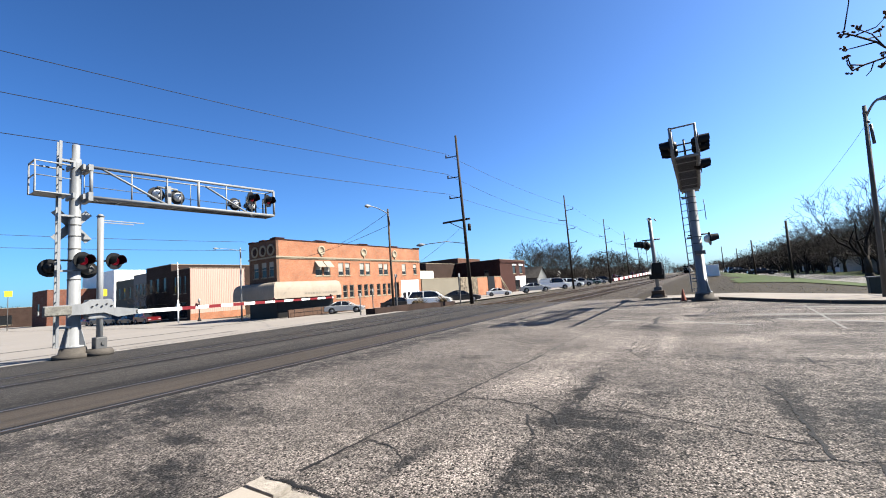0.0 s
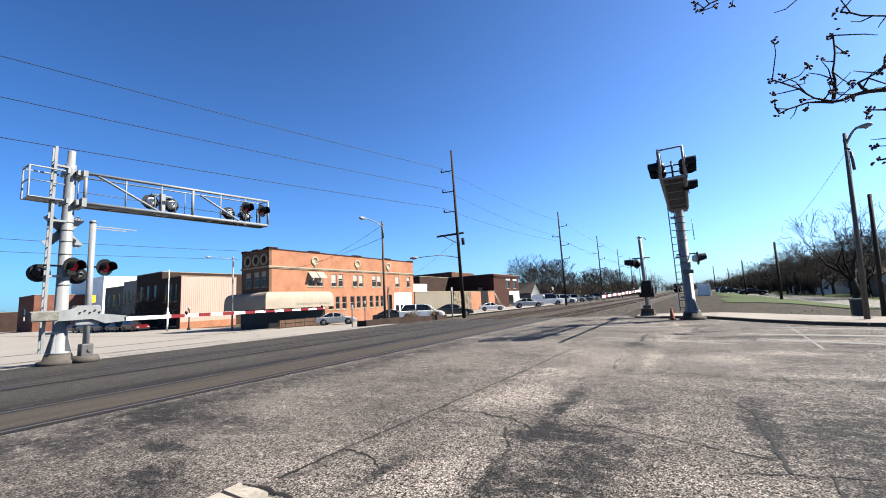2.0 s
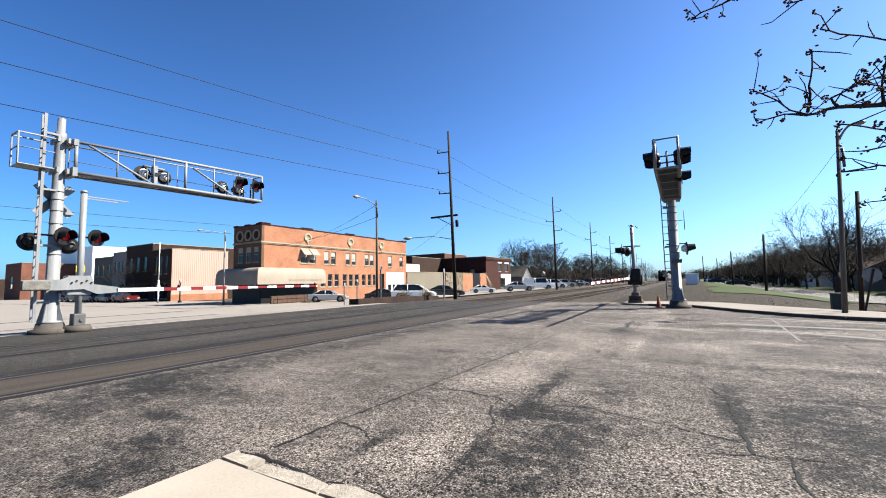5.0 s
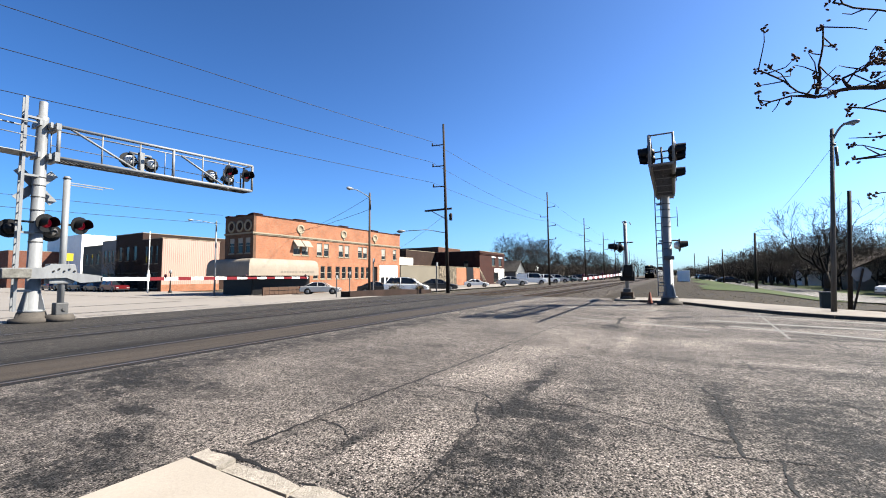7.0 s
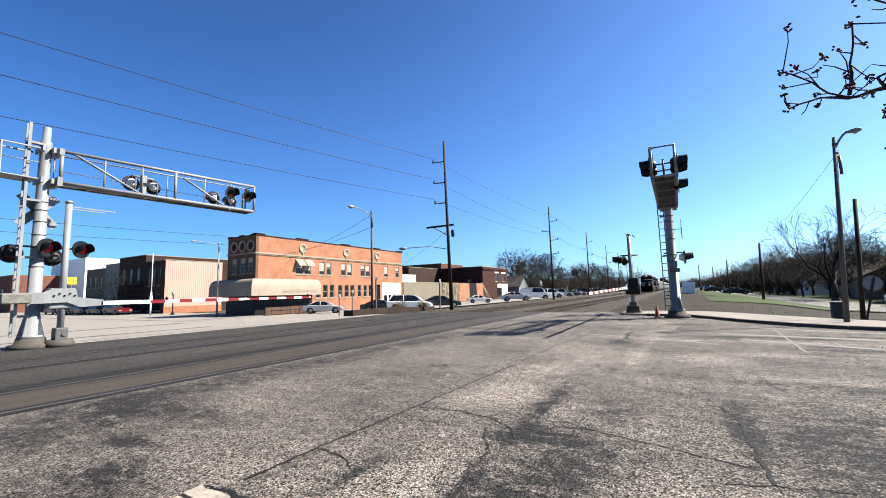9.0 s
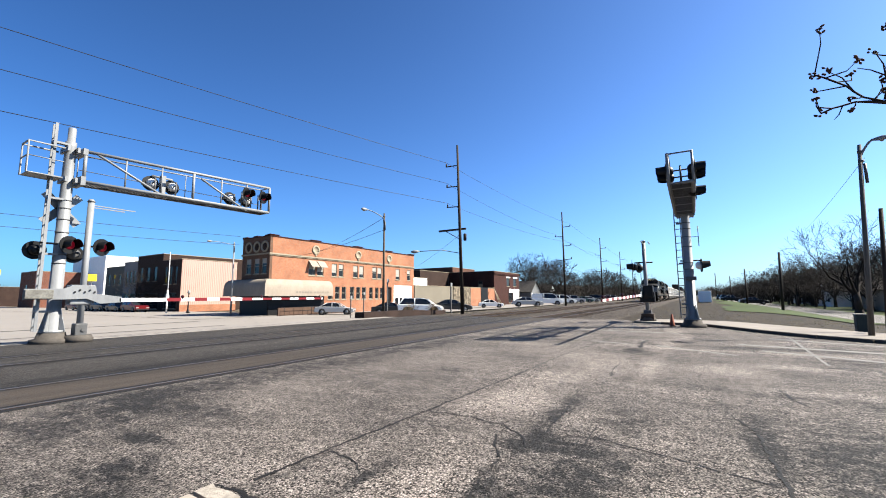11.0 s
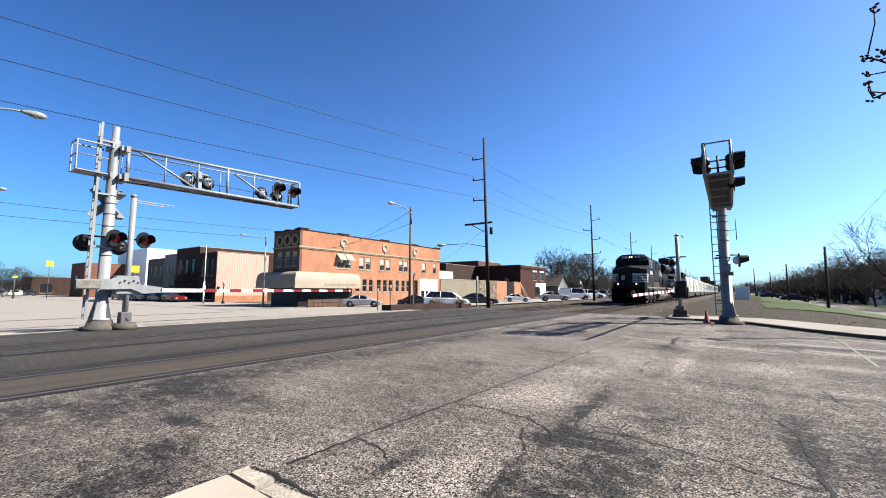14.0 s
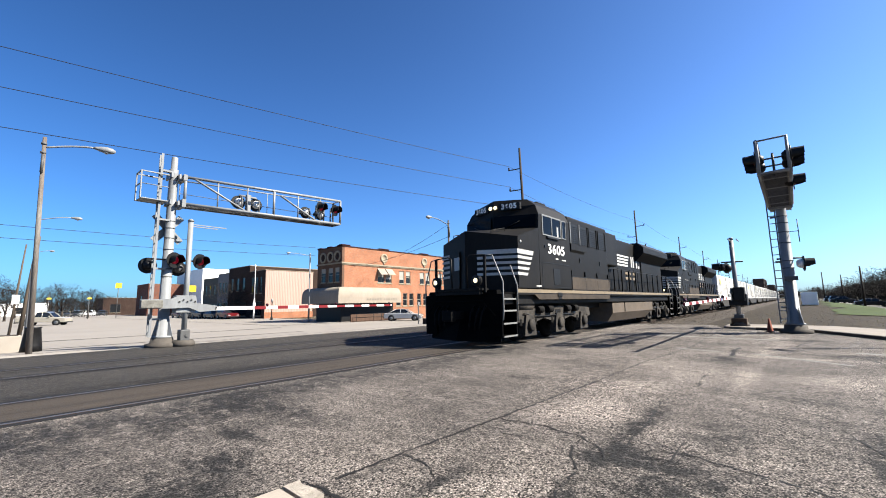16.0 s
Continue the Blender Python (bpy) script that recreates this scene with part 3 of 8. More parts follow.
# ---- crossing signals ----
def flasher(parent, p, facing, lit=False, r=0.275, shell=LAMP_SHELL):
    """A flashing light: backing disc, silver housing, hood and red lens, facing along a level direction."""
    p, d = Vector(p), Vector(facing).normalized()
    up = Vector((0, 0, 1))
    side = d.cross(up)
    lamp = part("signal_light", made(lambda b: lathe(b, [(0.02, -0.21), (0.1, -0.2), (0.155, -0.13), (0.17, -0.02)], p, d, 18)), shell, parent, "round silver signal housing")
    part("backing_disc", made(lambda b: lathe(b, [(r, -0.012), (r, 0.012)], p, d, 24)), BLACK, lamp, "black round backing disc")
    part("lens", made(lambda b: lathe(b, [(0.14, 0.0), (0.14, 0.025), (0.1, 0.045), (0.01, 0.055)], p, d, 18)), RED_LIT if lit else RED_LENS, lamp, "red signal lens")
    bm = bmesh.new()
    n, rows = 14, []
    for s, rr in ((0.0, 0.19), (0.29, 0.18)):
        for rad in (rr, rr - 0.012):
            rows.append([bm.verts.new(p + d * (s if i not in (0, n) or s == 0 else s * 0.5) + rad * (math.cos(a) * side + math.sin(a) * up)) for i in range(n + 1) for a in [math.radians(-35 + 250 * i / n)]])
    o0, i0, o1, i1 = rows
    for i in range(n):
        for q in ((o0[i], o0[i + 1], o1[i + 1], o1[i]), (i0[i + 1], i0[i], i1[i], i1[i + 1]), (o1[i], o1[i + 1], i1[i + 1], i1[i])):
            bm.faces.new(q)
    part("hood", bm, BLACK, lamp, "black visor hood")
    return lamp


def foundation(parent, x, y, z, w, h):
    bm = bmesh.new()
    lathe(bm, [(w * 1.1, 0), (w * 1.1, h * 0.4), (w * 0.8, h * 0.5), (w * 0.72, h)], (0, 0, 0), (0, 0, 1), 16)
    return part("foundation", bm, FOUNDATION, parent, "weathered concrete footing", pose(x, y, z))


def cantilever(name_label, at, reach, low, high, lights_far, lights_near, top, foot=0.17, neck=0.14, ladder_at=(0.1, -0.42), half=0.3, rises=(0.12, 0.06), shell=LAMP_SHELL):
    """A mast with a truss arm along its local +y; lights as (y, z, sign of x that they face, lit)."""
    sig = thing("cantilever_signal", name_label, "railroad signal", at, group="cantilever signals")
    foundation(sig, 0, 0, -0.02, 0.44, 0.32)
    bm = bmesh.new()
    lathe(bm, [(0.3, 0.3), (0.3, 0.36), (foot, 0.37), (neck, top - 0.6), (neck, top - 0.45), (0.1, top - 0.44), (0.1, top), (0.08, top + 0.02)], (0, 0, 0), (0, 0, 1), 22)
    for a in range(4):
        c, s = math.cos(a * math.pi / 2), math.sin(a * math.pi / 2)
        prism(bm, [(0.17, 0.34), (0.34, 0.34), (0.19, 0.95)], -0.012, 0.012, "y")
        bmesh.ops.rotate(bm, verts=bm.verts[-6:], cent=(0, 0, 0), matrix=Matrix.Rotation(a * math.pi / 2 + 0.78, 3, "Z"))
    part("mast", bm, GALV, sig, "round silver-painted steel mast")
    for z in (2.35, 2.62, 3.3, 3.7, 4.05, 4.3):
        part("band_clamp", made(lambda b: lathe(b, [(foot + (neck - foot) * z / top + 0.008, z), (foot + (neck - foot) * z / top + 0.014, z + 0.03)], (0, 0, 0), (0, 0, 1), 18)), GALV_DARK, sig)
    # truss: two upper and two lower chords, posts, diagonals, and a grated walkway
    y0, y1 = 0.3, reach
    for sx in (-half, half):
        for z, r in ((low, 0.055), (high, 0.052 if sx > 0 else 0.024)):
            part("chord", made(lambda b: tube(b, (sx, y0, z), (sx, y1, z + rises[0 if z == low else 1]), r)), GALV, sig)
        if sx < 0:
            part("mid_rail", made(lambda b: tube(b, (sx, y0, (low + high) / 2), (sx, y1, (low + high) / 2 + 0.08), 0.014, n=6)), GALV, sig)
        k = 6
        for i in range(k + 1) if sx > 0 else (0, 3, k):
            y = y0 + (y1 - y0) * i / k
            part("post", made(lambda b: tube(b, (sx, y, low + rises[0] * i / k), (sx, y, high + rises[1] * i / k), (0.026 if i % 3 else 0.05) if sx > 0 else 0.016, n=8)), GALV, sig)
        for i in (0, 3) if sx > 0 else ():
            ya, yb = y0 + (y1 - y0) * (i + 0.25) / k, y0 + (y1 - y0) * (i + 2) / k
            part("diagonal", made(lambda b: tube(b, (sx, ya, high), (sx, yb, low + 0.05), 0.04, n=8)), GALV, sig)
    # deck in darker steel than the chords, so its colour carries the underside's shade
    bm = bmesh.new()
    for x in (0.03 - half, half - 0.07):
        box(bm, x, x + 0.04, 0, y1 - y0, -0.05, 0.02)
    for y in (0.0, y1 - y0 - 0.04):
        box(bm, 0.07 - half, half - 0.07, y, y + 0.04, -0.05, 0.02)
    deck = part("walkway", bm, GALV_DARK, sig, "slatted steel walkway frame", pose(0, y0, low, math.degrees(math.atan2(rises[0], y1 - y0))))
    for i in range(5):
        x = (-0.2 + 0.1 * i) * half / 0.3
        part("slat", made(lambda b: box(b, x - 0.01, x + 0.01, 0.04, y1 - y0 - 0.04, -0.012, 0.004)), GALV_DARK, deck)
    bm = bmesh.new()
    for i in range(int((y1 - y0 - 0.1) / 0.075)):
        box(bm, 0.07 - half, half - 0.07, 0.05 + 0.075 * i, 0.057 + 0.075 * i, -0.03, 0.003)
    part("grating", bm, GALV_DARK, deck, "thin upright grating bars")["kind"] = "stuff"
    for i in range(4):
        y = (y1 - y0) * (i + 0.5) / 4
        part("cross_bar", made(lambda b: box(b, 0.03 - half, half - 0.03, y - 0.025, y + 0.025, -0.05, -0.03)), GALV, deck)
    part("end_frame", made(lambda b: pipe(b, [(-half, y1, low + rises[0]), (-half, y1, high + rises[1]), (half, y1, high + rises[1]), (half, y1, low + rises[0]), (-half, y1, low + rises[0])], 0.045)), GALV, sig)
    # platform and rails on the other side of the mast
    part("rear_platform", made(lambda b: (pipe(b, [(-0.3, -0.2, low), (-0.3, -1.0, low), (-0.3, -1.0, high - 0.05), (-0.3, -0.2, high - 0.05)], 0.03), pipe(b, [(0.3, -0.2, low), (0.3, -1.0, low), (0.3, -1.0, high - 0.05), (0.3, -0.2, high - 0.05)], 0.03), box(b, -0.28, 0.28, -0.98, -0.2, low - 0.01, low + 0.01), tube(b, (-0.3, -1, low + 0.5), (0.3, -1, low + 0.5), 0.02), tube(b, (-0.3, -1, high - 0.05), (0.3, -1, high - 0.05), 0.025), tube(b, (0.3, -1, low + 0.5), (0.3, -0.2, low + 0.5), 0.015))), GALV, sig)
    for sy in (-0.12, 0.12):
        for za in (low - 0.08, high - 0.1):
            part("arm_bracket", made(lambda b: box(b, -0.34, 0.34, sy - 0.03, sy + 0.03, za, za + 0.16)), GALV, sig)
    for za, zb in ((low - 0.12, low + 0.16), (high - 0.12, high + 0.08)):
        part("arm_joint", made(lambda b: box(b, -0.36, 0.36, 0.22, 0.34, za, zb)), GALV, sig)
    lx, ly = ladder_at
    ladder = part("ladder", made(lambda b: [box(b, x - 0.02, x + 0.02, ly - 0.035, ly + 0.035, 0.35, top) for x in (lx - 0.11, lx + 0.11)]), GALV, sig, "narrow galvanised ladder")
    rung = None
    for i in range(int((top - 0.5) / 0.3)):
        if rung is None:
            rung = part("rung", made(lambda b: tube(b, (lx - 0.11, ly, 0), (lx + 0.11, ly, 0), 0.016, n=6)), GALV, ladder, "", pose(0, 0, 0.5))
        else:
            o = new("rung", rung.data)
            o.parent, o.matrix_basis = ladder, pose(0, 0, 0.5 + 0.3 * i)
    for z in (0.9, 2.6, 4.3, top - 0.6):
        part("ladder_bracket", made(lambda b: box(b, *sorted((0.0, lx + 0.05)), *sorted((-0.03, ly - 0.03)), z, z + 0.06)), GALV, sig)
    for x, y, z, sx, lit in lights_far + lights_near:
        flasher(sig, (x, y, z), (sx, 0.4 if lit else 0, 0), lit, shell=shell)
        part("light_bracket", made(lambda b: (tube(b, (0, y, z), (x - 0.2 * sx, y, z), 0.025, n=8), tube(b, (0, y, low + 0.05), (0, y, z + 0.15), 0.03, n=8))), GALV_DARK, sig)
    return sig


left_sig = cantilever("silver cantilever signal mast with lattice arm and red flashers", pose(-16.3, 4.5, 0), 6.85, 4.95, 5.93,
    [(-0.35, 2.4, 5.5, -1, False), (-0.35, 3.1, 5.5, -1, False), (-0.35, 5.4, 5.55, -1, False), (-0.35, 6.15, 5.58, -1, False)], [(0.38, 5.72, 5.72, 1, True), (0.38, 6.5, 5.72, 1, True)], 6.64, rises=(0.16, 0.3))
part("light_bracket", made(lambda b: (box(b, -0.36, -0.2, 2.68, 2.84, 5.1, 5.85), tube(b, (-0.3, 2.4, 5.78), (-0.3, 3.1, 5.78), 0.04))), GALV, left_sig, "upright box carrying two lamps")
for y, z, lit in ((0.12, 2.93, True), (-0.5, 2.75, False)):
    flasher(left_sig, (0.3 if lit else -0.28, y, z), (1 if lit else -1, 0.4 if lit else 0, 0), lit, shell=BLACK)
flasher(left_sig, (0.3, 0.92, 2.93), (1, 0.4, 0), True, shell=BLACK)
flasher(left_sig, (-0.3, 0.4, 2.7), (-1, 0, 0), False, shell=GALV_DARK)
part("light_crossarm", made(lambda b: (tube(b, (0.1, -0.5, 2.95), (0.1, 1.0, 2.95), 0.03), tube(b, (0.1, 0.98, 2.95), (0.2, 0.98, 2.95), 0.04))), BLACK, left_sig)
for s in (-1, 1):
    bm = bmesh.new()
    box(bm, -0.012, 0.012, -0.62, 0.62, -0.115, 0.115)
    part("crossbuck_board", bm, GALV, left_sig, "bare back of a crossbuck board", pose(-0.26, 0.0, 4.08, s * 48))

right_sig = cantilever("silver cantilever signal mast seen along its lattice arm", pose(0.0, 19.84, 0, 0, 0, 180), 5.2, 4.7, 5.73,
    [(0.4, 5.0, 5.27, 1, False), (-0.4, 5.0, 5.27, -1, False)], [(-0.4, 3.7, 4.8, -1, False), (0.4, 4.4, 5.2, 1, False), (-0.4, 4.4, 5.2, -1, False)], 6.0, 0.185, 0.155, (0.3, -0.16), half=0.34, shell=BLACK)
flasher(right_sig, (-0.45, 0.15, 2.5), (-1, -0.15, 0))
part("light_crossarm", made(lambda b: tube(b, (0.3, 0, 2.72), (-0.48, 0, 2.72), 0.03)), BLACK, right_sig)
part("antenna", made(lambda b: (tube(b, (-0.42, 0, 3.3), (-0.42, 0, 4.15), 0.014, n=6), tube(b, (0, 0, 3.7), (-0.42, 0, 3.72), 0.012, n=6))), BLACK, right_sig, "thin whip antenna")
part("junction_box", made(lambda b: box(b, -0.24, 0.14, 0.15, 0.32, 1.9, 2.05)), GALV_DARK, right_sig)


def gate(label, at, reach, first, post_top, droop):
    """A crossing gate: post, drive box, counterweight plate and a striped arm along local +y."""
    g = thing("crossing_gate", label, "crossing gate", at, group="crossing gates")
    part("base", made(lambda b: lathe(b, [(0.36, 0), (0.36, 0.1), (0.3, 0.2)], (0, 0, 0), (0, 0, 1), 20)), FOUNDATION, g, "round concrete base")
    part("junction_box", made(lambda b: (box(b, -0.17, 0.17, -0.15, 0.15, 0.18, 0.55, bev=0.03), tube(b, (0.16, 0.05, 0.36), (0.2, 0.05, 0.36), 0.06))), GALV_DARK, g, "bolted cast junction box")
    part("post", made(lambda b: (tube(b, (0, 0, 0.2), (0, 0, post_top), 0.085, n=16), lathe(b, [(0.11, post_top), (0.06, post_top + 0.08)], (0, 0, 0), (0, 0, 1), 12))), GALV, g, "silver steel gate post")
    part("drive_box", made(lambda b: box(b, -0.3, 0.12, -0.32, 0.28, 1.12, 1.72, bev=0.04)), GALV if reach < 10 else BLACK, g, "grey gate drive box")
    bm = bmesh.new()
    prism(bm, [(-1.35, 1.28), (-1.35, 1.58), (-0.5, 1.6), (-0.25, 1.72), (0.25, 1.7), (0.3, 1.45), (0.95, 1.35), (0.95, 1.18), (0.4, 1.14), (0.05, 1.3), (-0.5, 1.28)], 0.16, 0.2, "x")
    plate = part("counterweight_plate", bm, GALV, g, "pale worn counterweight plate")
    for i in range(5):
        part("bolt", made(lambda b: lathe(b, [(0.025, 0.0), (0.025, 0.03)], (0.2, -0.25 + 0.12 * i, 1.5 + 0.06 * (i % 2)), (1, 0, 0), 8)), BLACK, plate)
    part("counterweight", made(lambda b: box(b, 0.08, 0.32, -1.35, -0.75, 1.3, 1.56, bev=0.02)), material("worn_cast_weight", (0.136, 0.1323, 0.1171), 0.8, vary=0.3, big=4, fine=20, bump=0.2, col2=(0.068, 0.0642, 0.0567)), g, "scuffed cast counterweights")
    y, red, i = 0.9, False, 0
    z = 1.25
    slope = droop / reach
    while y < reach:
        w = first if i == 0 else 0.47
        h = (0.06 if y < reach * 0.55 else 0.045) * (1.0 if reach < 10 else 0.8)
        za, zb = z + slope * (y - 0.9), z + slope * (min(y + w, reach) - 0.9)
        bm = bmesh.new()
        prism(bm, [(y, za - h), (min(y + w, reach), zb - h), (min(y + w, reach), zb + h), (y, za + h)], 0.155, 0.2, "x")
        part("arm_stripe", bm, RED_PAINT if red else WHITE, g, "red arm section" if red else "white arm section")
        y += w
        red = not red
        i += 1
    for yy in (reach * 0.3, reach * 0.64, reach - 0.15):
        zz = z + slope * yy
        part("arm_light", made(lambda b: (lathe(b, [(0.05, 0), (0.055, 0.05), (0.03, 0.1)], (0.18, yy, zz + 0.06), (0, 0, 1), 10), tube(b, (0.18, yy, zz), (0.18, yy, zz + 0.08), 0.03, n=8))), RED_LENS, g, "small red arm light")
    part("top_arm", made(lambda b: (box(b, -0.02, 0.02, 0.05, 1.2, post_top - 0.12, post_top - 0.09), box(b, -0.3, -0.26, 0.1, 1.0, post_top - 0.14, post_top - 0.11))), GALV, g)
    return g


gate("lowered crossing gate with red and white striped arm", pose(-16.0, 5.05, 0), 9.4, 1.4, 4.35, 0.0)
small = gate("lowered striped crossing gate on a silver post with flashers", pose(-1.85, 22.2, 0.05, 0, 0, 180), 10.4, 1.0, 3.86, -0.15)
part("cover_box", made(lambda b: box(b, -0.36, 0.3, -0.3, 0.2, 0.92, 1.42, bev=0.04)), BLACK, small, "dark gate machine cover")
flasher(small, (0.5, 0.22, 2.62), (1, 0.15, 0), r=0.24, shell=BLACK)
flasher(small, (0.3, -0.3, 2.6), (0.9, -0.5, 0), r=0.24, shell=BLACK)
part("light_crossarm", made(lambda b: tube(b, (-0.35, 0, 2.85), (0.45, 0, 2.85), 0.035)), BLACK, small)
part("base_block", made(lambda b: box(b, -0.28, 0.28, -0.26, 0.26, -0.05, 0.38, bev=0.03)), material("rusty_base", (0.0491, 0.034, 0.0246), 0.85, vary=0.3, big=3, fine=20, bump=0.2), small, "rust-brown steel base")

# ---- poles, lamps and wires ----
def cobra_lamp(label, base, height, arm, r=0.11, mat=POLE_GREY, lean=(0, 0), extras=True, k=0.72):
    """A wooden pole with a curved bracket and a cobra-head lamp; arm is the level reach (dx, dy) and rise."""
    x, y, z = base
    lamp = thing("street_lamp", label, "street lamp", pose(x, y, z), group="street lamps")
    part("pole", made(lambda b: tube(b, (0, 0, -0.3), (lean[0], lean[1], height), r * 1.25, r * 0.8, n=14)), mat, lamp, "round weathered pole")
    dx, dy, rise = arm
    t0 = Vector((lean[0], lean[1], height - 0.35))
    pts = [t0 + Vector((dx * u, dy * u, rise * math.sin(u * math.pi / 2))) for u in [i / 8 for i in range(9)]]
    part("bracket", made(lambda b: pipe(b, pts, 0.032)), GALV, lamp, "curved metal bracket arm")
    d = Vector((dx, dy, 0)).normalized()
    head = part("lamp_head", made(lambda b: lathe(b, [(0.04, -0.1 * k), (0.08 * k, 0.0), (0.13 * k, 0.18 * k), (0.16 * k, 0.4 * k), (0.13 * k, 0.6 * k), (0.05 * k, 0.72 * k)], pts[-1], d + Vector((0, 0, -0.06)), 14)), GALV, lamp, "silver cobra-head luminaire")
    part("lens", made(lambda b: lathe(b, [(0.02, -0.16 * k), (0.1 * k, -0.12 * k), (0.14 * k, 0.0)], pts[-1] + d * 0.38 * k + Vector((0, 0, -0.04)), (0, 0, 1), 14)), CLEAR_LENS, head, "clear glass bowl")
    if extras:
        for dz in (0.55, 0.25):
            part("pole_clamp", made(lambda b: lathe(b, [(r * 1.15, height - dz), (r * 1.15, height - dz + 0.06)], (lean[0], lean[1], 0), (0, 0, 1), 10)), GALV_DARK, lamp)
        part("conduit", made(lambda b: tube(b, (r * 1.2 + lean[0], lean[1], height - 1.2), (r * 1.1 + lean[0], lean[1], height - 0.6), 0.04, n=8)), GALV_DARK, lamp)
    return lamp


cobra_lamp("tall brown pole street lamp beside the crossing", (-18.2, 22.05, gz(-18.2)), 7.2, (-0.15, -1.6, 0.35), r=0.075, mat=WOOD_POLE)
cobra_lamp("wooden pole street lamp with peeling lower trunk", (-17.8, 1.45, 0), 6.85, (0.3, 1.25, 0.25), lean=(0, -0.2), r=0.065)
cobra_lamp("weathered wooden street lamp pole on the pavement", (4.45, 17.0, 0.08), 5.75, (0.27, -0.18, 0.4), r=0.06, k=0.46, lean=(0.27, 0), mat=material("silvered_pole_wood", (0.1, 0.094, 0.084), 0.85, vary=0.25, big=1.2, fine=12, bump=0.3, col2=(0.06, 0.052, 0.043), stretch=(4, 4, 0.25)))
cobra_lamp("distant street lamp on a slim pole", (-36.5, 2.6, gz(-36)), 8.2, (0.4, 1.56, 0.3), r=0.07, mat=GALV)
cobra_lamp("distant street lamp on a slim pole by the shops", (-45.5, 27.6, -0.75), 8.6, (-0.4, -2.4, 0.2), r=0.09, mat=GALV)
cobra_lamp("far street lamp along the town street", (-70, 4.97, -0.75), 9.4, (0.4, 1.13, 0.3), r=0.09, mat=GALV)


def power_pole(x, y, z, height, sides, brace=False, lean=0.0, label="tall dark wooden power pole with short side arms"):
    p = thing("power_pole", label, "power pole", pose(x, y, z), group="power poles along the railway")
    part("pole", made(lambda b: tube(b, (0, 0, -0.4), (0, lean, height), 0.16, 0.085, n=12)), DARK_POLE, p, "dark creosoted wooden pole")
    for s, h in sides:
        part("side_arm", made(lambda b: (tube(b, (0, lean * h / height, h), (s * 1.15, lean * h / height, h + 0.06), 0.045, n=8), lathe(b, [(0.05, 0), (0.075, 0.06), (0.05, 0.12), (0.07, 0.18), (0.03, 0.26)], (s * 1.1, lean * h / height, h + 0.05), (0, 0, 1), 10))), DARK_POLE, p)
    if brace:
        part("crossarm", made(lambda b: (box(b, -2.2, 0.4, -0.06, 0.06, 6.85, 7.0), tube(b, (-1.5, 0, 6.85), (0, 0, 6.0), 0.03), lathe(b, [(0.13, 0), (0.14, 0.5), (0.08, 0.58)], (0.3, 0, 5.95), (0, 0, 1), 10))), DARK_POLE, p)
    return p


ARMS = (11.85, 10.1, 8.4)
NEAR_ARMS = (12.2, 10.45, 8.75)
power_pole(-15.85, 29.1, -0.1, 13.9, [(-1, h) for h in NEAR_ARMS], True, -0.6, "tall dark power pole leaning slightly, with side arms")
for i, y in enumerate((60, 92, 124, 156, 190, 226, 264, 304)):
    power_pole(-15.8 - 0.02 * (y - 60), y, -0.1, 13.8, [(1, 11.5), (-1, 10.1), (1, 8.7), (-1, 6.6), (1, 6.7)], lean=-0.2)
power_pole(-23.7, -3.6, gz(-23.7), 14.2, [(-1, h + 0.4) for h in ARMS])


def wire(pts, r=0.011, sag=0.3, name="overhead_wire", label="thin dark overhead wire between poles"):
    bm = bmesh.new()
    pts = [Vector(p) for p in pts]
    line, last = [], pts[-1]
    for a, b in zip(pts, pts[1:]):
        k = 12
        line += [a.lerp(b, i / k) - Vector((0, 0, sag * 4 * (i / k) * (1 - i / k))) for i in range(k if b is not last else k + 1)]
    pipe(bm, line, r, n=5)
    return tagged(part(name, bm, WIRE), label, "wire", group="overhead wires")


for j, h in enumerate(ARMS):
    wire([(-24.8, -3.6, h + 0.4), (-16.95, 28.5, NEAR_ARMS[j] + 0.3)], 0.016, 0.15)
    line = [(-16.95, 28.5, NEAR_ARMS[j] + 0.3)] + [(-15.8 - 0.02 * (y - 60) + (-1.1 if j == 1 else 1.1), y - 0.15, (11.8, 10.4, 9.0)[j]) for y in (60, 92, 124, 156, 190)]
    wire(line, 0.012, 0.45)
for h, y1 in ((8.2, 45), (7.2, 45)):
    wire([(-45.0, -20, h - 0.25), (-45.0, 28.0, h + 0.3)], 0.02, 0.4)
wire([(-18.2, 22.05, 6.9), (-41.9, 35.8, 7.0)], 0.014, 0.35)
wire([(-18.2, 22.05, 6.0), (-41.9, 31.6, 6.1)], 0.014, 0.35)
wire([(-16, 28.9, 6.3), (-41.9, 56, 5.4)], 0.012, 0.3)
wire([(4.8, 17, 5.4), (6.87, 48, 5.1)], 0.006, 0.4)
bracket_lamp = thing("pole_lamp", "cobra-head lamp on a long bracket from the power pole", "street lamp", pose(-15.85, 29.0, 4.7), group="street lamps")
part("bracket", made(lambda b: pipe(b, [(0, 0, 0.1), (-1.2, -1.2, 0.35), (-2.6, -2.4, 0.2)], 0.03)), GALV, bracket_lamp)
part("lamp_head", made(lambda b: lathe(b, [(0.03, -0.1), (0.12, 0.15), (0.14, 0.35), (0.04, 0.6)], (-2.6, -2.4, 0.2), (-1, -0.9, -0.1), 12)), GALV, bracket_lamp, "silver cobra-head luminaire")

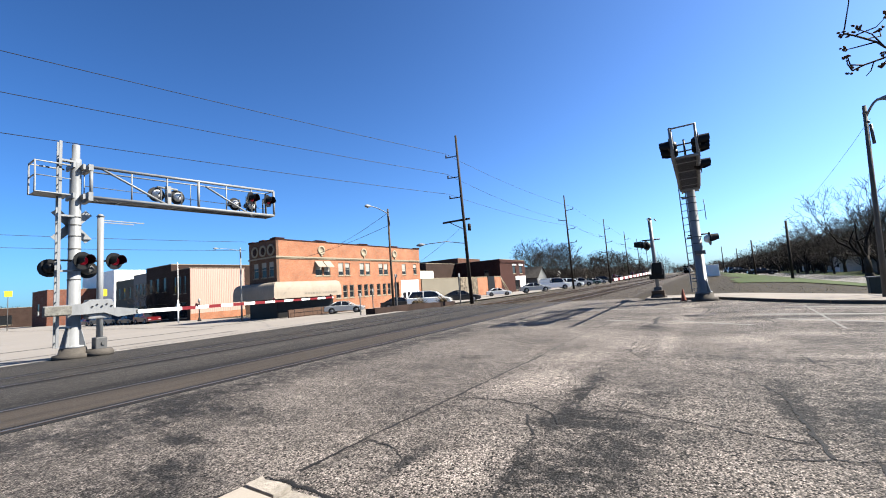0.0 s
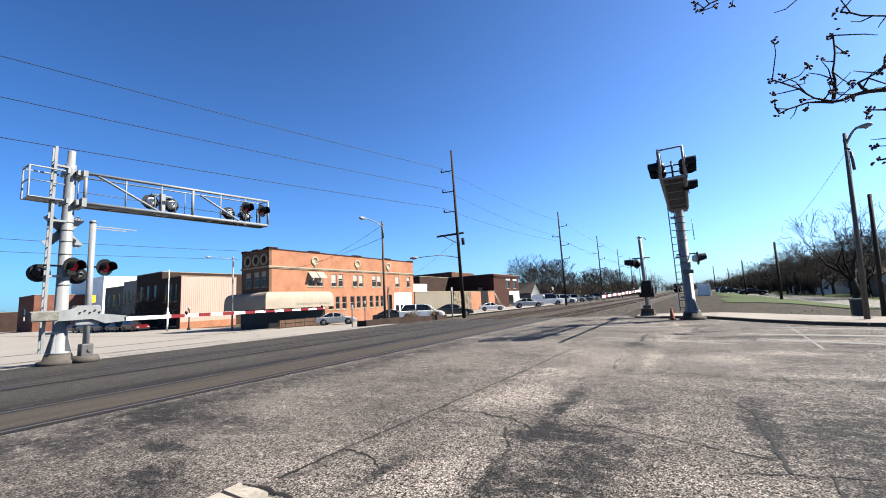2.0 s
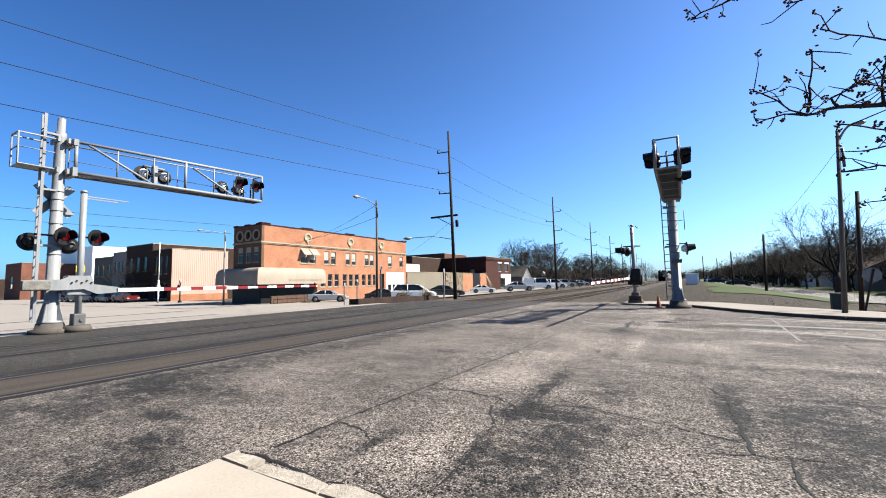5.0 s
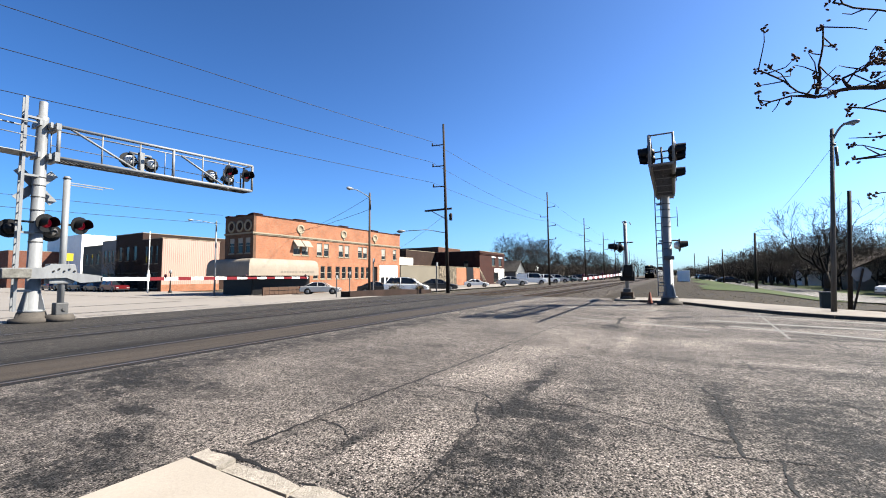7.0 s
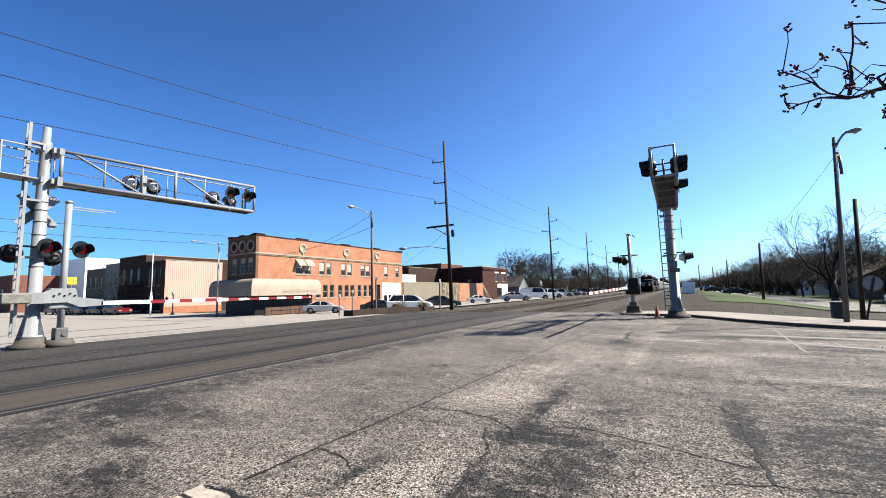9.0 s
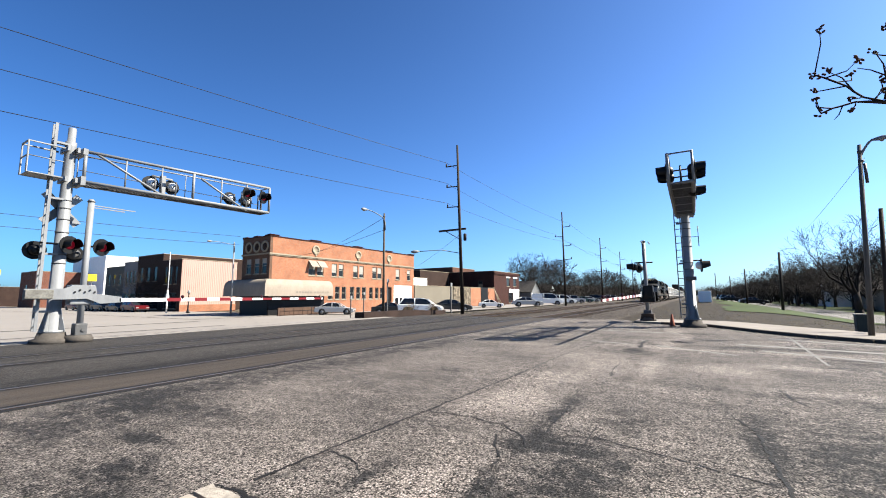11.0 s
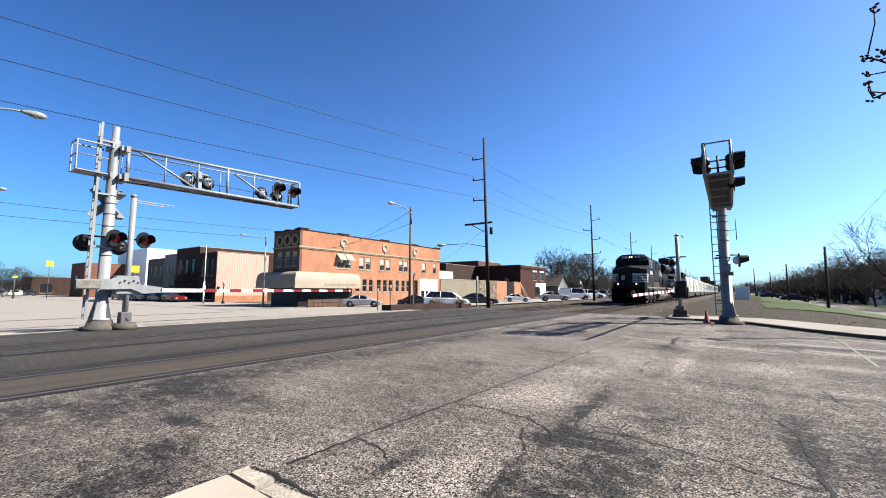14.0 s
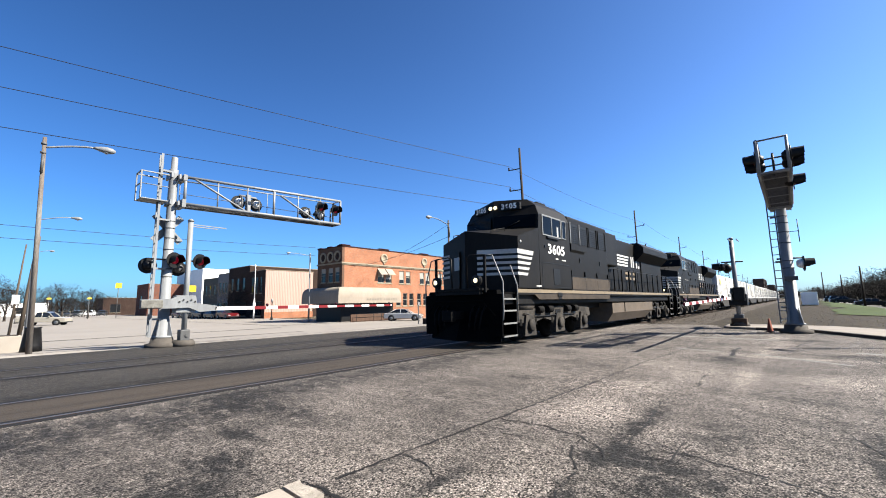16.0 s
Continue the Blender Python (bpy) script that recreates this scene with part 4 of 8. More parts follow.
far_pole = thing("utility_pole", "bare brown wooden utility pole on the verge", "utility pole", pose(6.9, 48, gz(6.9, 48)))
part("pole", made(lambda b: tube(b, (0, 0, -0.3), (0.12, 0, 5.3), 0.12, 0.09, n=12)), DARK_POLE, far_pole)
short_pole = thing("utility_pole", "dark wooden utility pole beside the pavement", "utility pole", pose(5.35, 18.9, 0))
part("pole", made(lambda b: tube(b, (0, 0, -0.2), (0.2, 0, 4.1), 0.07, 0.055, n=12)), DARK_POLE, short_pole)
for x, y, h in ((8.5, 95, 6.5), (9, 140, 7), (6, 150, 8)):
    o = thing("utility_pole", "distant wooden utility pole along the side road", "utility pole", pose(x, y, gz(x, y)), group="far utility poles")
    part("pole", made(lambda b: tube(b, (0, 0, -0.3), (0, 0, h), 0.16, 0.1, n=8)), DARK_POLE, o)

# ---- street furniture near the pavement ----
ub = thing("utility_box", "grey-green metal utility cabinet by the lamp pole", "utility box", pose(5.05, 20.1, 0.0))
part("body", made(lambda b: box(b, -0.16, 0.16, -0.15, 0.15, -0.05, 0.56, bev=0.02)), material("green_grey_metal", (0.028, 0.036, 0.033), 0.6, vary=0.12), ub)
part("lid", made(lambda b: box(b, -0.18, 0.18, -0.17, 0.17, 0.56, 0.6, bev=0.012)), GALV_DARK, ub)
ss = thing("stop_sign", "stop sign seen from its bare metal back on a leaning post", "road sign", pose(5.75, 18.3, 0.0, 0, -10, 0))
part("post", made(lambda b: box(b, -0.025, 0.025, -0.02, 0.02, -0.2, 1.45)), DARK_POLE, ss, "dark leaning post")
part("plate", made(lambda b: lathe(b, [(0.25, -0.006), (0.25, 0.006)], (0, 0.035, 1.25), (0, 1, 0), 8)), GALV, ss, "bare aluminium octagon")
ss.children[1].matrix_basis = Matrix.Translation((0, 0, 1.25)) @ Matrix.Rotation(radians(22.5), 4, "Y") @ Matrix.Translation((0, 0, -1.25))
o = thing("sign_post", "thin dark metal sign post in the grass", "post", pose(6.0, 17.3, 0.1, 0, 4, 0))
part("post", made(lambda b: box(b, -0.018, 0.018, -0.018, 0.018, -0.2, 1.15)), GALV_DARK, o)
cone = thing("traffic_cone", "faded orange traffic cone by the signal mast", "traffic cone", pose(-0.75, 20.0, 0.0))
part("body", made(lambda b: lathe(b, [(0.11, 0.03), (0.1, 0.05), (0.03, 0.5), (0.02, 0.51)], (0, 0, 0), (0, 0, 1), 14)), material("faded_orange", (0.1889, 0.0529, 0.0303), 0.7, vary=0.15), cone)
part("foot", made(lambda b: box(b, -0.14, 0.14, -0.14, 0.14, 0, 0.035, bev=0.01)), BLACK, cone)

# ---- buildings ----
def brick_material(name, col, mortar, scale=1.0, vary=0.25):
    m = bpy.data.materials.new(name)
    m.use_nodes = True
    n, ln = m.node_tree.nodes, m.node_tree.links
    bsdf = n["Principled BSDF"]
    tc = n.new("ShaderNodeTexCoord")
    sep = n.new("ShaderNodeSeparateXYZ")
    ln.new(tc.outputs["Object"], sep.inputs[0])
    add = n.new("ShaderNodeMath")
    add.operation = "ADD"
    ln.new(sep.outputs[0], add.inputs[0])
    ln.new(sep.outputs[1], add.inputs[1])
    com = n.new("ShaderNodeCombineXYZ")
    ln.new(add.outputs[0], com.inputs[0])
    ln.new(sep.outputs[2], com.inputs[1])
    br = n.new("ShaderNodeTexBrick")
    br.inputs["Scale"].default_value = 1.0
    br.inputs["Brick Width"].default_value, br.inputs["Row Height"].default_value, br.inputs["Mortar Size"].default_value = 0.21 * scale, 0.075 * scale, 0.008
    br.inputs["Color1"].default_value = (*col, 1)
    br.inputs["Color2"].default_value = (*[c * (1 - vary) for c in col], 1)
    br.inputs["Mortar"].default_value = (*mortar, 1)
    ln.new(com.outputs[0], br.inputs["Vector"])
    no = n.new("ShaderNodeTexNoise")
    no.inputs["Scale"].default_value, no.inputs["Detail"].default_value = 0.7, 6
    ln.new(tc.outputs["Object"], no.inputs["Vector"])
    mr = n.new("ShaderNodeMapRange")
    mr.inputs["From Min"].default_value, mr.inputs["From Max"].default_value, mr.inputs["To Min"].default_value, mr.inputs["To Max"].default_value = 0.3, 0.7, 0.82, 1.15
    ln.new(no.outputs["Fac"], mr.inputs["Value"])
    hs = n.new("ShaderNodeHueSaturation")
    ln.new(br.outputs["Color"], hs.inputs["Color"])
    ln.new(mr.outputs[0], hs.inputs["Value"])
    ln.new(hs.outputs[0], bsdf.inputs["Base Color"])
    bsdf.inputs["Roughness"].default_value = 0.85
    bp = n.new("ShaderNodeBump")
    bp.inputs["Strength"].default_value, bp.inputs["Distance"].default_value = 0.5, 0.01
    ln.new(br.outputs["Fac"], bp.inputs["Height"])
    bp.invert = True
    ln.new(bp.outputs[0], bsdf.inputs["Normal"])
    m.node_tree.nodes["Principled BSDF"].inputs["Specular IOR Level"].default_value = 0.12
    return m


BRICK_O = brick_material("orange_brick", (0.265, 0.106, 0.056), (0.2, 0.135, 0.095))
BRICK_D = brick_material("dark_brown_brick", (0.03, 0.0165, 0.0125), (0.034, 0.025, 0.02))
BRICK_R = brick_material("red_brick", (0.036, 0.0105, 0.0075), (0.036, 0.024, 0.02))
ROOFING = material("tar_roof", (0.0226, 0.0219, 0.0207), 0.9, vary=0.2)
CREAM = material("cream_window_frame", (0.2267, 0.2078, 0.1663), 0.6, vary=0.06)
AWNING = material("beige_canvas", (0.215, 0.182, 0.145), 0.8, vary=0.1, big=1.0, fine=10, bump=0.1, col2=(0.18, 0.152, 0.12), stretch=(1, 1, 0.4))


def wall(bm, axis, pos, thick, u0, u1, z0, z1, openings, mi=0):
    """An upright wall pierced by openings (u0, u1, z0, z1), made of blocks round them; its outer face lies at pos."""
    us = sorted({u0, u1, *[v for o in openings for v in o[:2]]})
    for a, b in zip(us, us[1:]):
        inside = sorted([(o[2], o[3]) for o in openings if o[0] <= a + 1e-6 and o[1] >= b - 1e-6])
        z = z0
        for lo, hi in inside + [(z1, z1)]:
            if lo - z > 1e-4:
                p, q = sorted((pos, pos + thick))
                if axis == "x":
                    box(bm, p, q, a, b, z, lo, mi)
                else:
                    box(bm, a, b, p, q, z, lo, mi)
            z = max(z, hi)


def window(parent, axis, pos, inward, u0, u1, z0, z1, frame=CREAM, sash=True, sill=TRIM, name="window", blind=0.66):
    """A framed pane set back in an opening, with a projecting sill."""
    def put(b, a0, a1, d0, d1, c0, c1):
        d0, d1 = sorted((pos + inward * d0, pos + inward * d1))
        if axis == "x":
            box(b, d0, d1, a0, a1, c0, c1)
        else:
            box(b, a0, a1, d0, d1, c0, c1)
    w = 0.07
    def fr(b):
        for a in ((u0, u0 + w, z0, z1), (u1 - w, u1, z0, z1), (u0 + w, u1 - w, z1 - w, z1), (u0 + w, u1 - w, z0, z0 + w)):
            put(b, a[0], a[1], 0.06, 0.16, a[2], a[3])
        if sash:
            put(b, u0 + w, u1 - w, 0.07, 0.15, (z0 + z1) / 2 - 0.03, (z0 + z1) / 2 + 0.03)
    win = part(name, made(fr), frame, parent, "pale framed sash window" if sash else "framed window")
    part("pane", made(lambda b: put(b, u0 + w, u1 - w, 0.1, 0.12, z0 + w, z1 - w)), PANE, win)
    if sash and blind < 0.9:
        part("blind", made(lambda b: put(b, u0 + w, u1 - w, 0.09, 0.097, z0 + (z1 - z0) * blind, z1 - w)), material_blind, win)
    if sill:
        part("sill", made(lambda b: put(b, u0 - 0.08, u1 + 0.08, -0.06, 0.15, z0 - 0.12, z0)), sill, win)
    return win


material_blind = material("window_blind", (0.2267, 0.2192, 0.1965), 0.8, vary=0.05)
Z0 = -0.78
brick = thing("brick_building", "two-storey orange brick corner building with beige awning", "building")
XF, YF, XB, YB, TOP = -42.0, 29.9, -66.0, 58.8, 8.55
up = [(39.55, 40.5), (40.85, 41.75), (43.7, 44.65), (44.95, 45.9), (47.85, 48.85), (49.05, 50.05), (53.65, 54.7), (56.8, 57.75), (35.6, 36.75), (37.0, 38.1)]
lows = [(38.95, 39.85), (40.25, 41.1), (41.5, 42.35), (43.1, 43.95), (44.4, 45.25), (45.6, 46.5), (47.2, 48.0), (48.55, 49.35), (49.75, 50.5)]
ops = [(a, b, 4.17, 5.93) for a, b in up] + [(a, b, 1.05, 2.8) for a, b in lows] + [(51.4, 52.6, Z0 + 0.02, 2.9), (53.2, 58.2, Z0 + 0.02, 3.25), (31.0, 37.8, Z0 + 0.6, 1.8)]
bm = bmesh.new()
wall(bm, "x", XF, -0.35, YF + 0.35, YB, Z0 - 0.3, TOP, ops)
front_ops = [(-46.55, -45.55, 4.17, 5.98), (-44.95, -43.95, 4.17, 5.98), (-43.5, -42.55, 4.17, 5.98), (-47.0, -42.8, Z0 + 0.3, 1.8)]
fm = bmesh.new()
wall(fm, "y", YF, 0.35, -47.4, XF, Z0 - 0.3, TOP, front_ops)
# browner face brick, with part of this side's shade mixed into the colour
part("front_wall", fm, brick_material("shaded_face_brick", (0.1, 0.052, 0.032), (0.09, 0.07, 0.055)), brick, "brown face brick front, darkened further for its shaded side")
box(bm, -47.4, -47.05, YF + 0.35, YB, Z0 - 0.3, TOP)
box(bm, -47.05, XF - 0.35, YB - 0.35, YB, Z0 - 0.3, TOP)
part("wall", bm, BRICK_O, brick, "sunlit orange brickwork")
part("roof", made(lambda b: box(b, -47.05, XF - 0.35, YF + 0.35, YB - 0.35, 7.9, 8.0)), ROOFING, brick, "flat tar roof")
part("inner_floor", made(lambda b: box(b, -47.0, XF - 0.4, YF + 0.4, YB - 0.4, 3.35, 3.5)), ROOFING, brick)
part("inner_wall", made(lambda b: box(b, -45.2, -45.1, YF + 0.4, YB - 0.4, Z0, 7.9)), ROOFING, brick)
part("coping", made(lambda b: (box(b, XF - 0.4, XF + 0.06, YF - 0.06, YB + 0.05, TOP, TOP + 0.12), box(b, -47.46, XF - 0.4, YF - 0.06, YF + 0.4, TOP, TOP + 0.12))), BRICK_R, brick, "dark red brick coping")
for a, b_ in ((YF - 0.1, YF + 1.1), (35.9, 37.5), (44.0, 45.5), (51.1, 52.6), (57.6, YB + 0.06)):
    part("parapet_block", made(lambda b: (box(b, XF - 0.45, XF + 0.1, a, b_, TOP + 0.12, TOP + 0.2), box(b, XF - 0.5, XF + 0.14, a - 0.06, b_ + 0.06, TOP + 0.2, TOP + 0.27))), BRICK_R, brick)
for a in (-47.4, -45.2, -43.0):
    part("parapet_block", made(lambda b: box(b, a, a + 0.9, YF - 0.1, YF + 0.45, TOP + 0.12, TOP + 0.22)), BRICK_R, brick)
part("cornice", made(lambda b: (box(b, XF, XF + 0.16, YF - 0.16, YB, 6.42, 6.6), box(b, XF, XF + 0.09, YF - 0.09, YB, 6.3, 6.42), box(b, -47.4, XF, YF - 0.16, YF, 6.42, 6.6))), TRIM, brick, "projecting tan stone cornice")
for y in (36.7, 44.7, 51.9):
    part("medallion", made(lambda b: (lathe(b, [(0.62, 0), (0.62, 0.08), (0.4, 0.1), (0.38, 0.03), (0.02, 0.02)], (XF, y, 7.52), (1, 0, 0), 24), box(b, XF, XF + 0.12, y - 0.12, y + 0.12, 6.72, 6.95))), TRIM, brick, "round cream stone medallion")
for x in (-46.1, -44.5, -42.95):
    part("medallion", made(lambda b: lathe(b, [(0.7, 0), (0.7, 0.1), (0.5, 0.12), (0.46, 0.03), (0.02, 0.03)], (x, YF, 7.4), (0, -1, 0), 24)), TRIM, brick, "round cream stone ring")
    part("rosette", made(lambda b: (lathe(b, [(0.46, 0.035), (0.44, 0.05), (0.02, 0.055)], (x, YF, 7.4), (0, -1, 0), 24), lathe(b, [(0.16, 0.05), (0.1, 0.12), (0.02, 0.13)], (x, YF, 7.4), (0, -1, 0), 12))), BRICK_D, brick, "dark rosette in the ring")
for i, (a, b_) in enumerate(up):
    window(brick, "x", XF, -1, a, b_, 4.17, 5.93, blind=(0.3, 0.62, 0.45)[i % 3])
for a, b_ in lows:
    window(brick, "x", XF, -1, a, b_, 1.05, 2.8, blind=1.0)
for a, b_, c, d in front_ops[:3]:
    window(brick, "y", YF, 1, a, b_, c, d)
for y in (35.55, 36.95):
    part("window_awning", made(lambda b: prism(b, [(XF, 6.1), (XF + 0.75, 5.3), (XF + 0.75, 5.22), (XF, 6.02)], y, y + 1.25, "y")), AWNING, brick, "small beige canvas window awning")
part("door", made(lambda b: box(b, XF - 0.3, XF - 0.24, 51.42, 52.58, Z0, 2.88)), BLACK, brick, "dark recessed door")
part("white_shopfront", made(lambda b: (box(b, XF - 0.1, XF - 0.04, 53.2, 58.2, 1.2, 3.25), *[box(b, XF - 0.1, XF - 0.04, y, y + 0.35, Z0, 1.2) for y in (53.2, 54.5, 55.6, 57.0, 57.85)])), WHITE, brick, "white panelled shopfront")
part("shop_glass", made(lambda b: box(b, XF - 0.14, XF - 0.12, 53.25, 58.15, Z0, 1.2)), PANE, brick)
part("shop_glass", made(lambda b: (box(b, XF - 0.25, XF - 0.22, 31.0, 37.8, Z0 + 0.6, 1.8), box(b, -47.0, -42.8, YF + 0.22, YF + 0.25, Z0 + 0.3, 1.8))), PANE, brick)
# rounded awning round the corner
def quarter(r0, n=12):
    return [(1.5 * math.sin(i * math.pi / 2 / n) ** 0.6, 1.75 + 1.75 * max(0.0, math.cos(i * math.pi / 2 / n)) ** 0.6) for i in range(n + 1)]
q = quarter(1)
bm = bmesh.new()
prof_a = [bm.verts.new((XF + d, 38.5, z)) for d, z in q]
prof_b = [bm.verts.new((XF + d, YF - d, z)) for d, z in q]
prof_c = [bm.verts.new((-48.6, YF - d, z)) for d, z in q]
for a, b_ in ((prof_a, prof_b), (prof_b, prof_c)):
    for i in range(len(q) - 1):
        f = bm.faces.new((a[i], b_[i], b_[i + 1], a[i + 1]))
        f.smooth = False
bm.faces.new(prof_a + [bm.verts.new((XF, 38.5, 1.75))])
bm.faces.new(prof_c + [bm.verts.new((-48.6, YF, 1.75))])
bmesh.ops.recalc_face_normals(bm, faces=bm.faces)
canopy = part("awning", bm, AWNING, brick, "large beige canvas awning with rounded top")
canopy.modifiers.new("cloth", "SOLIDIFY").thickness = 0.03
part("valance", made(lambda b: (box(b, XF + 1.49, XF + 1.52, YF - 1.5, 38.5, 1.5, 1.76), box(b, -48.6, XF + 1.5, YF - 1.52, YF - 1.49, 1.5, 1.76))), AWNING, brick, "canvas valance")
GREYTXT = material("faded_lettering", (0.165, 0.143, 0.117), 0.8, vary=0.1)
for i in range(12):
    y = 32.6 + i * 0.42 + (0.25 if i > 5 else 0)
    part("faded_letter_bar", made(lambda b: box(b, XF + 1.505, XF + 1.53, y, y + 0.26, 1.86, 2.06)), GREYTXT, brick)
# black sheets over the shopfront stand in for the shade under the awning
part("dark_shopfront", made(lambda b: (box(b, XF, XF + 0.06, YF, 38.3, Z0, 1.9), box(b, -47.4, XF, YF - 0.06, YF, Z0, 1.9))), BLACK, brick, "black shopfront panels carrying the shade under the awning")
part("base_wall", made(lambda b: prism(b, [(30.0, Z0), (41.5, Z0), (41.5, -0.45), (36, 0.15), (30.0, 0.15)], XF + 1.6, XF + 1.8, "x")), material("tan_stone_base", (0.07, 0.041, 0.028), 0.85, vary=0.2), brick)
ramp = thing("ramp_railing", "thin metal handrail beside the brick building", "railing", pose(XF + 2.2, 30.5, -0.75))
for i in range(7):
    part("post", made(lambda b: tube(b, (0, i * 1.3, 0), (0, i * 1.3, 0.95), 0.025, n=6)), BLACK, ramp)
part("rail", made(lambda b: (tube(b, (0, 0, 0.95), (0, 7.8, 0.95), 0.025, n=6), tube(b, (0, 0, 0.5), (0, 7.8, 0.5), 0.02, n=6))), BLACK, ramp)


DULL = material("dull_window_frame", (0.07, 0.066, 0.06), 0.7, vary=0.1)


def block(name, label, x0, x1, y0, y1, z1, mat, wins=(), roof_mat=None, z0=-0.9, cap=True, category="building"):
    """A flat-roofed building; wins are (axis, u0, u1, z0, z1) on its +x ("x") or -y ("y") face."""
    t = thing(name, label, category)
    bm = bmesh.new()
    wall(bm, "x", x1, -0.3, y0 + 0.3, y1, z0, z1, [w[1:5] for w in wins if w[0] == "x"])
    wall(bm, "y", y0, 0.3, x0, x1, z0, z1, [w[1:5] for w in wins if w[0] == "y"])
    box(bm, x0, x0 + 0.3, y0 + 0.3, y1, z0, z1)
    box(bm, x0 + 0.3, x1 - 0.3, y1 - 0.3, y1, z0, z1)
    part("wall", bm, mat, t)
    part("roof", made(lambda b: box(b, x0 + 0.3, x1 - 0.3, y0 + 0.3, y1 - 0.3, z1 - 0.6, z1 - 0.5)), roof_mat or ROOFING, t)
    part("inner_wall", made(lambda b: (box(b, x1 - 1.5, x1 - 1.4, y0 + 1.5, y1 - 0.3, z0, z1 - 0.6), box(b, x0 + 0.3, x1 - 1.5, y0 + 1.4, y0 + 1.5, z0, z1 - 0.6))), ROOFING, t)
    if cap:
        part("coping", made(lambda b: (box(b, x1 - 0.35, x1 + 0.05, y0 - 0.05, y1 + 0.05, z1, z1 + 0.1), box(b, x0, x1 - 0.35, y0 - 0.05, y0 + 0.35, z1, z1 + 0.1))), roof_mat or TRIM, t)
    for w in wins:
        window(t, w[0], x1 if w[0] == "x" else y0, -1 if w[0] == "x" else 1, *w[1:5], frame=DULL if mat in (BRICK_D, BRICK_R) else CREAM, sash=(w[2] - w[1] < 2.0), blind=1.0)
    return t


TAN = material("tan_stucco", (0.1285, 0.1133, 0.0869), 0.85, vary=0.06, big=0.4, fine=8, bump=0.06)
low = block("low_shop", "low tan block building with stone and brick front", -60, -42.0, 59.1, 92.8, 3.3, TAN, [("x", 86.5, 87.9, -0.5, 2.5), ("x", 90.0, 91.2, 0, 2.6)])
STONE_A = material("rubble_stone", (0.1511, 0.1247, 0.0907), 0.9, vary=0.3, big=2, fine=10, bump=0.4, spread=0.45)
rnd = random.Random(7)
for y0, y1 in ((72.6, 75.4), (77.2, 80.2)):
    y = y0
    while y < y1 - 0.2:
        z = -0.75
        w = rnd.uniform(0.35, 0.7)
        while z < 3.2:
            h = rnd.uniform(0.25, 0.6)
            part("facing_stone", made(lambda b: box(b, -42.0, -41.86 + rnd.uniform(-0.05, 0.05), y, min(y1, y + w - 0.04), z, min(3.35, z + h - 0.04))), STONE_A, low)
            z += h
        y += w
part("brick_panel", made(lambda b: box(b, -42, -41.88, 80.2, 85.2, -0.75, 3.2)), BRICK_O, low, "orange brick panel")
part("entrance_recess", made(lambda b: box(b, -42, -41.8, 85.2, 88.8, -0.75, 3.4)), BLACK, low, "dark entrance surround")
part("brick_panel", made(lambda b: box(b, -42, -41.88, 88.8, 92.8, -0.75, 3.2)), BRICK_O, low)
block("brown_hall", "long dark brown brick hall with stepped roofline", -80, -55, 79.5, 125, 7.6, BRICK_D, [("y", -60.5, -59.3, 3.6, 5.4), ("y", -63.5, -62.3, 3.6, 5.4), ("x", 97.0, 98.5, 3.0, 5.2), ("x", 110, 111.5, 3.0, 5.2)])
block("brown_hall_upper", "raised red-brown brick end of the brown hall", -70, -55.1, 95, 108, 9.2, brick_material("brown_red_brick", (0.085, 0.036, 0.023), (0.07, 0.05, 0.04)), category="building")
block("red_shop", "two-storey red brick shop with white ground floor", -60, -42, 93, 109.8, 7.6, BRICK_R, [("x", 100.9, 102.9, 4.0, 6.2), ("x", 105.6, 107.8, 4.0, 6.2), ("y", -46.5, -45.2, 3.3, 5.2), ("y", -46.5, -45.2, -0.2, 1.8), ("x", 102, 105, -0.4, 2.2)])
red = bpy.data.objects["red_shop"]
part("shopfront", made(lambda b: (box(b, -42, -41.9, 102.4, 109.5, 2.3, 3.3), box(b, -42, -41.93, 105.4, 109.5, -0.75, 2.3))), WHITE, red, "white shopfront panels")
part("cornice", made(lambda b: (box(b, -42, -41.75, 92.9, 109.8, 7.0, 7.25), box(b, -42, -41.85, 92.9, 109.8, 6.75, 6.9), *[box(b, -42, -41.8, 93.2 + i * 0.75, 93.5 + i * 0.75, 6.9, 7.0) for i in range(22)])), BRICK_R, red, "stepped brick cornice")
for a, b_ in ((100.9, 102.9), (105.6, 107.8)):
    part("lintel", made(lambda b: box(b, -42, -41.86, a - 0.25, b_ + 0.25, 6.2, 6.5)), WHITE, red, "pale stone lintel")
block("white_annex", "small white flat-roofed building behind the shops", -58, -48, 62, 72, 5.2, WHITE, [("x", 64.5, 66.8, 3.3, 4.6)])


def ribbed(name, col):
    """Corrugated metal cladding is built as upright ribs; this is its paint."""
    return material(name, col, 0.55, 0.1, vary=0.05, big=0.4, fine=8, bump=0.03, stretch=(1, 1, 0.2))


PINK = ribbed("salmon_metal", (0.33, 0.216, 0.176))
hall = block("metal_sided_building", "long salmon ribbed metal wall on a brick shop", -74, -68, 32.8, 41.9, 7.45, BRICK_D, [("y", -73.2, -72.4, 3.6, 6.4), ("y", -71.6, -70.8, 3.6, 6.4), ("y", -70, -69.2, 3.6, 6.4), ("y", -73, -69, -0.3, 2.2)])
bm = bmesh.new()
for i in range(30):
    y = 32.85 + i * 0.3
    prism(bm, [(-67.98, y), (-67.98, y + 0.3), (-67.95, y + 0.3), (-67.95, y + 0.22), (-67.925, y + 0.19), (-67.925, y + 0.11), (-67.95, y + 0.08), (-67.95, y)], 0.3, 7.4, "z")
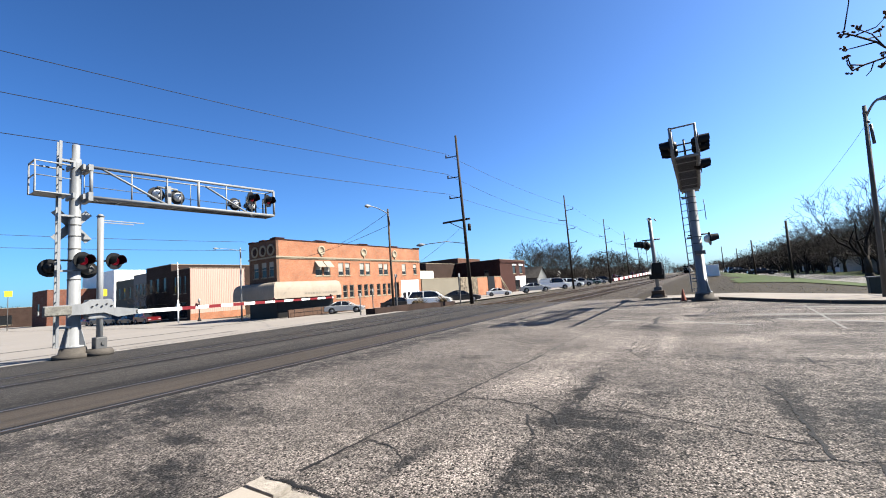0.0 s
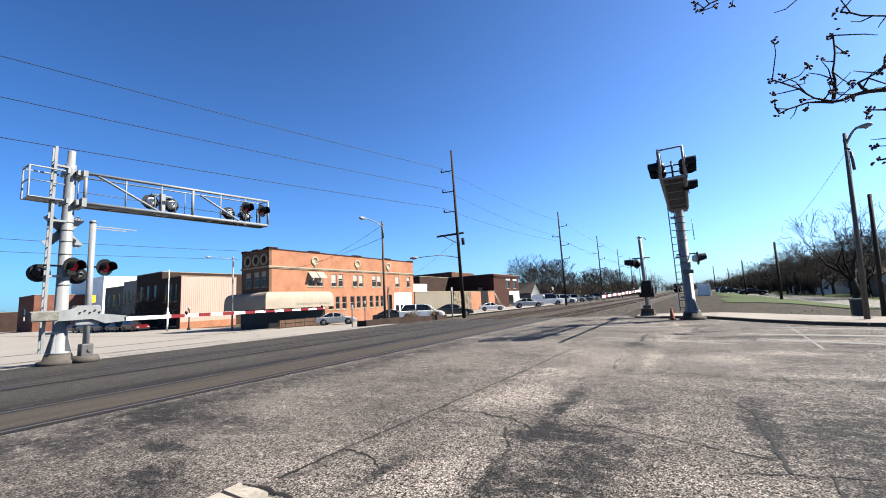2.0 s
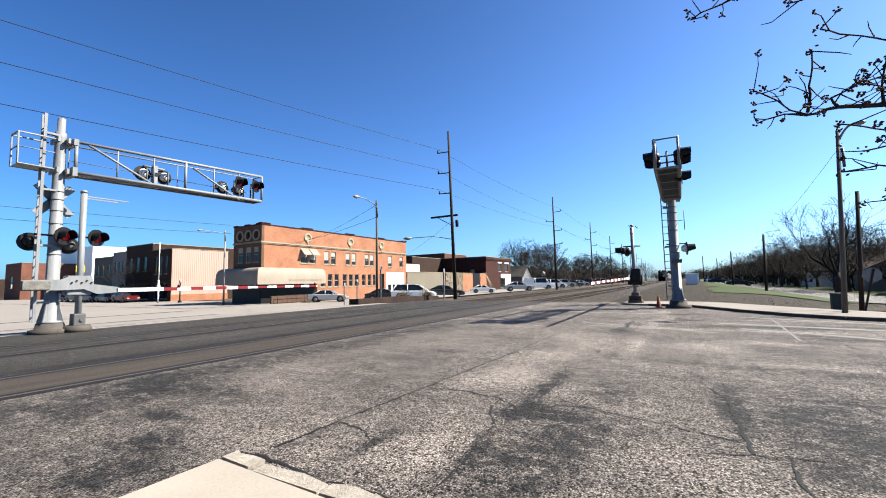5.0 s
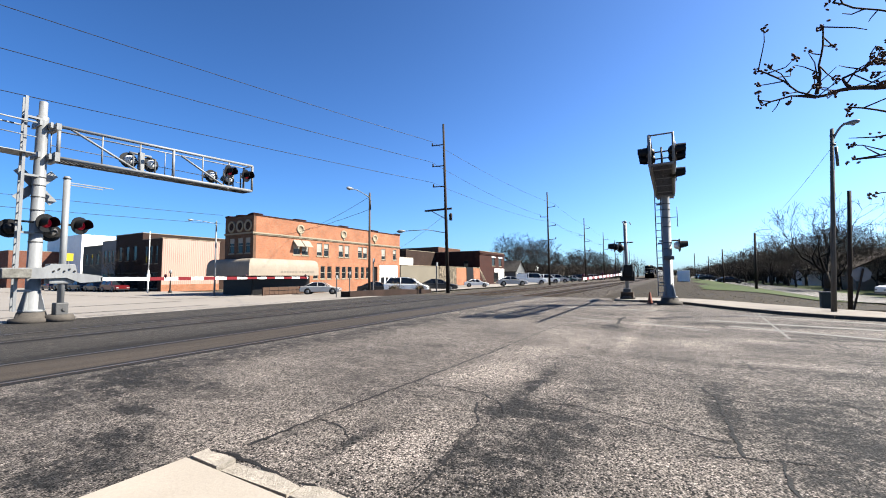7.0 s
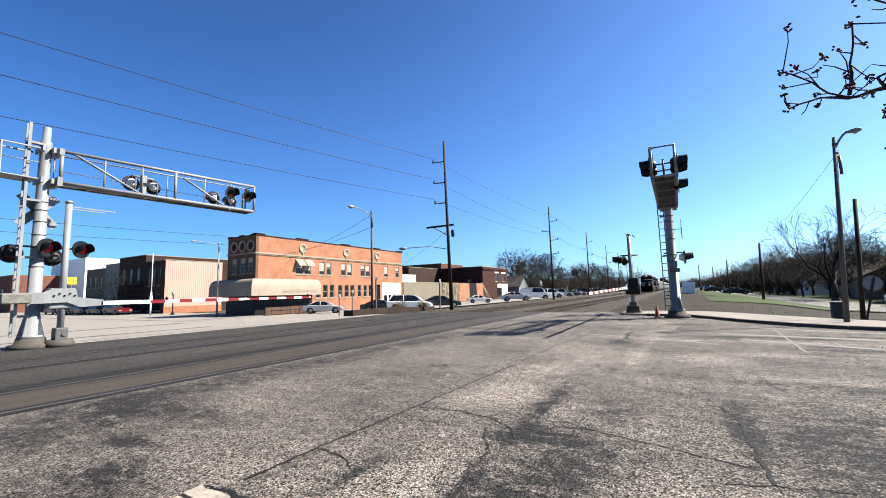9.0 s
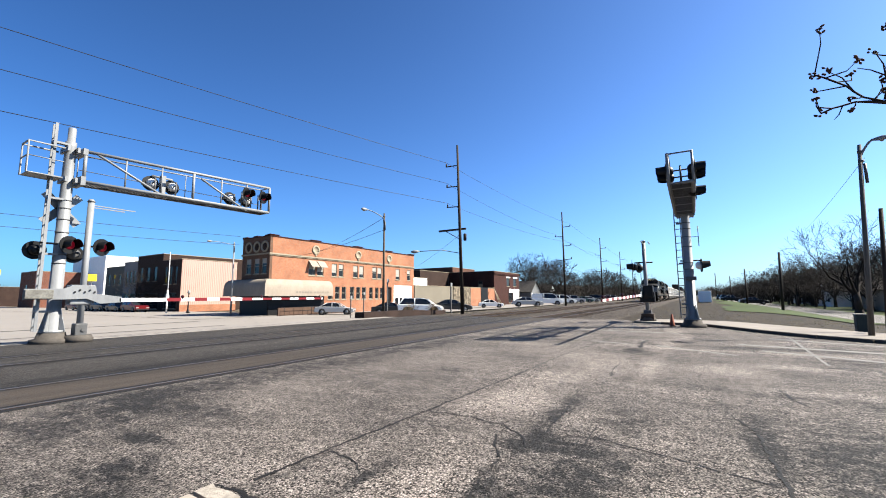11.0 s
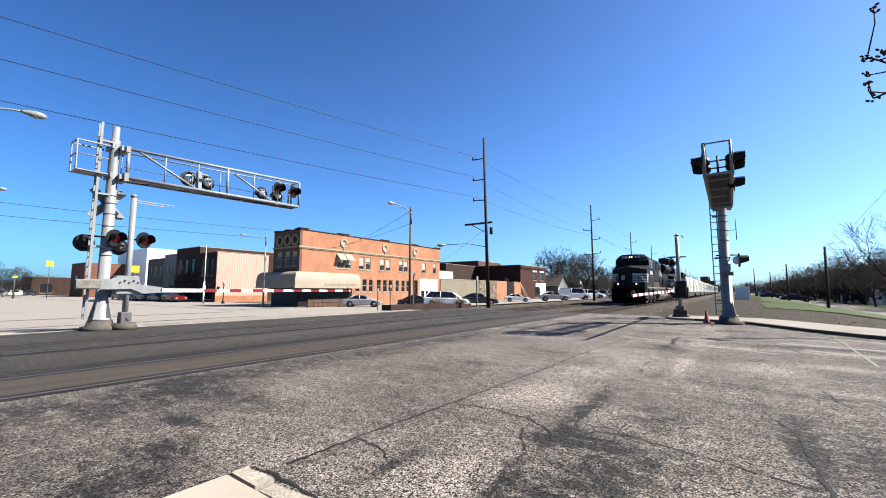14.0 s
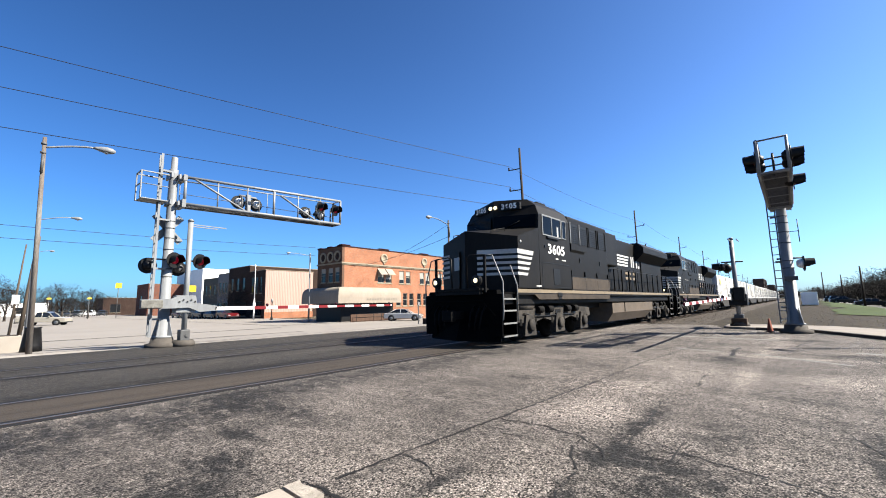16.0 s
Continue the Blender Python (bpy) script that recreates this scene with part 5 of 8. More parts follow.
part("rib_cladding", bm, PINK, hall, "salmon ribbed metal cladding")
part("brick_base", made(lambda b: box(b, -67.99, -67.9, 32.8, 41.9, -0.8, 0.3)), BRICK_O, hall)
block("dark_brick_shop", "dark brick shop in a row along the street", -83, -74, 32.8, 50, 8.6, BRICK_D, [("y", -82, -80.8, 4.2, 6.6), ("y", -79.5, -78.3, 4.2, 6.6), ("y", -77, -75.8, 4.2, 6.6), ("y", -82.4, -75, -0.4, 2.2)])
block("grey_shop", "pale grey two-storey shop with dark windows", -88.2, -83, 32.8, 50, 7.8, material("grey_stucco", (0.1511, 0.1511, 0.1511), 0.8, vary=0.08), [("y", -87.5, -86.5, 4.0, 6.2), ("y", -86, -85, 4.0, 6.2), ("y", -84.6, -83.7, 4.0, 6.2), ("y", -87.8, -83.4, -0.4, 2.2)])
block("olive_shop", "olive-grey shop with dark window hoods", -96, -88.2, 32.8, 50, 7.2, material("olive_stucco", (0.0756, 0.0756, 0.0642), 0.85, vary=0.08), [("y", -95, -94, 3.8, 5.8), ("y", -92.8, -91.8, 3.8, 5.8), ("y", -90.4, -89.4, 3.8, 5.8), ("y", -95.5, -88.6, -0.4, 2.0)])
block("white_tall_building", "tall plain white windowless building behind the shops", -150, -128, 43.3, 50.4, 12.4, WHITE, cap=False)
block("red_brick_far", "distant red brick building with a blank side", -150, -138, 33, 44, 8.2, brick_material("weathered_red_brick", (0.12, 0.043, 0.027), (0.1, 0.075, 0.06)), [("y", -146, -144, 2, 5)])
block("dark_far_shop", "distant dark low shop with a white front panel", -196, -184, 31, 42, 5.2, BRICK_D, [("x", 33, 36, 0, 3)])
block("white_far_shop", "distant small white building down the street", -260, -235, 8, 22, 4.2, WHITE, [("x", 12, 15, 0, 2.5)])


def house(label, x, y, w, d, h, rise, wall_mat, roof_mat, rz=0):
    t = thing("house", label, "house", pose(x, y, gz(x, y) - 0.05, 0, 0, rz), group="houses")
    bm = bmesh.new()
    ops_y = [(-w * 0.3, -w * 0.3 + 0.9, 0.9, 2.3), (w * 0.15, w * 0.15 + 0.9, 0.9, 2.3)]
    wall(bm, "y", -d / 2, 0.2, -w / 2, w / 2, 0, h, ops_y)
    wall(bm, "x", -w / 2, 0.2, -d / 2 + 0.2, d / 2, 0, h, [(-0.6, 0.5, 0.9, 2.3)])
    wall(bm, "x", w / 2, -0.2, -d / 2 + 0.2, d / 2, 0, h, [(-0.6, 0.5, 0.9, 2.3)])
    box(bm, -w / 2 + 0.2, w / 2 - 0.2, d / 2 - 0.2, d / 2, 0, h)
    for yy in (-d / 2, d / 2 - 0.2):
        prism(bm, [(-w / 2, h), (w / 2, h), (0, h + rise)], yy, yy + 0.2, "y")
    part("wall", bm, wall_mat, t)
    e = 0.4
    k = rise / (w / 2)
    bm = bmesh.new()
    prism(bm, [(-w / 2 - e, h - e * k), (0, h + rise), (w / 2 + e, h - e * k), (w / 2 + e, h - e * k + 0.15), (0, h + rise + 0.16), (-w / 2 - e, h - e * k + 0.15)], -d / 2 - e, d / 2 + e, "y")
    part("roof", bm, roof_mat, t, "shingled gable roof")
    for o in ops_y:
        window(t, "y", -d / 2, 1, *o)
    window(t, "x", -w / 2, 1, -0.6, 0.5, 0.9, 2.3)
    window(t, "x", w / 2, -1, -0.6, 0.5, 0.9, 2.3)
    return t


SHINGLE = material("grey_shingles", (0.0453, 0.0416, 0.0378), 0.9, vary=0.25, big=1, fine=10, bump=0.2)
SHINGLE_B = material("brown_shingles", (0.0604, 0.0453, 0.034), 0.9, vary=0.25, big=1, fine=10, bump=0.2)
SIDING = material("white_siding", (0.66, 0.65, 0.62), 0.7, vary=0.06, stretch=(0.2, 0.2, 6))
SIDING_G = material("grey_siding", (0.1133, 0.1171, 0.1171), 0.7, vary=0.08, stretch=(0.2, 0.2, 6))
SIDING_T = material("tan_siding", (0.1587, 0.136, 0.1058), 0.7, vary=0.08, stretch=(0.2, 0.2, 6))
house("grey gabled house with a white dormer front", -48, 124, 9, 12, 3.6, 3.2, SIDING_G, SHINGLE, 90)
house("white gabled house among bare trees", -50, 150, 9, 11, 3.6, 3.0, SIDING, SHINGLE, 90)
house("tan house behind the parking row", -46, 178, 9, 11, 3.4, 2.8, SIDING_T, SHINGLE_B, 90)
house("white house far along the tracks", -42, 215, 9, 11, 3.4, 2.8, SIDING, SHINGLE, 90)
house("large grey house with pale windows behind the trees", 27.2, 58, 9, 11, 3.6, 2.6, SIDING_G, SHINGLE_B, 90)
house("brown-roofed house in deep tree shade", 25, 76, 10, 12, 2.8, 2.6, SIDING_T, SHINGLE_B, 0)
house("white bungalow behind the lawn", 25, 100, 10, 10, 2.8, 2.2, SIDING, SHINGLE, 90)
house("small pale house along the side road", 26, 128, 9, 10, 2.8, 2.2, SIDING, SHINGLE_B, 90)
house("distant pale house by the side road", 26, 165, 9, 10, 2.8, 2.2, SIDING_T, SHINGLE, 90)

trailer = thing("white_trailer", "white box trailer parked beside the railway", "trailer", pose(1.7, 84, 0))
part("body", made(lambda b: box(b, -0.95, 0.95, 0, 6, 0.08, 2.05, bev=0.04)), WHITE, trailer)
for sx in (-0.9, 0.9):
    part("wheel", made(lambda b: lathe(b, [(0.33, -0.1), (0.36, 0), (0.33, 0.1)], (sx, 4, 0.36), (1, 0, 0), 14)), BLACK, trailer)
part("jack", made(lambda b: box(b, -0.1, 0.1, 0.2, 0.4, 0, 0.4)), GALV_DARK, trailer)

retain = thing("retaining_wall", "low rusty brown planter wall beside the lot", "retaining wall", kind="structure")
RUSTY = material("rust_brown_wall", (0.0265, 0.0151, 0.0113), 0.85, vary=0.3, big=1.5, fine=12, bump=0.2)
part("front", made(lambda b: prism(b, [(19.6, -0.3), (29.5, -0.3), (29.5, 0.18), (24, 0.36), (19.6, 0.36)], -17.9, -17.7, "x")), RUSTY, retain)
part("end", made(lambda b: box(b, -18.5, -17.9, 19.6, 19.8, -0.6, 0.34)), RUSTY, retain)
part("soil", made(lambda b: box(b, -18.5, -17.9, 19.8, 29.4, -0.6, 0.1)), DIRT_FILL, retain)

# ---- vehicles ----
TYRE = material("tyre_rubber", (0.018, 0.018, 0.018), 0.8, vary=0.15, bump=0.05)
HUB = material("wheel_alloy", (0.1511, 0.1511, 0.1511), 0.35, 0.7, vary=0.05, bump=0)
CAR_GLASS = glass("car_glass", (0.0096, 0.0115, 0.0128), 0.03)
HEADLIGHT = glass("headlight_glass", (0.2267, 0.2267, 0.2192), 0.1)
TAILLIGHT = glass("taillight", (0.1323, 0.0038, 0.0038), 0.2)


def paint(name, col):
    m = material(name, col, 0.3, 0.15, vary=0.04, big=1, fine=20, bump=0)
    m.node_tree.nodes["Principled BSDF"].inputs["Coat Weight"].default_value = 0.6
    return m


SILVER, WHITE_P, DARKGREY, BLACK_P, GOLD, RED_P, BLUE_P, TEAL = (paint(n, c) for n, c in (("silver_paint", (0.33, 0.33, 0.325)), ("white_car_paint", (0.72, 0.72, 0.7)), ("charcoal_paint", (0.0189, 0.0207, 0.0226)), ("black_car_paint", (0.015, 0.015, 0.017)), ("champagne_paint", (0.27, 0.245, 0.2)), ("red_car_paint", (0.0831, 0.0057, 0.0075)), ("blue_car_paint", (0.03, 0.07, 0.16)), ("teal_paint", (0.0378, 0.0756, 0.0756))))

SHAPES = {  # length, width, lower outline (y, z), cabin outline (y, z)
    "sedan": (4.7, 1.78, [(0.0, 0.35), (0.02, 0.62), (0.35, 0.78), (1.35, 0.92), (3.9, 0.98), (4.6, 0.92), (4.7, 0.6), (4.65, 0.32), (0.15, 0.25)], [(1.25, 0.9), (2.05, 1.38), (2.6, 1.44), (3.2, 1.4), (4.15, 0.95)]),
    "minivan": (5.0, 1.95, [(0.0, 0.35), (0.02, 0.7), (0.3, 0.88), (1.05, 1.03), (4.85, 1.1), (5.0, 0.9), (4.95, 0.35), (0.15, 0.28)], [(0.9, 1.0), (1.85, 1.66), (2.4, 1.75), (4.4, 1.74), (4.85, 1.08)]),
    "suv": (4.8, 1.9, [(0.0, 0.4), (0.02, 0.85), (0.3, 1.0), (1.3, 1.08), (4.7, 1.12), (4.8, 0.9), (4.75, 0.4), (0.15, 0.32)], [(1.2, 1.05), (1.9, 1.68), (2.4, 1.76), (4.3, 1.72), (4.68, 1.1)]),
    "van": (5.6, 2.0, [(0.0, 0.4), (0.02, 0.85), (0.2, 1.05), (0.9, 1.2), (5.55, 1.28), (5.6, 0.9), (5.55, 0.4), (0.15, 0.32)], [(0.85, 1.15), (1.45, 1.95), (1.9, 2.08), (5.3, 2.08), (5.52, 1.26)]),
    "pickup": (5.5, 1.95, [(0.0, 0.45), (0.02, 0.9), (0.3, 1.02), (1.4, 1.1), (5.4, 1.12), (5.5, 1.05), (5.45, 0.5), (0.15, 0.38)], [(1.35, 1.08), (2.0, 1.72), (2.4, 1.78), (3.3, 1.76), (3.45, 1.1)]),
}


def car(kind, mat, x, y, rz, label, group="parked cars"):
    """A car whose nose points along local -y."""
    length, width, low_o, cab = SHAPES[kind]
    t = thing({"sedan": "car", "suv": "suv", "van": "van", "minivan": "minivan", "pickup": "pickup_truck"}[kind], label, "car" if kind != "pickup" else "pickup truck", pose(x, y, gz(x, y), 0, 0, rz) @ pose(0, -length / 2, 0), group=group)
    hw = width / 2
    bm = bmesh.new()
    k = len(low_o)
    rings = []
    for sx, inset in ((-1, 0.0), (-0.94, -0.0), (0.94, 0.0), (1, 0.0)):
        shrink = 0.06 if abs(sx) == 1 else 0.0
        ring = []
        for yy, zz in low_o:
            cy = length / 2
            ring.append(bm.verts.new((sx * hw, cy + (yy - cy) * (1 - shrink * 0.6), 0.62 + (zz - 0.62) * (1 - shrink * 2.2))))
        rings.append(ring)
    for a, b in zip(rings, rings[1:]):
        for i in range(k):
            f = bm.faces.new((a[i], b[i], b[(i + 1) % k], a[(i + 1) % k]))
            f.smooth = False
    bm.faces.new(rings[0][::-1])
    bm.faces.new(rings[-1])
    bmesh.ops.recalc_face_normals(bm, faces=bm.faces)
    # no arches are cut: black discs paint their shade, and the wheels stand proud
    body = part("body", bm, mat, t, "painted car body")
    zb, zt = cab[0][1], max(z for _, z in cab)
    def cabin(b, grow, zlo, zhi):
        rr = []
        for sx in (-1, 1):
            ring = []
            for yy, zz in cab:
                zz2 = min(max(zz, zlo), zhi)
                s = (zz - zb) / (zt - zb)
                ring.append(b.verts.new((sx * (hw * (0.95 - 0.2 * s) + grow), yy, zz2 + (grow if zz > zb + 0.2 else 0))))
            rr.append(ring)
        n = len(cab)
        for i in range(n):
            b.faces.new((rr[0][i], rr[1][i], rr[1][(i + 1) % n], rr[0][(i + 1) % n]))
        b.faces.new(rr[0][::-1])
        b.faces.new(rr[1])
        bmesh.ops.recalc_face_normals(b, faces=b.faces)
    part("glasshouse", made(lambda b: cabin(b, 0.0, 0, 9)), CAR_GLASS if kind != "van" else CAR_GLASS, t, "dark car windows")
    # roof skin and pillars
    y0, y1 = cab[1][0], cab[-2][0]
    rw = hw * 0.77
    part("roof", made(lambda b: prism(b, [(y0 - 0.05, cab[1][1] - 0.02), (cab[2][0], cab[2][1] + 0.03), (y1, cab[-2][1] + 0.03), (y1 + 0.1, cab[-2][1] - 0.06), (y1, cab[-2][1] - 0.02), (cab[2][0], cab[2][1] - 0.04)], -rw, rw, "x")), mat, t)
    for sx in (-1, 1):
        for (ya, za), (yb, zz) in ((cab[0], cab[1]), (cab[-1], cab[-2]), ((((cab[1][0] + cab[-2][0]) / 2), zb), (((cab[1][0] + cab[-2][0]) / 2), cab[2][1]))):
            part("pillar", made(lambda b: tube(b, (sx * hw * 0.955, ya, za), (sx * hw * 0.76, yb, zz), 0.045, n=6)), mat, t)
    if kind == "van":
        part("side_panel", made(lambda b: (box(b, -hw * 0.93, hw * 0.93, 3.6, 5.4, 1.2, 1.98))), mat, t, "blank white load panel")
    if kind == "pickup":
        part("bed_floor", made(lambda b: box(b, -hw * 0.85, hw * 0.85, 3.6, 5.35, 0.9, 1.0)), BLACK, t)
    for wy in (length * 0.185, length * 0.8):
        for sx in (-1, 1):
            r = 0.33 if kind == "sedan" else 0.37
            w = part("wheel", made(lambda b: lathe(b, [(r * 0.9, -0.11), (r, -0.08), (r, 0.08), (r * 0.9, 0.11)], (sx * (hw - 0.08), wy, r), (1, 0, 0), 18)), TYRE, t, "black tyre")
            part("rim", made(lambda b: lathe(b, [(r * 0.62, 0.1), (r * 0.6, 0.125), (r * 0.2, 0.115), (0.02, 0.13)], (sx * (hw - 0.08), wy, r), (sx, 0, 0), 14)), HUB, w)
            # black disc in place of the shaded gap round the wheel
            part("wheel_arch", made(lambda b: lathe(b, [(r * 1.2, -0.1), (r * 1.2, 0.0)], (sx * (hw + 0.001), wy, r * 1.05), (sx, 0, 0), 18)), BLACK, t)
    for sx in (-1, 1):
        part("headlight", made(lambda b: box(b, sx * hw * 0.72 - 0.18, sx * hw * 0.72 + 0.18, -0.01, 0.18, 0.6, 0.74, bev=0.02)), HEADLIGHT, t)
        part("taillight", made(lambda b: box(b, sx * hw * 0.78 - 0.12, sx * hw * 0.78 + 0.12, length - 0.12, length + 0.01, 0.68, 0.88, bev=0.02)), TAILLIGHT, t)
        part("mirror", made(lambda b: box(b, sx * (hw + 0.08) - 0.08, sx * (hw + 0.08) + 0.08, cab[0][0] + 0.35, cab[0][0] + 0.5, zb + 0.05, zb + 0.2, bev=0.03)), mat, t)
    part("bumper", made(lambda b: box(b, -hw * 0.9, hw * 0.9, -0.04, 0.1, 0.33, 0.5)), DARKGREY, t)
    part("bumper", made(lambda b: box(b, -hw * 0.9, hw * 0.9, length - 0.08, length + 0.04, 0.35, 0.52)), DARKGREY, t)
    return t


car("sedan", SILVER, -37.0, 35.6, 126, "silver sedan parked before the brick building")
car("sedan", BLACK_P, -31.0, 39.0, 120, "black sedan parked beside a white minivan")
car("minivan", WHITE_P, -26.2, 38.2, 118, "white minivan parked behind the low wall")
car("sedan", WHITE_P, -36.5, 52.5, 110, "white sedan parked deeper in the lot")
car("sedan", DARKGREY, -24.6, 42.5, 118, "charcoal sedan parked by the power pole")
car("sedan", WHITE_P, -32.6, 70.6, 118, "white sedan parked before the stone-fronted shop")
car("sedan", SILVER, -22.0, 61.0, 118, "silver sedan parked along the railway")
car("van", WHITE_P, -22.8, 73.5, 112, "white panel van parked along the railway")
car("minivan", WHITE_P, -21.6, 79.5, 112, "white van parked beyond another van")
for i, (m, k) in enumerate(((SILVER, "suv"), (TEAL, "sedan"), (SILVER, "sedan"), (DARKGREY, "suv"), (BLACK_P, "sedan"), (RED_P, "sedan"), (SILVER, "minivan"))):
    car(k, m, -22.0 + 0.1 * i, 90 + i * 7.5, 105, "car parked in the row along the railway")
car("suv", DARKGREY, 8.2, 150, 95, "dark car parked on the verge")
car("sedan", BLACK_P, 10.2, 103, 95, "dark car standing beside the road")
car("suv", DARKGREY, 8.5, 138, 95, "pale car parked beside dark cars")
car("sedan", DARKGREY, 8.0, 124, 95, "dark car parked far along the verge")
car("sedan", SILVER, 12.5, 128, 0, "pale car on the residential road")
car("pickup", WHITE_P, 18.1, 48.6, -85, "white pickup truck parked by the grey house")
car("pickup", GOLD, -78.0, 7.1, 150, "beige pickup truck parked across the street")
for i, (m, k) in enumerate(((RED_P, "suv"), (BLACK_P, "sedan"), (DARKGREY, "suv"), (BLACK_P, "suv"), (RED_P, "sedan"))):
    car(k, m, -74.0 - i * 6.0, 29.3, 92, "car parked before the row of shops", "cars before the shops")
for i, m in enumerate((BLACK_P, DARKGREY, BLACK_P, WHITE_P, BLACK_P)):
    car("suv", m, -150 - i * 3.5, 14 + i * 3.4, 70, "dark car parked far down the street", "cars far down the street")

# ---- trees ----
BARK = material("grey_bark", (0.04, 0.032, 0.026), 0.9, vary=0.25, big=3, fine=20, bump=0.3, stretch=(3, 3, 0.6))
TWIG = material("twig_bark", (0.016, 0.0125, 0.0105), 0.9, vary=0.2, big=4, fine=20, bump=0.1)
BUD = material("reddish_buds", (0.04, 0.021, 0.014), 0.8, vary=0.35, big=8, fine=30, bump=0.1)


def fork(bm, rnd, p, d, length, r, depth, crown):
    """A limb that bends, thins and splits in two or three until it is a twig; crown is (centre height, half height, half width)."""
    steps = 3 if depth > 2 else 2
    for i in range(steps):
        d = (d + Vector((rnd.gauss(0, 1), rnd.gauss(0, 1), rnd.gauss(0.15, 0.8))) * 0.13).normalized()
        q = p + d * length / steps
        tube(bm, p, q, max(r, 0.015), max(r * 0.86, 0.012), n=8 if depth > 4 else (5 if depth > 2 else 3), caps=False)
        p, r = q, r * 0.86
        if depth > 1 and i < steps - 1 and rnd.random() < 0.55:
            side = d.cross(Vector((rnd.gauss(0, 1), rnd.gauss(0, 1), rnd.gauss(0, 1)))).normalized()
            fork(bm, rnd, p, (d * 0.6 + side * 0.8).normalized(), length * rnd.uniform(0.45, 0.65), r * 0.45, depth - 2, crown)
    if depth <= 0:
        return
    mid, hh, hw = crown
    out = (p.x / hw) ** 2 + (p.y / hw) ** 2 + ((p.z - mid) / hh) ** 2
    shrink = 1.0 if out < 0.8 else (0.62 if out < 1.15 else 0.4)
    turn = rnd.uniform(0, 6.283)
    for k in range(3 if rnd.random() < 0.45 else 2):
        u = d.orthogonal().normalized()
        side = Matrix.Rotation(turn + k * (2.1 if rnd.random() < 0.5 else 2.9), 3, d) @ u
        a = rnd.uniform(0.3, 0.85)
        nd = (d * math.cos(a) + side * math.sin(a) + Vector((0, 0, 0.1))).normalized()
        fork(bm, rnd, p, nd, length * rnd.uniform(0.68, 0.9) * shrink, r * rnd.uniform(0.6, 0.8), depth - 1, crown)


def tree(label, x, y, height, width, seed, depth=6, name="tree", group="bare trees", limbs=5, trunk=0.23):
    rnd = random.Random(seed)
    t = thing(name, label, "tree", pose(x, y, gz(x, y)), group=group)
    trunk_h = height * trunk
    r = height * 0.027
    top = Vector((0.12 * rnd.uniform(-1, 1), 0.12 * rnd.uniform(-1, 1), trunk_h))
    bm = bmesh.new()
    tube(bm, (0, 0, -0.2), (0, 0, 0.4), r * 1.6, r * 1.1, n=10, caps=False)
    tube(bm, (0, 0, 0.4), top, r * 1.1, r * 0.9, n=10)
    part("trunk", bm, BARK, t)
    bm = bmesh.new()
    crown = (trunk_h + (height - trunk_h) * 0.45, (height - trunk_h) * 0.56, width / 2)
    for k in range(limbs):
        a = k * 2.4 + rnd.uniform(-0.4, 0.4)
        lean = 0.15 if k == 0 else rnd.uniform(0.5, 1.0) * width / height
        d = Vector((math.cos(a) * lean, math.sin(a) * lean, 1)).normalized()
        fork(bm, rnd, top - Vector((0, 0, 0.12 * k)), d, height * rnd.uniform(0.2, 0.26), r * (0.75 if k == 0 else 0.58), depth, crown)
    part("crown", bm, TWIG, t, "crown of bare branches and twigs")
    return t


big_tree = tree("large spreading bare tree on the lawn", 15.6, 63, 11.6, 13.5, 3, 5, limbs=5, trunk=0.2)
MASTERS = [tree("bare tree in a row along the side road", 17.5, 67, 8.2, 9, 11), tree("bare tree before the houses", 19.5, 74, 8.6, 9, 12), tree("tall bare tree behind a house", 30, 70, 10.4, 10, 13)]
rnd = random.Random(5)
SPOTS = [(21, 67, 1), (24.5, 64, 2), (28.5, 68, 2), (32, 74, 0), (22.5, 79, 1), (26, 86, 2), (30.5, 92, 2), (19, 79, 0), (36, 64, 2), (41, 80, 2), (24, 74, 2), (29, 78, 2), (20, 92, 1), (23, 100, 2), (21, 124, 2), (25, 136, 1), (22, 155, 2), (26, 175, 2), (18.5, 112, 0), (34, 80, 2), (40, 70, 2), (16.6, 82, 0), (17.2, 90, 1), (16.2, 98, 2), (33, 56, 2), (21, 84, 2), (25, 92, 0), (16.5, 108, 1), (18, 118, 2), (16.3, 130, 0), (20, 140, 2), (17, 150, 1), (24, 112, 2), (32, 88, 2), (36, 72, 1), (30, 105, 2), (17, 165, 2), (19, 180, 1), (16, 200, 2), (22, 210, 2), (30, 140, 2), (40, 62, 2), (13, 240, 2), (20, 260, 2), (9, 290, 1), (38, 48, 1), (46, 52, 2), (26, 68, 1), (22.5, 66, 2), (27.5, 82, 1), (19, 102, 2), (35, 96, 2), (28, 122, 2),
    (-46, 132, 2), (-43, 128, 0), (-50, 138, 2), (-40, 142, 1), (-48, 155, 2), (-44, 168, 0), (-38, 185, 1), (-36, 196, 2), (-40, 205, 2), (-34, 220, 1), (-36, 240, 2), (-32, 260, 2), (-30, 285, 1), (-60, 128, 0), (-28, 310, 2), (-24, 340, 2), (-52, 165, 2), (-46, 195, 2), (-42, 225, 2),
    (-125, 14, 2), (-135, 20, 0), (-150, 8, 2), (-118, 5, 1), (-140, 0, 2), (-170, 16, 2), (-200, 24, 1), (-110, 1.5, 2), (-220, 8, 2), (-240, 30, 2)]
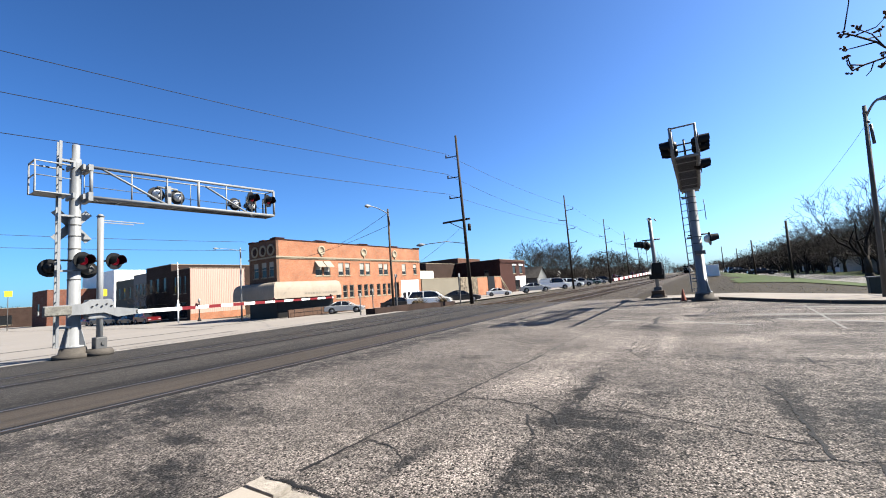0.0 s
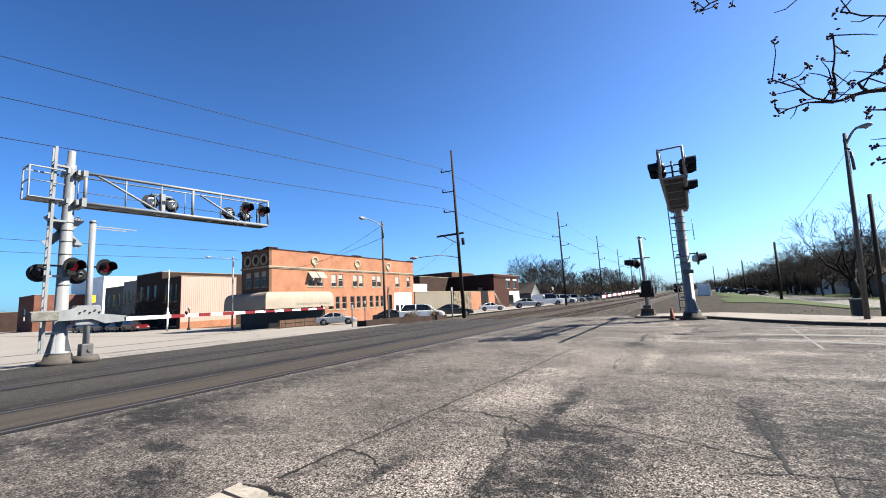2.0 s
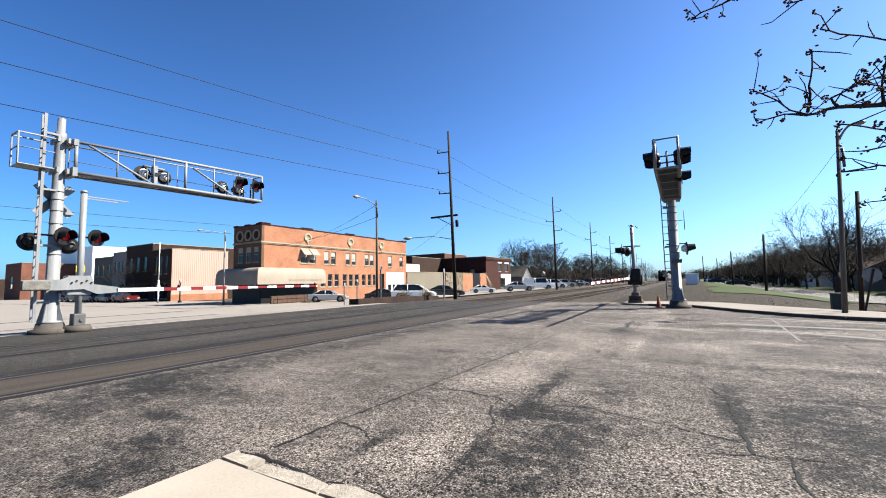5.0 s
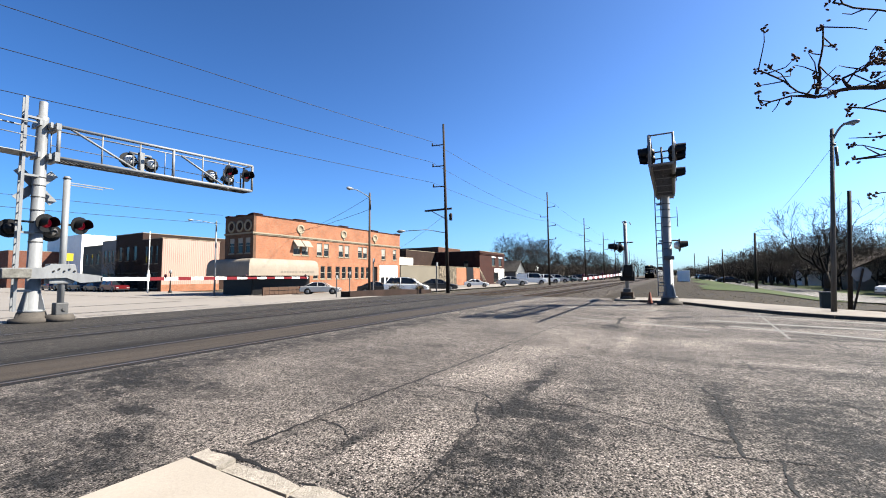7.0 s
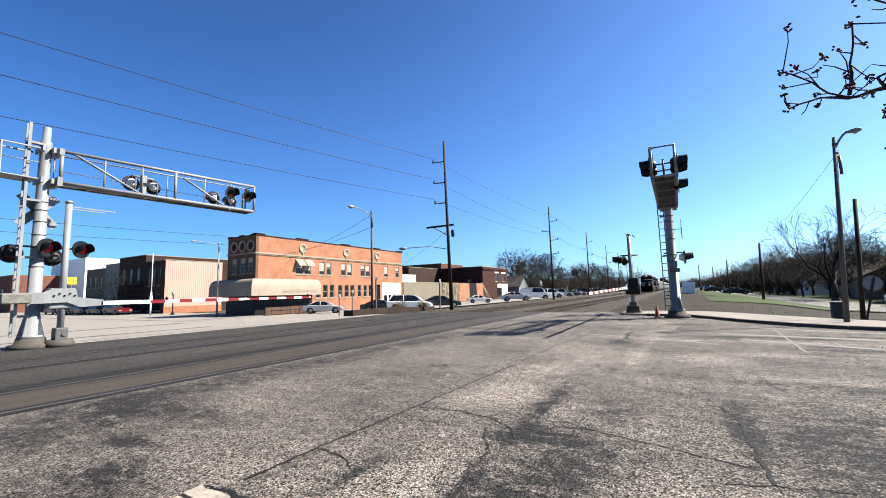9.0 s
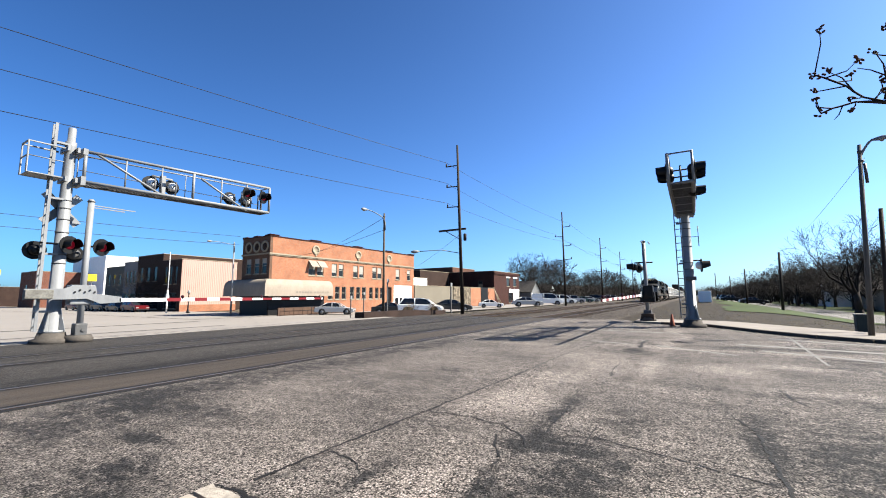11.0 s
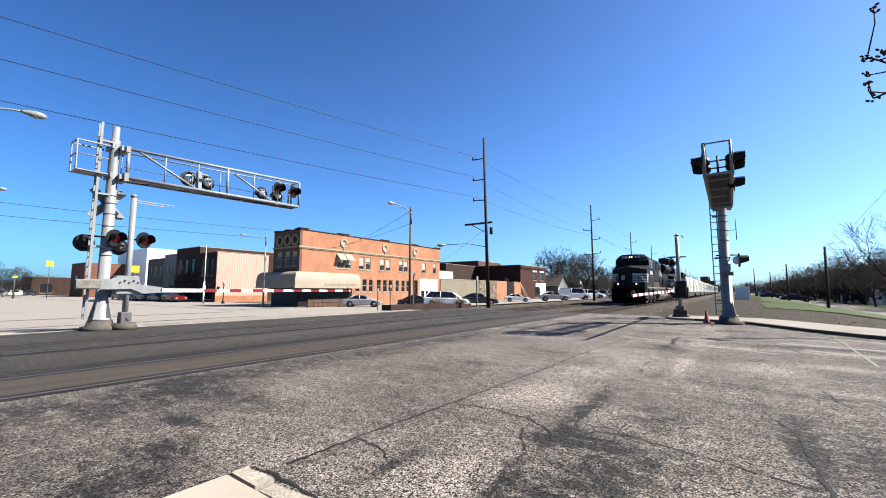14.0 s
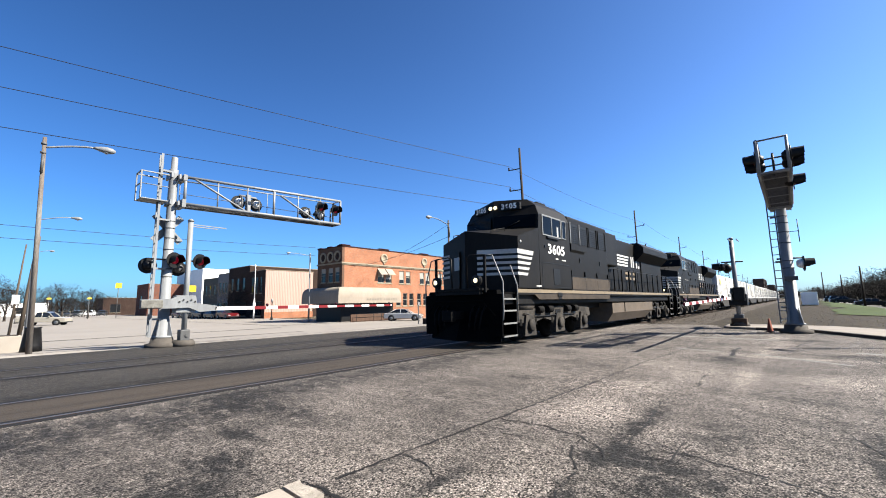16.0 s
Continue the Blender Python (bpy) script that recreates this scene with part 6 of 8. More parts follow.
for x, y, k in SPOTS:
    s = rnd.uniform(0.85, 1.15) * ((1.6 if y < 145 else 1.45) if -56 < x < -33 and y < 235 else ((0.6 if y < 85 else 0.84) if x > 0 else (0.8 if x < -100 else 1.15)))
    copy_thing(MASTERS[k], pose(x, y, gz(x, y), 0, 0, rnd.uniform(0, 360))).scale = (s, s, s)
shop_tree = tree("small bare street tree before the shops", -76, 30.2, 6.6, 6, 21, 5)

# dark conifers among the bare trees
NEEDLE = material("dark_conifer", (0.0113, 0.017, 0.0094), 0.9, vary=0.3, big=2, fine=10, bump=0.3)
def conifer(x, y, h, seed):
    rnd = random.Random(seed)
    t = thing("conifer", "dark green conifer among bare trees", "tree", pose(x, y, gz(x, y)), group="conifers")
    part("trunk", made(lambda b: tube(b, (0, 0, -0.2), (0, 0, h), 0.2, 0.03, n=8)), BARK, t)
    bm = bmesh.new()
    for i in range(420):
        u = rnd.random() ** 0.7
        z = h * (0.1 + 0.88 * (1 - u))
        rad = (0.25 + 0.22 * h * u) * rnd.uniform(0.3, 1.0)
        a = rnd.uniform(0, 6.283)
        c = Vector((math.cos(a) * rad, math.sin(a) * rad, z))
        dr = Vector((math.cos(a), math.sin(a), -0.35))
        sd = Vector((-math.sin(a), math.cos(a), 0)) * rnd.uniform(0.1, 0.25)
        L = rnd.uniform(0.4, 0.9)
        vs = [bm.verts.new(c + v) for v in (-sd, dr * L, sd, Vector((0, 0, 0.15)))]
        bm.faces.new((vs[0], vs[1], vs[3]))
        bm.faces.new((vs[3], vs[1], vs[2]))
    part("crown", bm, NEEDLE, t, "drooping needle sprays")
for i, (x, y, h) in enumerate(((-58, 143, 13), (-55, 138, 10), (-33, 300, 16), (-30, 210, 8))):
    conifer(x, y, h, 40 + i)

# far woods along the horizon
WOODS = material("far_bare_woods", (0.02, 0.0158, 0.0133), 0.95, vary=0.3, big=0.3, fine=3, bump=0.2)
bm = bmesh.new()
rnd = random.Random(9)
def thicket(x, y, h, w):
    """Upright slivers that make a distant clump of twigs."""
    for _ in range(64):
        a, rr = rnd.uniform(0, 6.283), w * rnd.random() ** 0.5
        cx, cy = x + math.cos(a) * rr, y + math.sin(a) * rr
        top = h * (1 - 0.5 * (rr / w) ** 2) * rnd.uniform(0.6, 1.05)
        z = gz(cx, cy) + rnd.uniform(0, h * 0.3)
        lean = Vector((rnd.uniform(-0.3, 0.3) * h * 0.3, rnd.uniform(-0.3, 0.3) * h * 0.3, 0))
        tube(bm, (cx, cy, z), Vector((cx, cy, z + (top - z) * 1.0)) + lean, 0.13, 0.04, n=3, caps=False)
        for _ in range(5):
            u = rnd.uniform(0.35, 0.95)
            b0 = Vector((cx, cy, z + (top - z) * u)) + lean * u
            tube(bm, b0, b0 + Vector((rnd.uniform(-1, 1), rnd.uniform(-1, 1), rnd.uniform(-0.1, 0.9))) * h * 0.2, 0.06, 0.025, n=3, caps=False)
for i in range(172):
    y = 94 + i * 1.75
    thicket(rnd.uniform(21, 34) + rnd.choice((0, 0, 12)), y, rnd.uniform(4.8, 6.6) + 0.008 * y, 4.5)
for i in range(80):
    thicket(rnd.uniform(-60, -28) - 0.02 * i, 140 + i * 3.2, rnd.uniform(6, 9.5), 5)
for i in range(26):
    thicket(rnd.uniform(-330, -200), -30 + i * 4, rnd.uniform(6, 9), 6)
for i in range(24):
    thicket(rnd.uniform(-26, 22), 400 + i * 12, rnd.uniform(8, 12), 9)
tagged(part("far_woods", bm, WOODS), "distant belt of bare brown trees", "woods", kind="stuff")

# ---- budding tree over the corner ----
near_tree = thing("budding_tree", "budding tree whose bare twigs hang over the corner", "tree", pose(3.3, 1.6, 0.0))
part("trunk", made(lambda b: (tube(b, (0, 0, -0.1), (0, 0, 0.4), 0.2, 0.14, n=12), tube(b, (0, 0, 0.4), (-0.1, 0.05, 1.7), 0.14, 0.11, n=12))), BARK, near_tree)
BOUGHS = [
    [(3.2, 1.65, 1.6), (2.2, 1.7, 1.75), (1.4, 1.82, 1.82), (0.98, 1.88, 1.88), (0.88, 1.9, 1.88), (0.76, 1.9, 1.9), (0.67, 1.9, 1.89), (0.62, 1.9, 1.92), (0.56, 1.9, 1.99), (0.51, 1.9, 2.03)],
    [(0.67, 1.9, 1.89), (0.6, 1.9, 1.91), (0.51, 1.88, 1.885)],
    [(1.9, 1.75, 1.8), (1.4, 1.82, 1.98), (1.0, 1.9, 2.06), (0.94, 1.9, 2.1), (0.81, 1.9, 2.17), (0.73, 1.9, 2.22)],
    [(3.2, 1.65, 1.7), (2.2, 1.8, 2.4), (1.3, 1.95, 2.66), (0.62, 1.9, 2.52), (0.49, 1.9, 2.46), (0.43, 1.9, 2.44), (0.35, 1.9, 2.43), (0.31, 1.9, 2.41)],
    [(1.3, 1.95, 2.66), (1.0, 1.95, 2.5), (0.79, 1.9, 2.41), (0.71, 1.9, 2.36), (0.64, 1.9, 2.36)],
    [(0.67, 1.9, 1.9), (0.69, 1.9, 2.04), (0.7, 1.9, 2.14)], [(0.88, 1.9, 1.88), (0.92, 1.9, 1.83), (0.96, 1.88, 1.75), (1.0, 1.85, 1.7)],
    [(1.9, 1.75, 1.78), (1.4, 1.85, 1.62), (0.94, 1.9, 1.63), (0.85, 1.9, 1.66), (0.75, 1.9, 1.65)], [(0.88, 1.9, 1.88), (0.88, 1.9, 1.95), (0.9, 1.9, 2.05)],
    [(0.76, 1.9, 1.9), (0.74, 1.9, 1.94), (0.79, 1.9, 1.96), (0.83, 1.9, 1.99)], [(1.4, 1.82, 1.83), (0.99, 1.92, 1.94), (0.93, 1.92, 1.93), (0.84, 1.92, 1.98)],
    [(1.2, 1.86, 1.86), (1.02, 1.95, 2.0), (0.96, 1.97, 2.02), (0.86, 1.96, 2.0)], [(1.1, 1.87, 1.72), (0.98, 1.93, 1.7), (0.9, 1.95, 1.74), (0.83, 1.95, 1.73)], [(1.2, 1.85, 1.6), (1.0, 1.9, 1.52), (0.93, 1.9, 1.5), (0.86, 1.9, 1.53)], [(1.5, 1.9, 2.3), (1.2, 1.95, 2.28), (1.05, 1.95, 2.22), (0.95, 1.95, 2.24)], [(1.3, 1.95, 2.62), (1.1, 1.95, 2.56), (0.92, 1.95, 2.45), (0.88, 1.95, 2.38)],
    [(1.4, 1.85, 1.7), (0.96, 1.92, 1.77), (0.86, 1.92, 1.8), (0.76, 1.92, 1.84)], [(1.3, 1.87, 1.63), (0.94, 1.9, 1.58), (0.88, 1.9, 1.62)],
]
rnd = random.Random(31)
bud_bm = bmesh.new()


def bud_cluster(p, size):
    for _ in range(rnd.randint(5, 9)):
        c = p + Vector((rnd.uniform(-1, 1), rnd.uniform(-1, 1), rnd.uniform(-0.8, 1))) * size
        lathe(bud_bm, [(0.0008, -0.007), (0.004, -0.002), (0.0036, 0.002), (0.0008, 0.007)], c, Vector((rnd.uniform(-1, 1), rnd.uniform(-1, 1), rnd.uniform(-0.3, 1))), 6)


for pts in BOUGHS:
    bm = bmesh.new()
    pts = [Vector(p) - Vector((3.3, 1.6, 0)) for p in pts]
    n = len(pts)
    thick = 0.021 if n > 6 and pts[0].x > -0.5 else (0.011 if n > 4 else 0.0065)
    for i, (a, b) in enumerate(zip(pts, pts[1:])):
        u0, u1 = i / (n - 1), (i + 1) / (n - 1)
        ra, rb = max(0.0032, thick * (1 - u0) ** 1.4), max(0.0028, thick * (1 - u1) ** 1.4)
        k = max(2, int((b - a).length / 0.03))
        prev = a
        for j in range(1, k + 1):
            q = a.lerp(b, j / k) + (Vector((rnd.uniform(-1, 1), rnd.uniform(-1, 1), rnd.uniform(-1, 1))) * 0.0035 if j < k else Vector())
            tube(bm, prev, q, ra + (rb - ra) * (j - 1) / k, ra + (rb - ra) * j / k, n=6, caps=False)
            near_end = q.x < -1.9
            if near_end and rnd.random() < 0.95:
                d = Vector((rnd.uniform(-1, 1), rnd.uniform(-0.8, 0.8), rnd.uniform(-0.7, 1))).normalized()
                m = q + d * rnd.uniform(0.02, 0.1)
                tube(bm, q, m, 0.0026, 0.002, n=4, caps=False)
                e = m + (d + Vector((rnd.uniform(-1, 1), rnd.uniform(-1, 1), rnd.uniform(-0.5, 1))) * 0.7).normalized() * rnd.uniform(0.01, 0.05)
                tube(bm, m, e, 0.002, 0.0012, n=4, caps=False)
                if rnd.random() < 0.55:
                    bud_cluster(e, 0.011)
            prev = q
    bud_cluster(pts[-1], 0.016)
    part("limb", bm, TWIG, near_tree, "thin dark twig")
part("blossom", bud_bm, BUD, near_tree, "clusters of small reddish flower buds")["kind"] = "stuff"

# ---- left side clutter ----
bin_t = thing("litter_bin", "dark flared litter bin beside a street lamp", "bin", pose(-19.3, 1.6, gz(-19.3)))
part("body", made(lambda b: lathe(b, [(0.28, 0), (0.26, 0.2), (0.2, 0.75), (0.23, 0.8)], (0, 0, 0), (0, 0, 1), 18)), BLACK, bin_t)
lean_pole = thing("leaning_pole", "leaning brown wooden pole behind the lamp", "pole", pose(-40, 2.5, -0.75))
part("pole", made(lambda b: tube(b, (0, 0, -0.2), (0.3, 0.45, 7.2), 0.13, 0.1, n=12)), WOOD_POLE, lean_pole)
guy = thing("guyed_pole", "slim leaning pole with a small white sign", "pole", pose(-40, 2.02, -0.75))
part("pole", made(lambda b: tube(b, (0, 0, -0.2), (0, 0.36, 6.6), 0.08, 0.04, n=8)), WOOD_POLE, guy)
part("sign", made(lambda b: box(b, 0.09, 0.12, -0.02, 0.34, 2.5, 3.1)), WHITE, guy, "small white sign plate")
plant = thing("planter_box", "pale concrete planter at the roadside", "planter", pose(-25.2, 1.5, gz(-25)))
part("body", made(lambda b: box(b, -0.5, 0.5, -1.6, 0.2, 0, 0.75, bev=0.03)), CONCRETE, plant)
part("soil", made(lambda b: box(b, -0.42, 0.42, -1.5, 0.1, 0.75, 0.77)), DIRT_FILL, plant)
YEL = material("traffic_yellow", (0.42, 0.33, 0.02), 0.5, vary=0.08)
for i, (x, y, z) in enumerate(((-120, 22.8, 6.9), (-86, 27.5, 5.0))):
    t = thing("warning_sign", "yellow square warning sign high on a pole", "road sign", pose(x, y, -0.75), group="yellow signs")
    part("post", made(lambda b: tube(b, (0, 0, 0), (0, 0, z + 0.8), 0.07, n=8)), GALV_DARK, t)
    part("plate", made(lambda b: box(b, 0.08, 0.11, -0.6, 0.6, z, z + 1.2)), YEL, t, "plain yellow plate")
for x, y, s in ((-120, 11.2, 1), (-118, 17.5, 1), (-120, 3.5, 1)):
    t = thing("traffic_signal", "yellow traffic signal hung on a span", "traffic light", pose(x, y, -0.75), group="traffic signals")
    part("housing", made(lambda b: box(b, -0.2, 0.2, -0.35, 0.35, 4.3, 4.65, bev=0.04)), YEL, t, "yellow signal housing")
    part("mast", made(lambda b: (tube(b, (-0.3, 0, 0), (-0.3, 0, 5.2), 0.08, n=8), tube(b, (-0.3, 0, 4.5), (0, 0, 4.5), 0.04, n=8))), GALV_DARK, t)
flag = thing("flagpole", "tall white metal pole before the shops", "pole", pose(-63.0, 28.8, -0.75))
part("pole", made(lambda b: (tube(b, (0, 0, 0), (0, 0, 3.2), 0.1, n=10), tube(b, (0, 0, 3.2), (0, 0, 8.6), 0.06, 0.03, n=10), box(b, -0.15, 0.15, -0.15, 0.15, 2.0, 2.6))), WHITE, flag)
lantern = thing("lantern_post", "short black lantern post on the pavement", "street lamp", pose(-60.5, 30.4, -0.75))
part("post", made(lambda b: lathe(b, [(0.28, 0), (0.2, 0.25), (0.09, 0.5), (0.07, 2.6), (0.14, 2.65)], (0, 0, 0), (0, 0, 1), 12)), BLACK, lantern)
part("globe", made(lambda b: lathe(b, [(0.1, 2.65), (0.2, 2.85), (0.14, 3.1), (0.03, 3.25)], (0, 0, 0), (0, 0, 1), 12)), CLEAR_LENS, lantern)
for x, y, h in ((-30.5, 33.5, 2.6), (-21.5, 26.5, 3.0), (-16.4, 28.2, 2.4), (-29, 30.0, 2.2)):
    t = thing("sign_post", "thin sign post with a small plate by the lot", "road sign", pose(x, y, gz(x)), group="lot sign posts")
    part("post", made(lambda b: box(b, -0.04, 0.04, -0.04, 0.04, 0, h)), GALV_DARK, t)
    part("plate", made(lambda b: box(b, 0.05, 0.07, -0.12, 0.12, h - 0.3, h)), GALV, t)
for i in range(3):
    t = thing("leaning_board", "long pale board leaning against the red shop", "board", pose(-38.5, 88 + i * 0.9, -0.75), group="leaning boards")
    part("board", made(lambda b: tube(b, (0, 0, 0), (-2.4, 2.2 - i, 4.2), 0.08, n=6)), TRIM, t)
rnd = random.Random(17)
bush = material("dry_shrub", (0.1133, 0.0831, 0.0491), 0.95, vary=0.3, big=5, fine=20, bump=0.2)
for x, y in ((-18.2, 25.2), (-18.2, 28.4)):
    bm = bmesh.new()
    for _ in range(160):
        a, e = rnd.uniform(0, 6.283), rnd.uniform(0.3, 1.4)
        d = Vector((math.cos(a) * math.cos(e), math.sin(a) * math.cos(e), math.sin(e)))
        tube(bm, d * 0.05, d * rnd.uniform(0.4, 0.95), 0.012, 0.004, n=3, caps=False)
    s = thing("dry_shrub", "dry tan ornamental shrub in the planter", "shrub", pose(x, y, 0.1), group="dry shrubs")
    part("foliage", bm, bush, s)["kind"] = "stuff"
# loose stones on the ballast edge and the verge
STONE = material("loose_stone", (0.085, 0.071, 0.058), 0.9, vary=0.3, big=3, fine=20, bump=0.2, islands=0.4)
bm = bmesh.new()
for _ in range(5200):
    y = 24.5 + 34 * rnd.random() ** 1.6
    x = rnd.uniform(-17.2, -2.7)
    if abs(abs(x - NEAR) - GAUGE) < 0.12 or abs(abs(x - FAR) - GAUGE) < 0.12:
        continue
    s = rnd.uniform(0.025, 0.06)
    z = (-0.1 if -15.6 < x < -3.9 else -0.13) + s * 0.3
    vs = [bm.verts.new((x + s * dx * rnd.uniform(0.6, 1.2), y + s * dy * rnd.uniform(0.6, 1.2), z + s * dz * rnd.uniform(0.5, 1.1))) for dx, dy, dz in ((1, 0, 0), (-1, 0, 0), (0, 1, 0), (0, -1, 0), (0, 0, 1))]
    for a, b in ((0, 2), (2, 1), (1, 3), (3, 0)):
        bm.faces.new((vs[a], vs[b], vs[4]))
for _ in range(500):
    y = 24.6 + 26 * rnd.random() ** 1.4
    x = rnd.uniform(-2.6, 7.5)
    s = rnd.choice((0.012, 0.016, 0.02, 0.03, 0.05))
    z = gz(x, y) - 0.03 + s * 0.3
    vs = [bm.verts.new((x + s * dx * rnd.uniform(0.6, 1.2), y + s * dy * rnd.uniform(0.6, 1.2), z + s * dz * rnd.uniform(0.5, 1.1))) for dx, dy, dz in ((1, 0, 0), (-1, 0, 0), (0, 1, 0), (0, -1, 0), (0, 0, 1))]
    for a, b in ((0, 2), (2, 1), (1, 3), (3, 0)):
        bm.faces.new((vs[a], vs[b], vs[4]))
tagged(part("ballast_stones", bm, STONE), "loose grey crushed stones between the sleepers", "stones", kind="stuff")
bm = bmesh.new()
for _ in range(6000):
    y = 22.5 + 60 * rnd.random() ** 1.5
    x = rnd.uniform(-2.2, 9.0)
    if y < 25.0 and x < 3 or rnd.random() > 0.04 + 0.09 * max(0, x):
        continue
    h = rnd.uniform(0.015, 0.045)
    z = gz(x, y) - 0.02
    a = rnd.uniform(0, 6.283)
    w = Vector((math.cos(a), math.sin(a), 0)) * 0.02
    b0 = Vector((x, y, z))
    bm.faces.new([bm.verts.new(v) for v in (b0 - w, b0 + w, b0 + Vector((rnd.uniform(-0.05, 0.05), rnd.uniform(-0.05, 0.05), h)))])
tagged(part("grass_tufts", bm, material("straw_grass", (0.07, 0.085, 0.02), 0.9, vary=0.3, bump=0, islands=0.5, col2=(0.075, 0.062, 0.032))), "short green and straw grass tufts", "grass", kind="stuff")

# ---- train ----
LOCO_BLACK = material("locomotive_black", (0.0046, 0.0044, 0.0044), 0.55, vary=0.25, big=0.8, fine=8, bump=0.04, col2=(0.0088, 0.008, 0.0073), stretch=(1, 1, 0.4), spec=0.1)
# darker copy of the locomotive black, with the front's shade in its colour
SHADE_BLACK = material("shaded_black_front", (0.0016, 0.0015, 0.0015), 0.7, vary=0.3, big=2.0, fine=12, bump=0.08, spec=0.04)
LOCO_GLASS = material("dark_cab_glass", (0.0015, 0.0015, 0.0017), 0.1, vary=0.05, bump=0, spec=0.06)
UNDER = material("grimy_wheel_steel", (0.006, 0.0055, 0.005), 0.8, vary=0.3, big=2.0, fine=12, bump=0.1, spec=0.08)
LOCO_DIRT = material("dusty_running_gear", (0.036, 0.031, 0.026), 0.85, vary=0.35, big=1.8, fine=10, bump=0.2, col2=(0.014, 0.0125, 0.011))
LOCO_SILL = material("dusty_lower_panel", (0.044, 0.0345, 0.0265), 0.75, vary=0.2, big=1.0, fine=9, bump=0.06, col2=(0.026, 0.021, 0.017), spec=0.12)
TANK = material("dusty_fuel_tank", (0.078, 0.061, 0.046), 0.75, vary=0.12, big=1.2, fine=8, bump=0.05, col2=(0.06, 0.048, 0.037))
LOCO_WHITE = material("stripe_white", (0.36, 0.355, 0.34), 0.5, vary=0.12, col2=(0.26, 0.255, 0.24))
SILL_TAN = material("sill_stripe_tan", (0.15, 0.118, 0.08), 0.6, vary=0.15)
HANDRAIL = material("grey_handrail", (0.16, 0.16, 0.155), 0.5, 0.2, vary=0.1, bump=0)
BEAM = material("lit_headlamp", (1.0, 0.8, 0.45), 0.3, vary=0.0, bump=0, emit=0.5)


def lettering(text, size, name, mat, parent, at, label):
    cu = bpy.data.curves.new(name, "FONT")
    cu.body, cu.size, cu.extrude, cu.align_x, cu.offset, cu.space_character = text, size, 0.008, "CENTER", 0.006, 1.15
    tmp = new("lettering_source", cu)
    me = bpy.data.meshes.new_from_object(tmp)
    bpy.data.objects.remove(tmp)
    bpy.data.curves.remove(cu)
    me.materials.clear()
    me.materials.append(mat)
    ob = new(name, me)
    ob.parent, ob.matrix_basis = parent, at
    ob["label"] = label
    return ob


def bogie(parent, y):
    """A three-axle truck: side frames, axle boxes, springs and wheels."""
    b = part("truck", made(lambda b: [prism(b, [(y - 3.0, 0.7), (y - 2.9, 1.0), (y - 1.5, 1.08), (y - 1.3, 0.95), (y - 0.9, 0.95), (y - 0.6, 1.1), (y + 0.6, 1.1), (y + 0.9, 0.95), (y + 1.3, 0.95), (y + 1.5, 1.08), (y + 2.9, 1.0), (y + 3.0, 0.7), (y + 2.6, 0.6), (y + 1.6, 0.62), (y + 1.1, 0.72), (y + 0.5, 0.6), (y - 0.5, 0.6), (y - 1.1, 0.72), (y - 1.6, 0.62), (y - 2.6, 0.6)], s * 1.16 - 0.08, s * 1.16 + 0.08, "x") for s in (-1, 1)]), LOCO_DIRT, parent, "dusty steel truck frame")
    part("bolster", made(lambda b: box(b, -1.05, 1.05, y - 0.5, y + 0.5, 0.55, 1.15)), UNDER, b)
    for dy in (-2.15, 0.0, 2.15):
        for s in (-1, 1):
            part("wheel", made(lambda m: lathe(m, [(0.36, -0.07), (0.53, -0.065), (0.51, 0.05), (0.4, 0.06), (0.2, 0.04), (0.08, 0.08)], (s * GAUGE, y + dy, 0.53), (s, 0, 0), 26)), UNDER, b, "steel wheel")
            part("axle_box", made(lambda m: (prism(m, [(y + dy - 0.38, 0.2), (y + dy - 0.3, 0.66), (y + dy - 0.24, 0.85), (y + dy + 0.24, 0.85), (y + dy + 0.3, 0.66), (y + dy + 0.38, 0.2)], s * 1.2 - 0.13, s * 1.2 + 0.11, "x"), lathe(m, [(0.19, 0), (0.19, 0.08), (0.14, 0.1), (0.06, 0.12)], (s * 1.31, y + dy, 0.52), (s, 0, 0), 14))), LOCO_DIRT, b, "bolted axle box")
            for o in (-0.48, 0.48):
                part("coil_spring", made(lambda m: lathe(m, [(0.1, 0.5), (0.12, 0.54), (0.1, 0.58), (0.12, 0.62), (0.1, 0.66), (0.12, 0.7), (0.1, 0.74)], (s * 1.16, y + dy + o, 0), (0, 0, 1), 10)), UNDER, b)
        part("axle", made(lambda m: tube(m, (-0.7, y + dy, 0.53), (0.7, y + dy, 0.53), 0.1)), UNDER, b)
    for s in (-1, 1):
        for o in (-1.45, -0.75, 0.7, 1.4):
            part("brake_cylinder", made(lambda m: tube(m, (s * 1.27, y + o - 0.18, 1.0), (s * 1.27, y + o + 0.18, 1.0), 0.12, n=12)), UNDER, b)
        part("frame_window", made(lambda m: box(m, s * 1.24 - 0.005, s * 1.24 + 0.012, y - 0.2, y + 0.2, 0.78, 0.98)), BLACK, b)
        part("brake_rod", made(lambda m: pipe(m, [(s * 1.28, y - 2.5, 0.9), (s * 1.28, y - 1.6, 0.78), (s * 1.28, y + 1.4, 0.8)], 0.02, n=6)), BLACK, b)
    return b


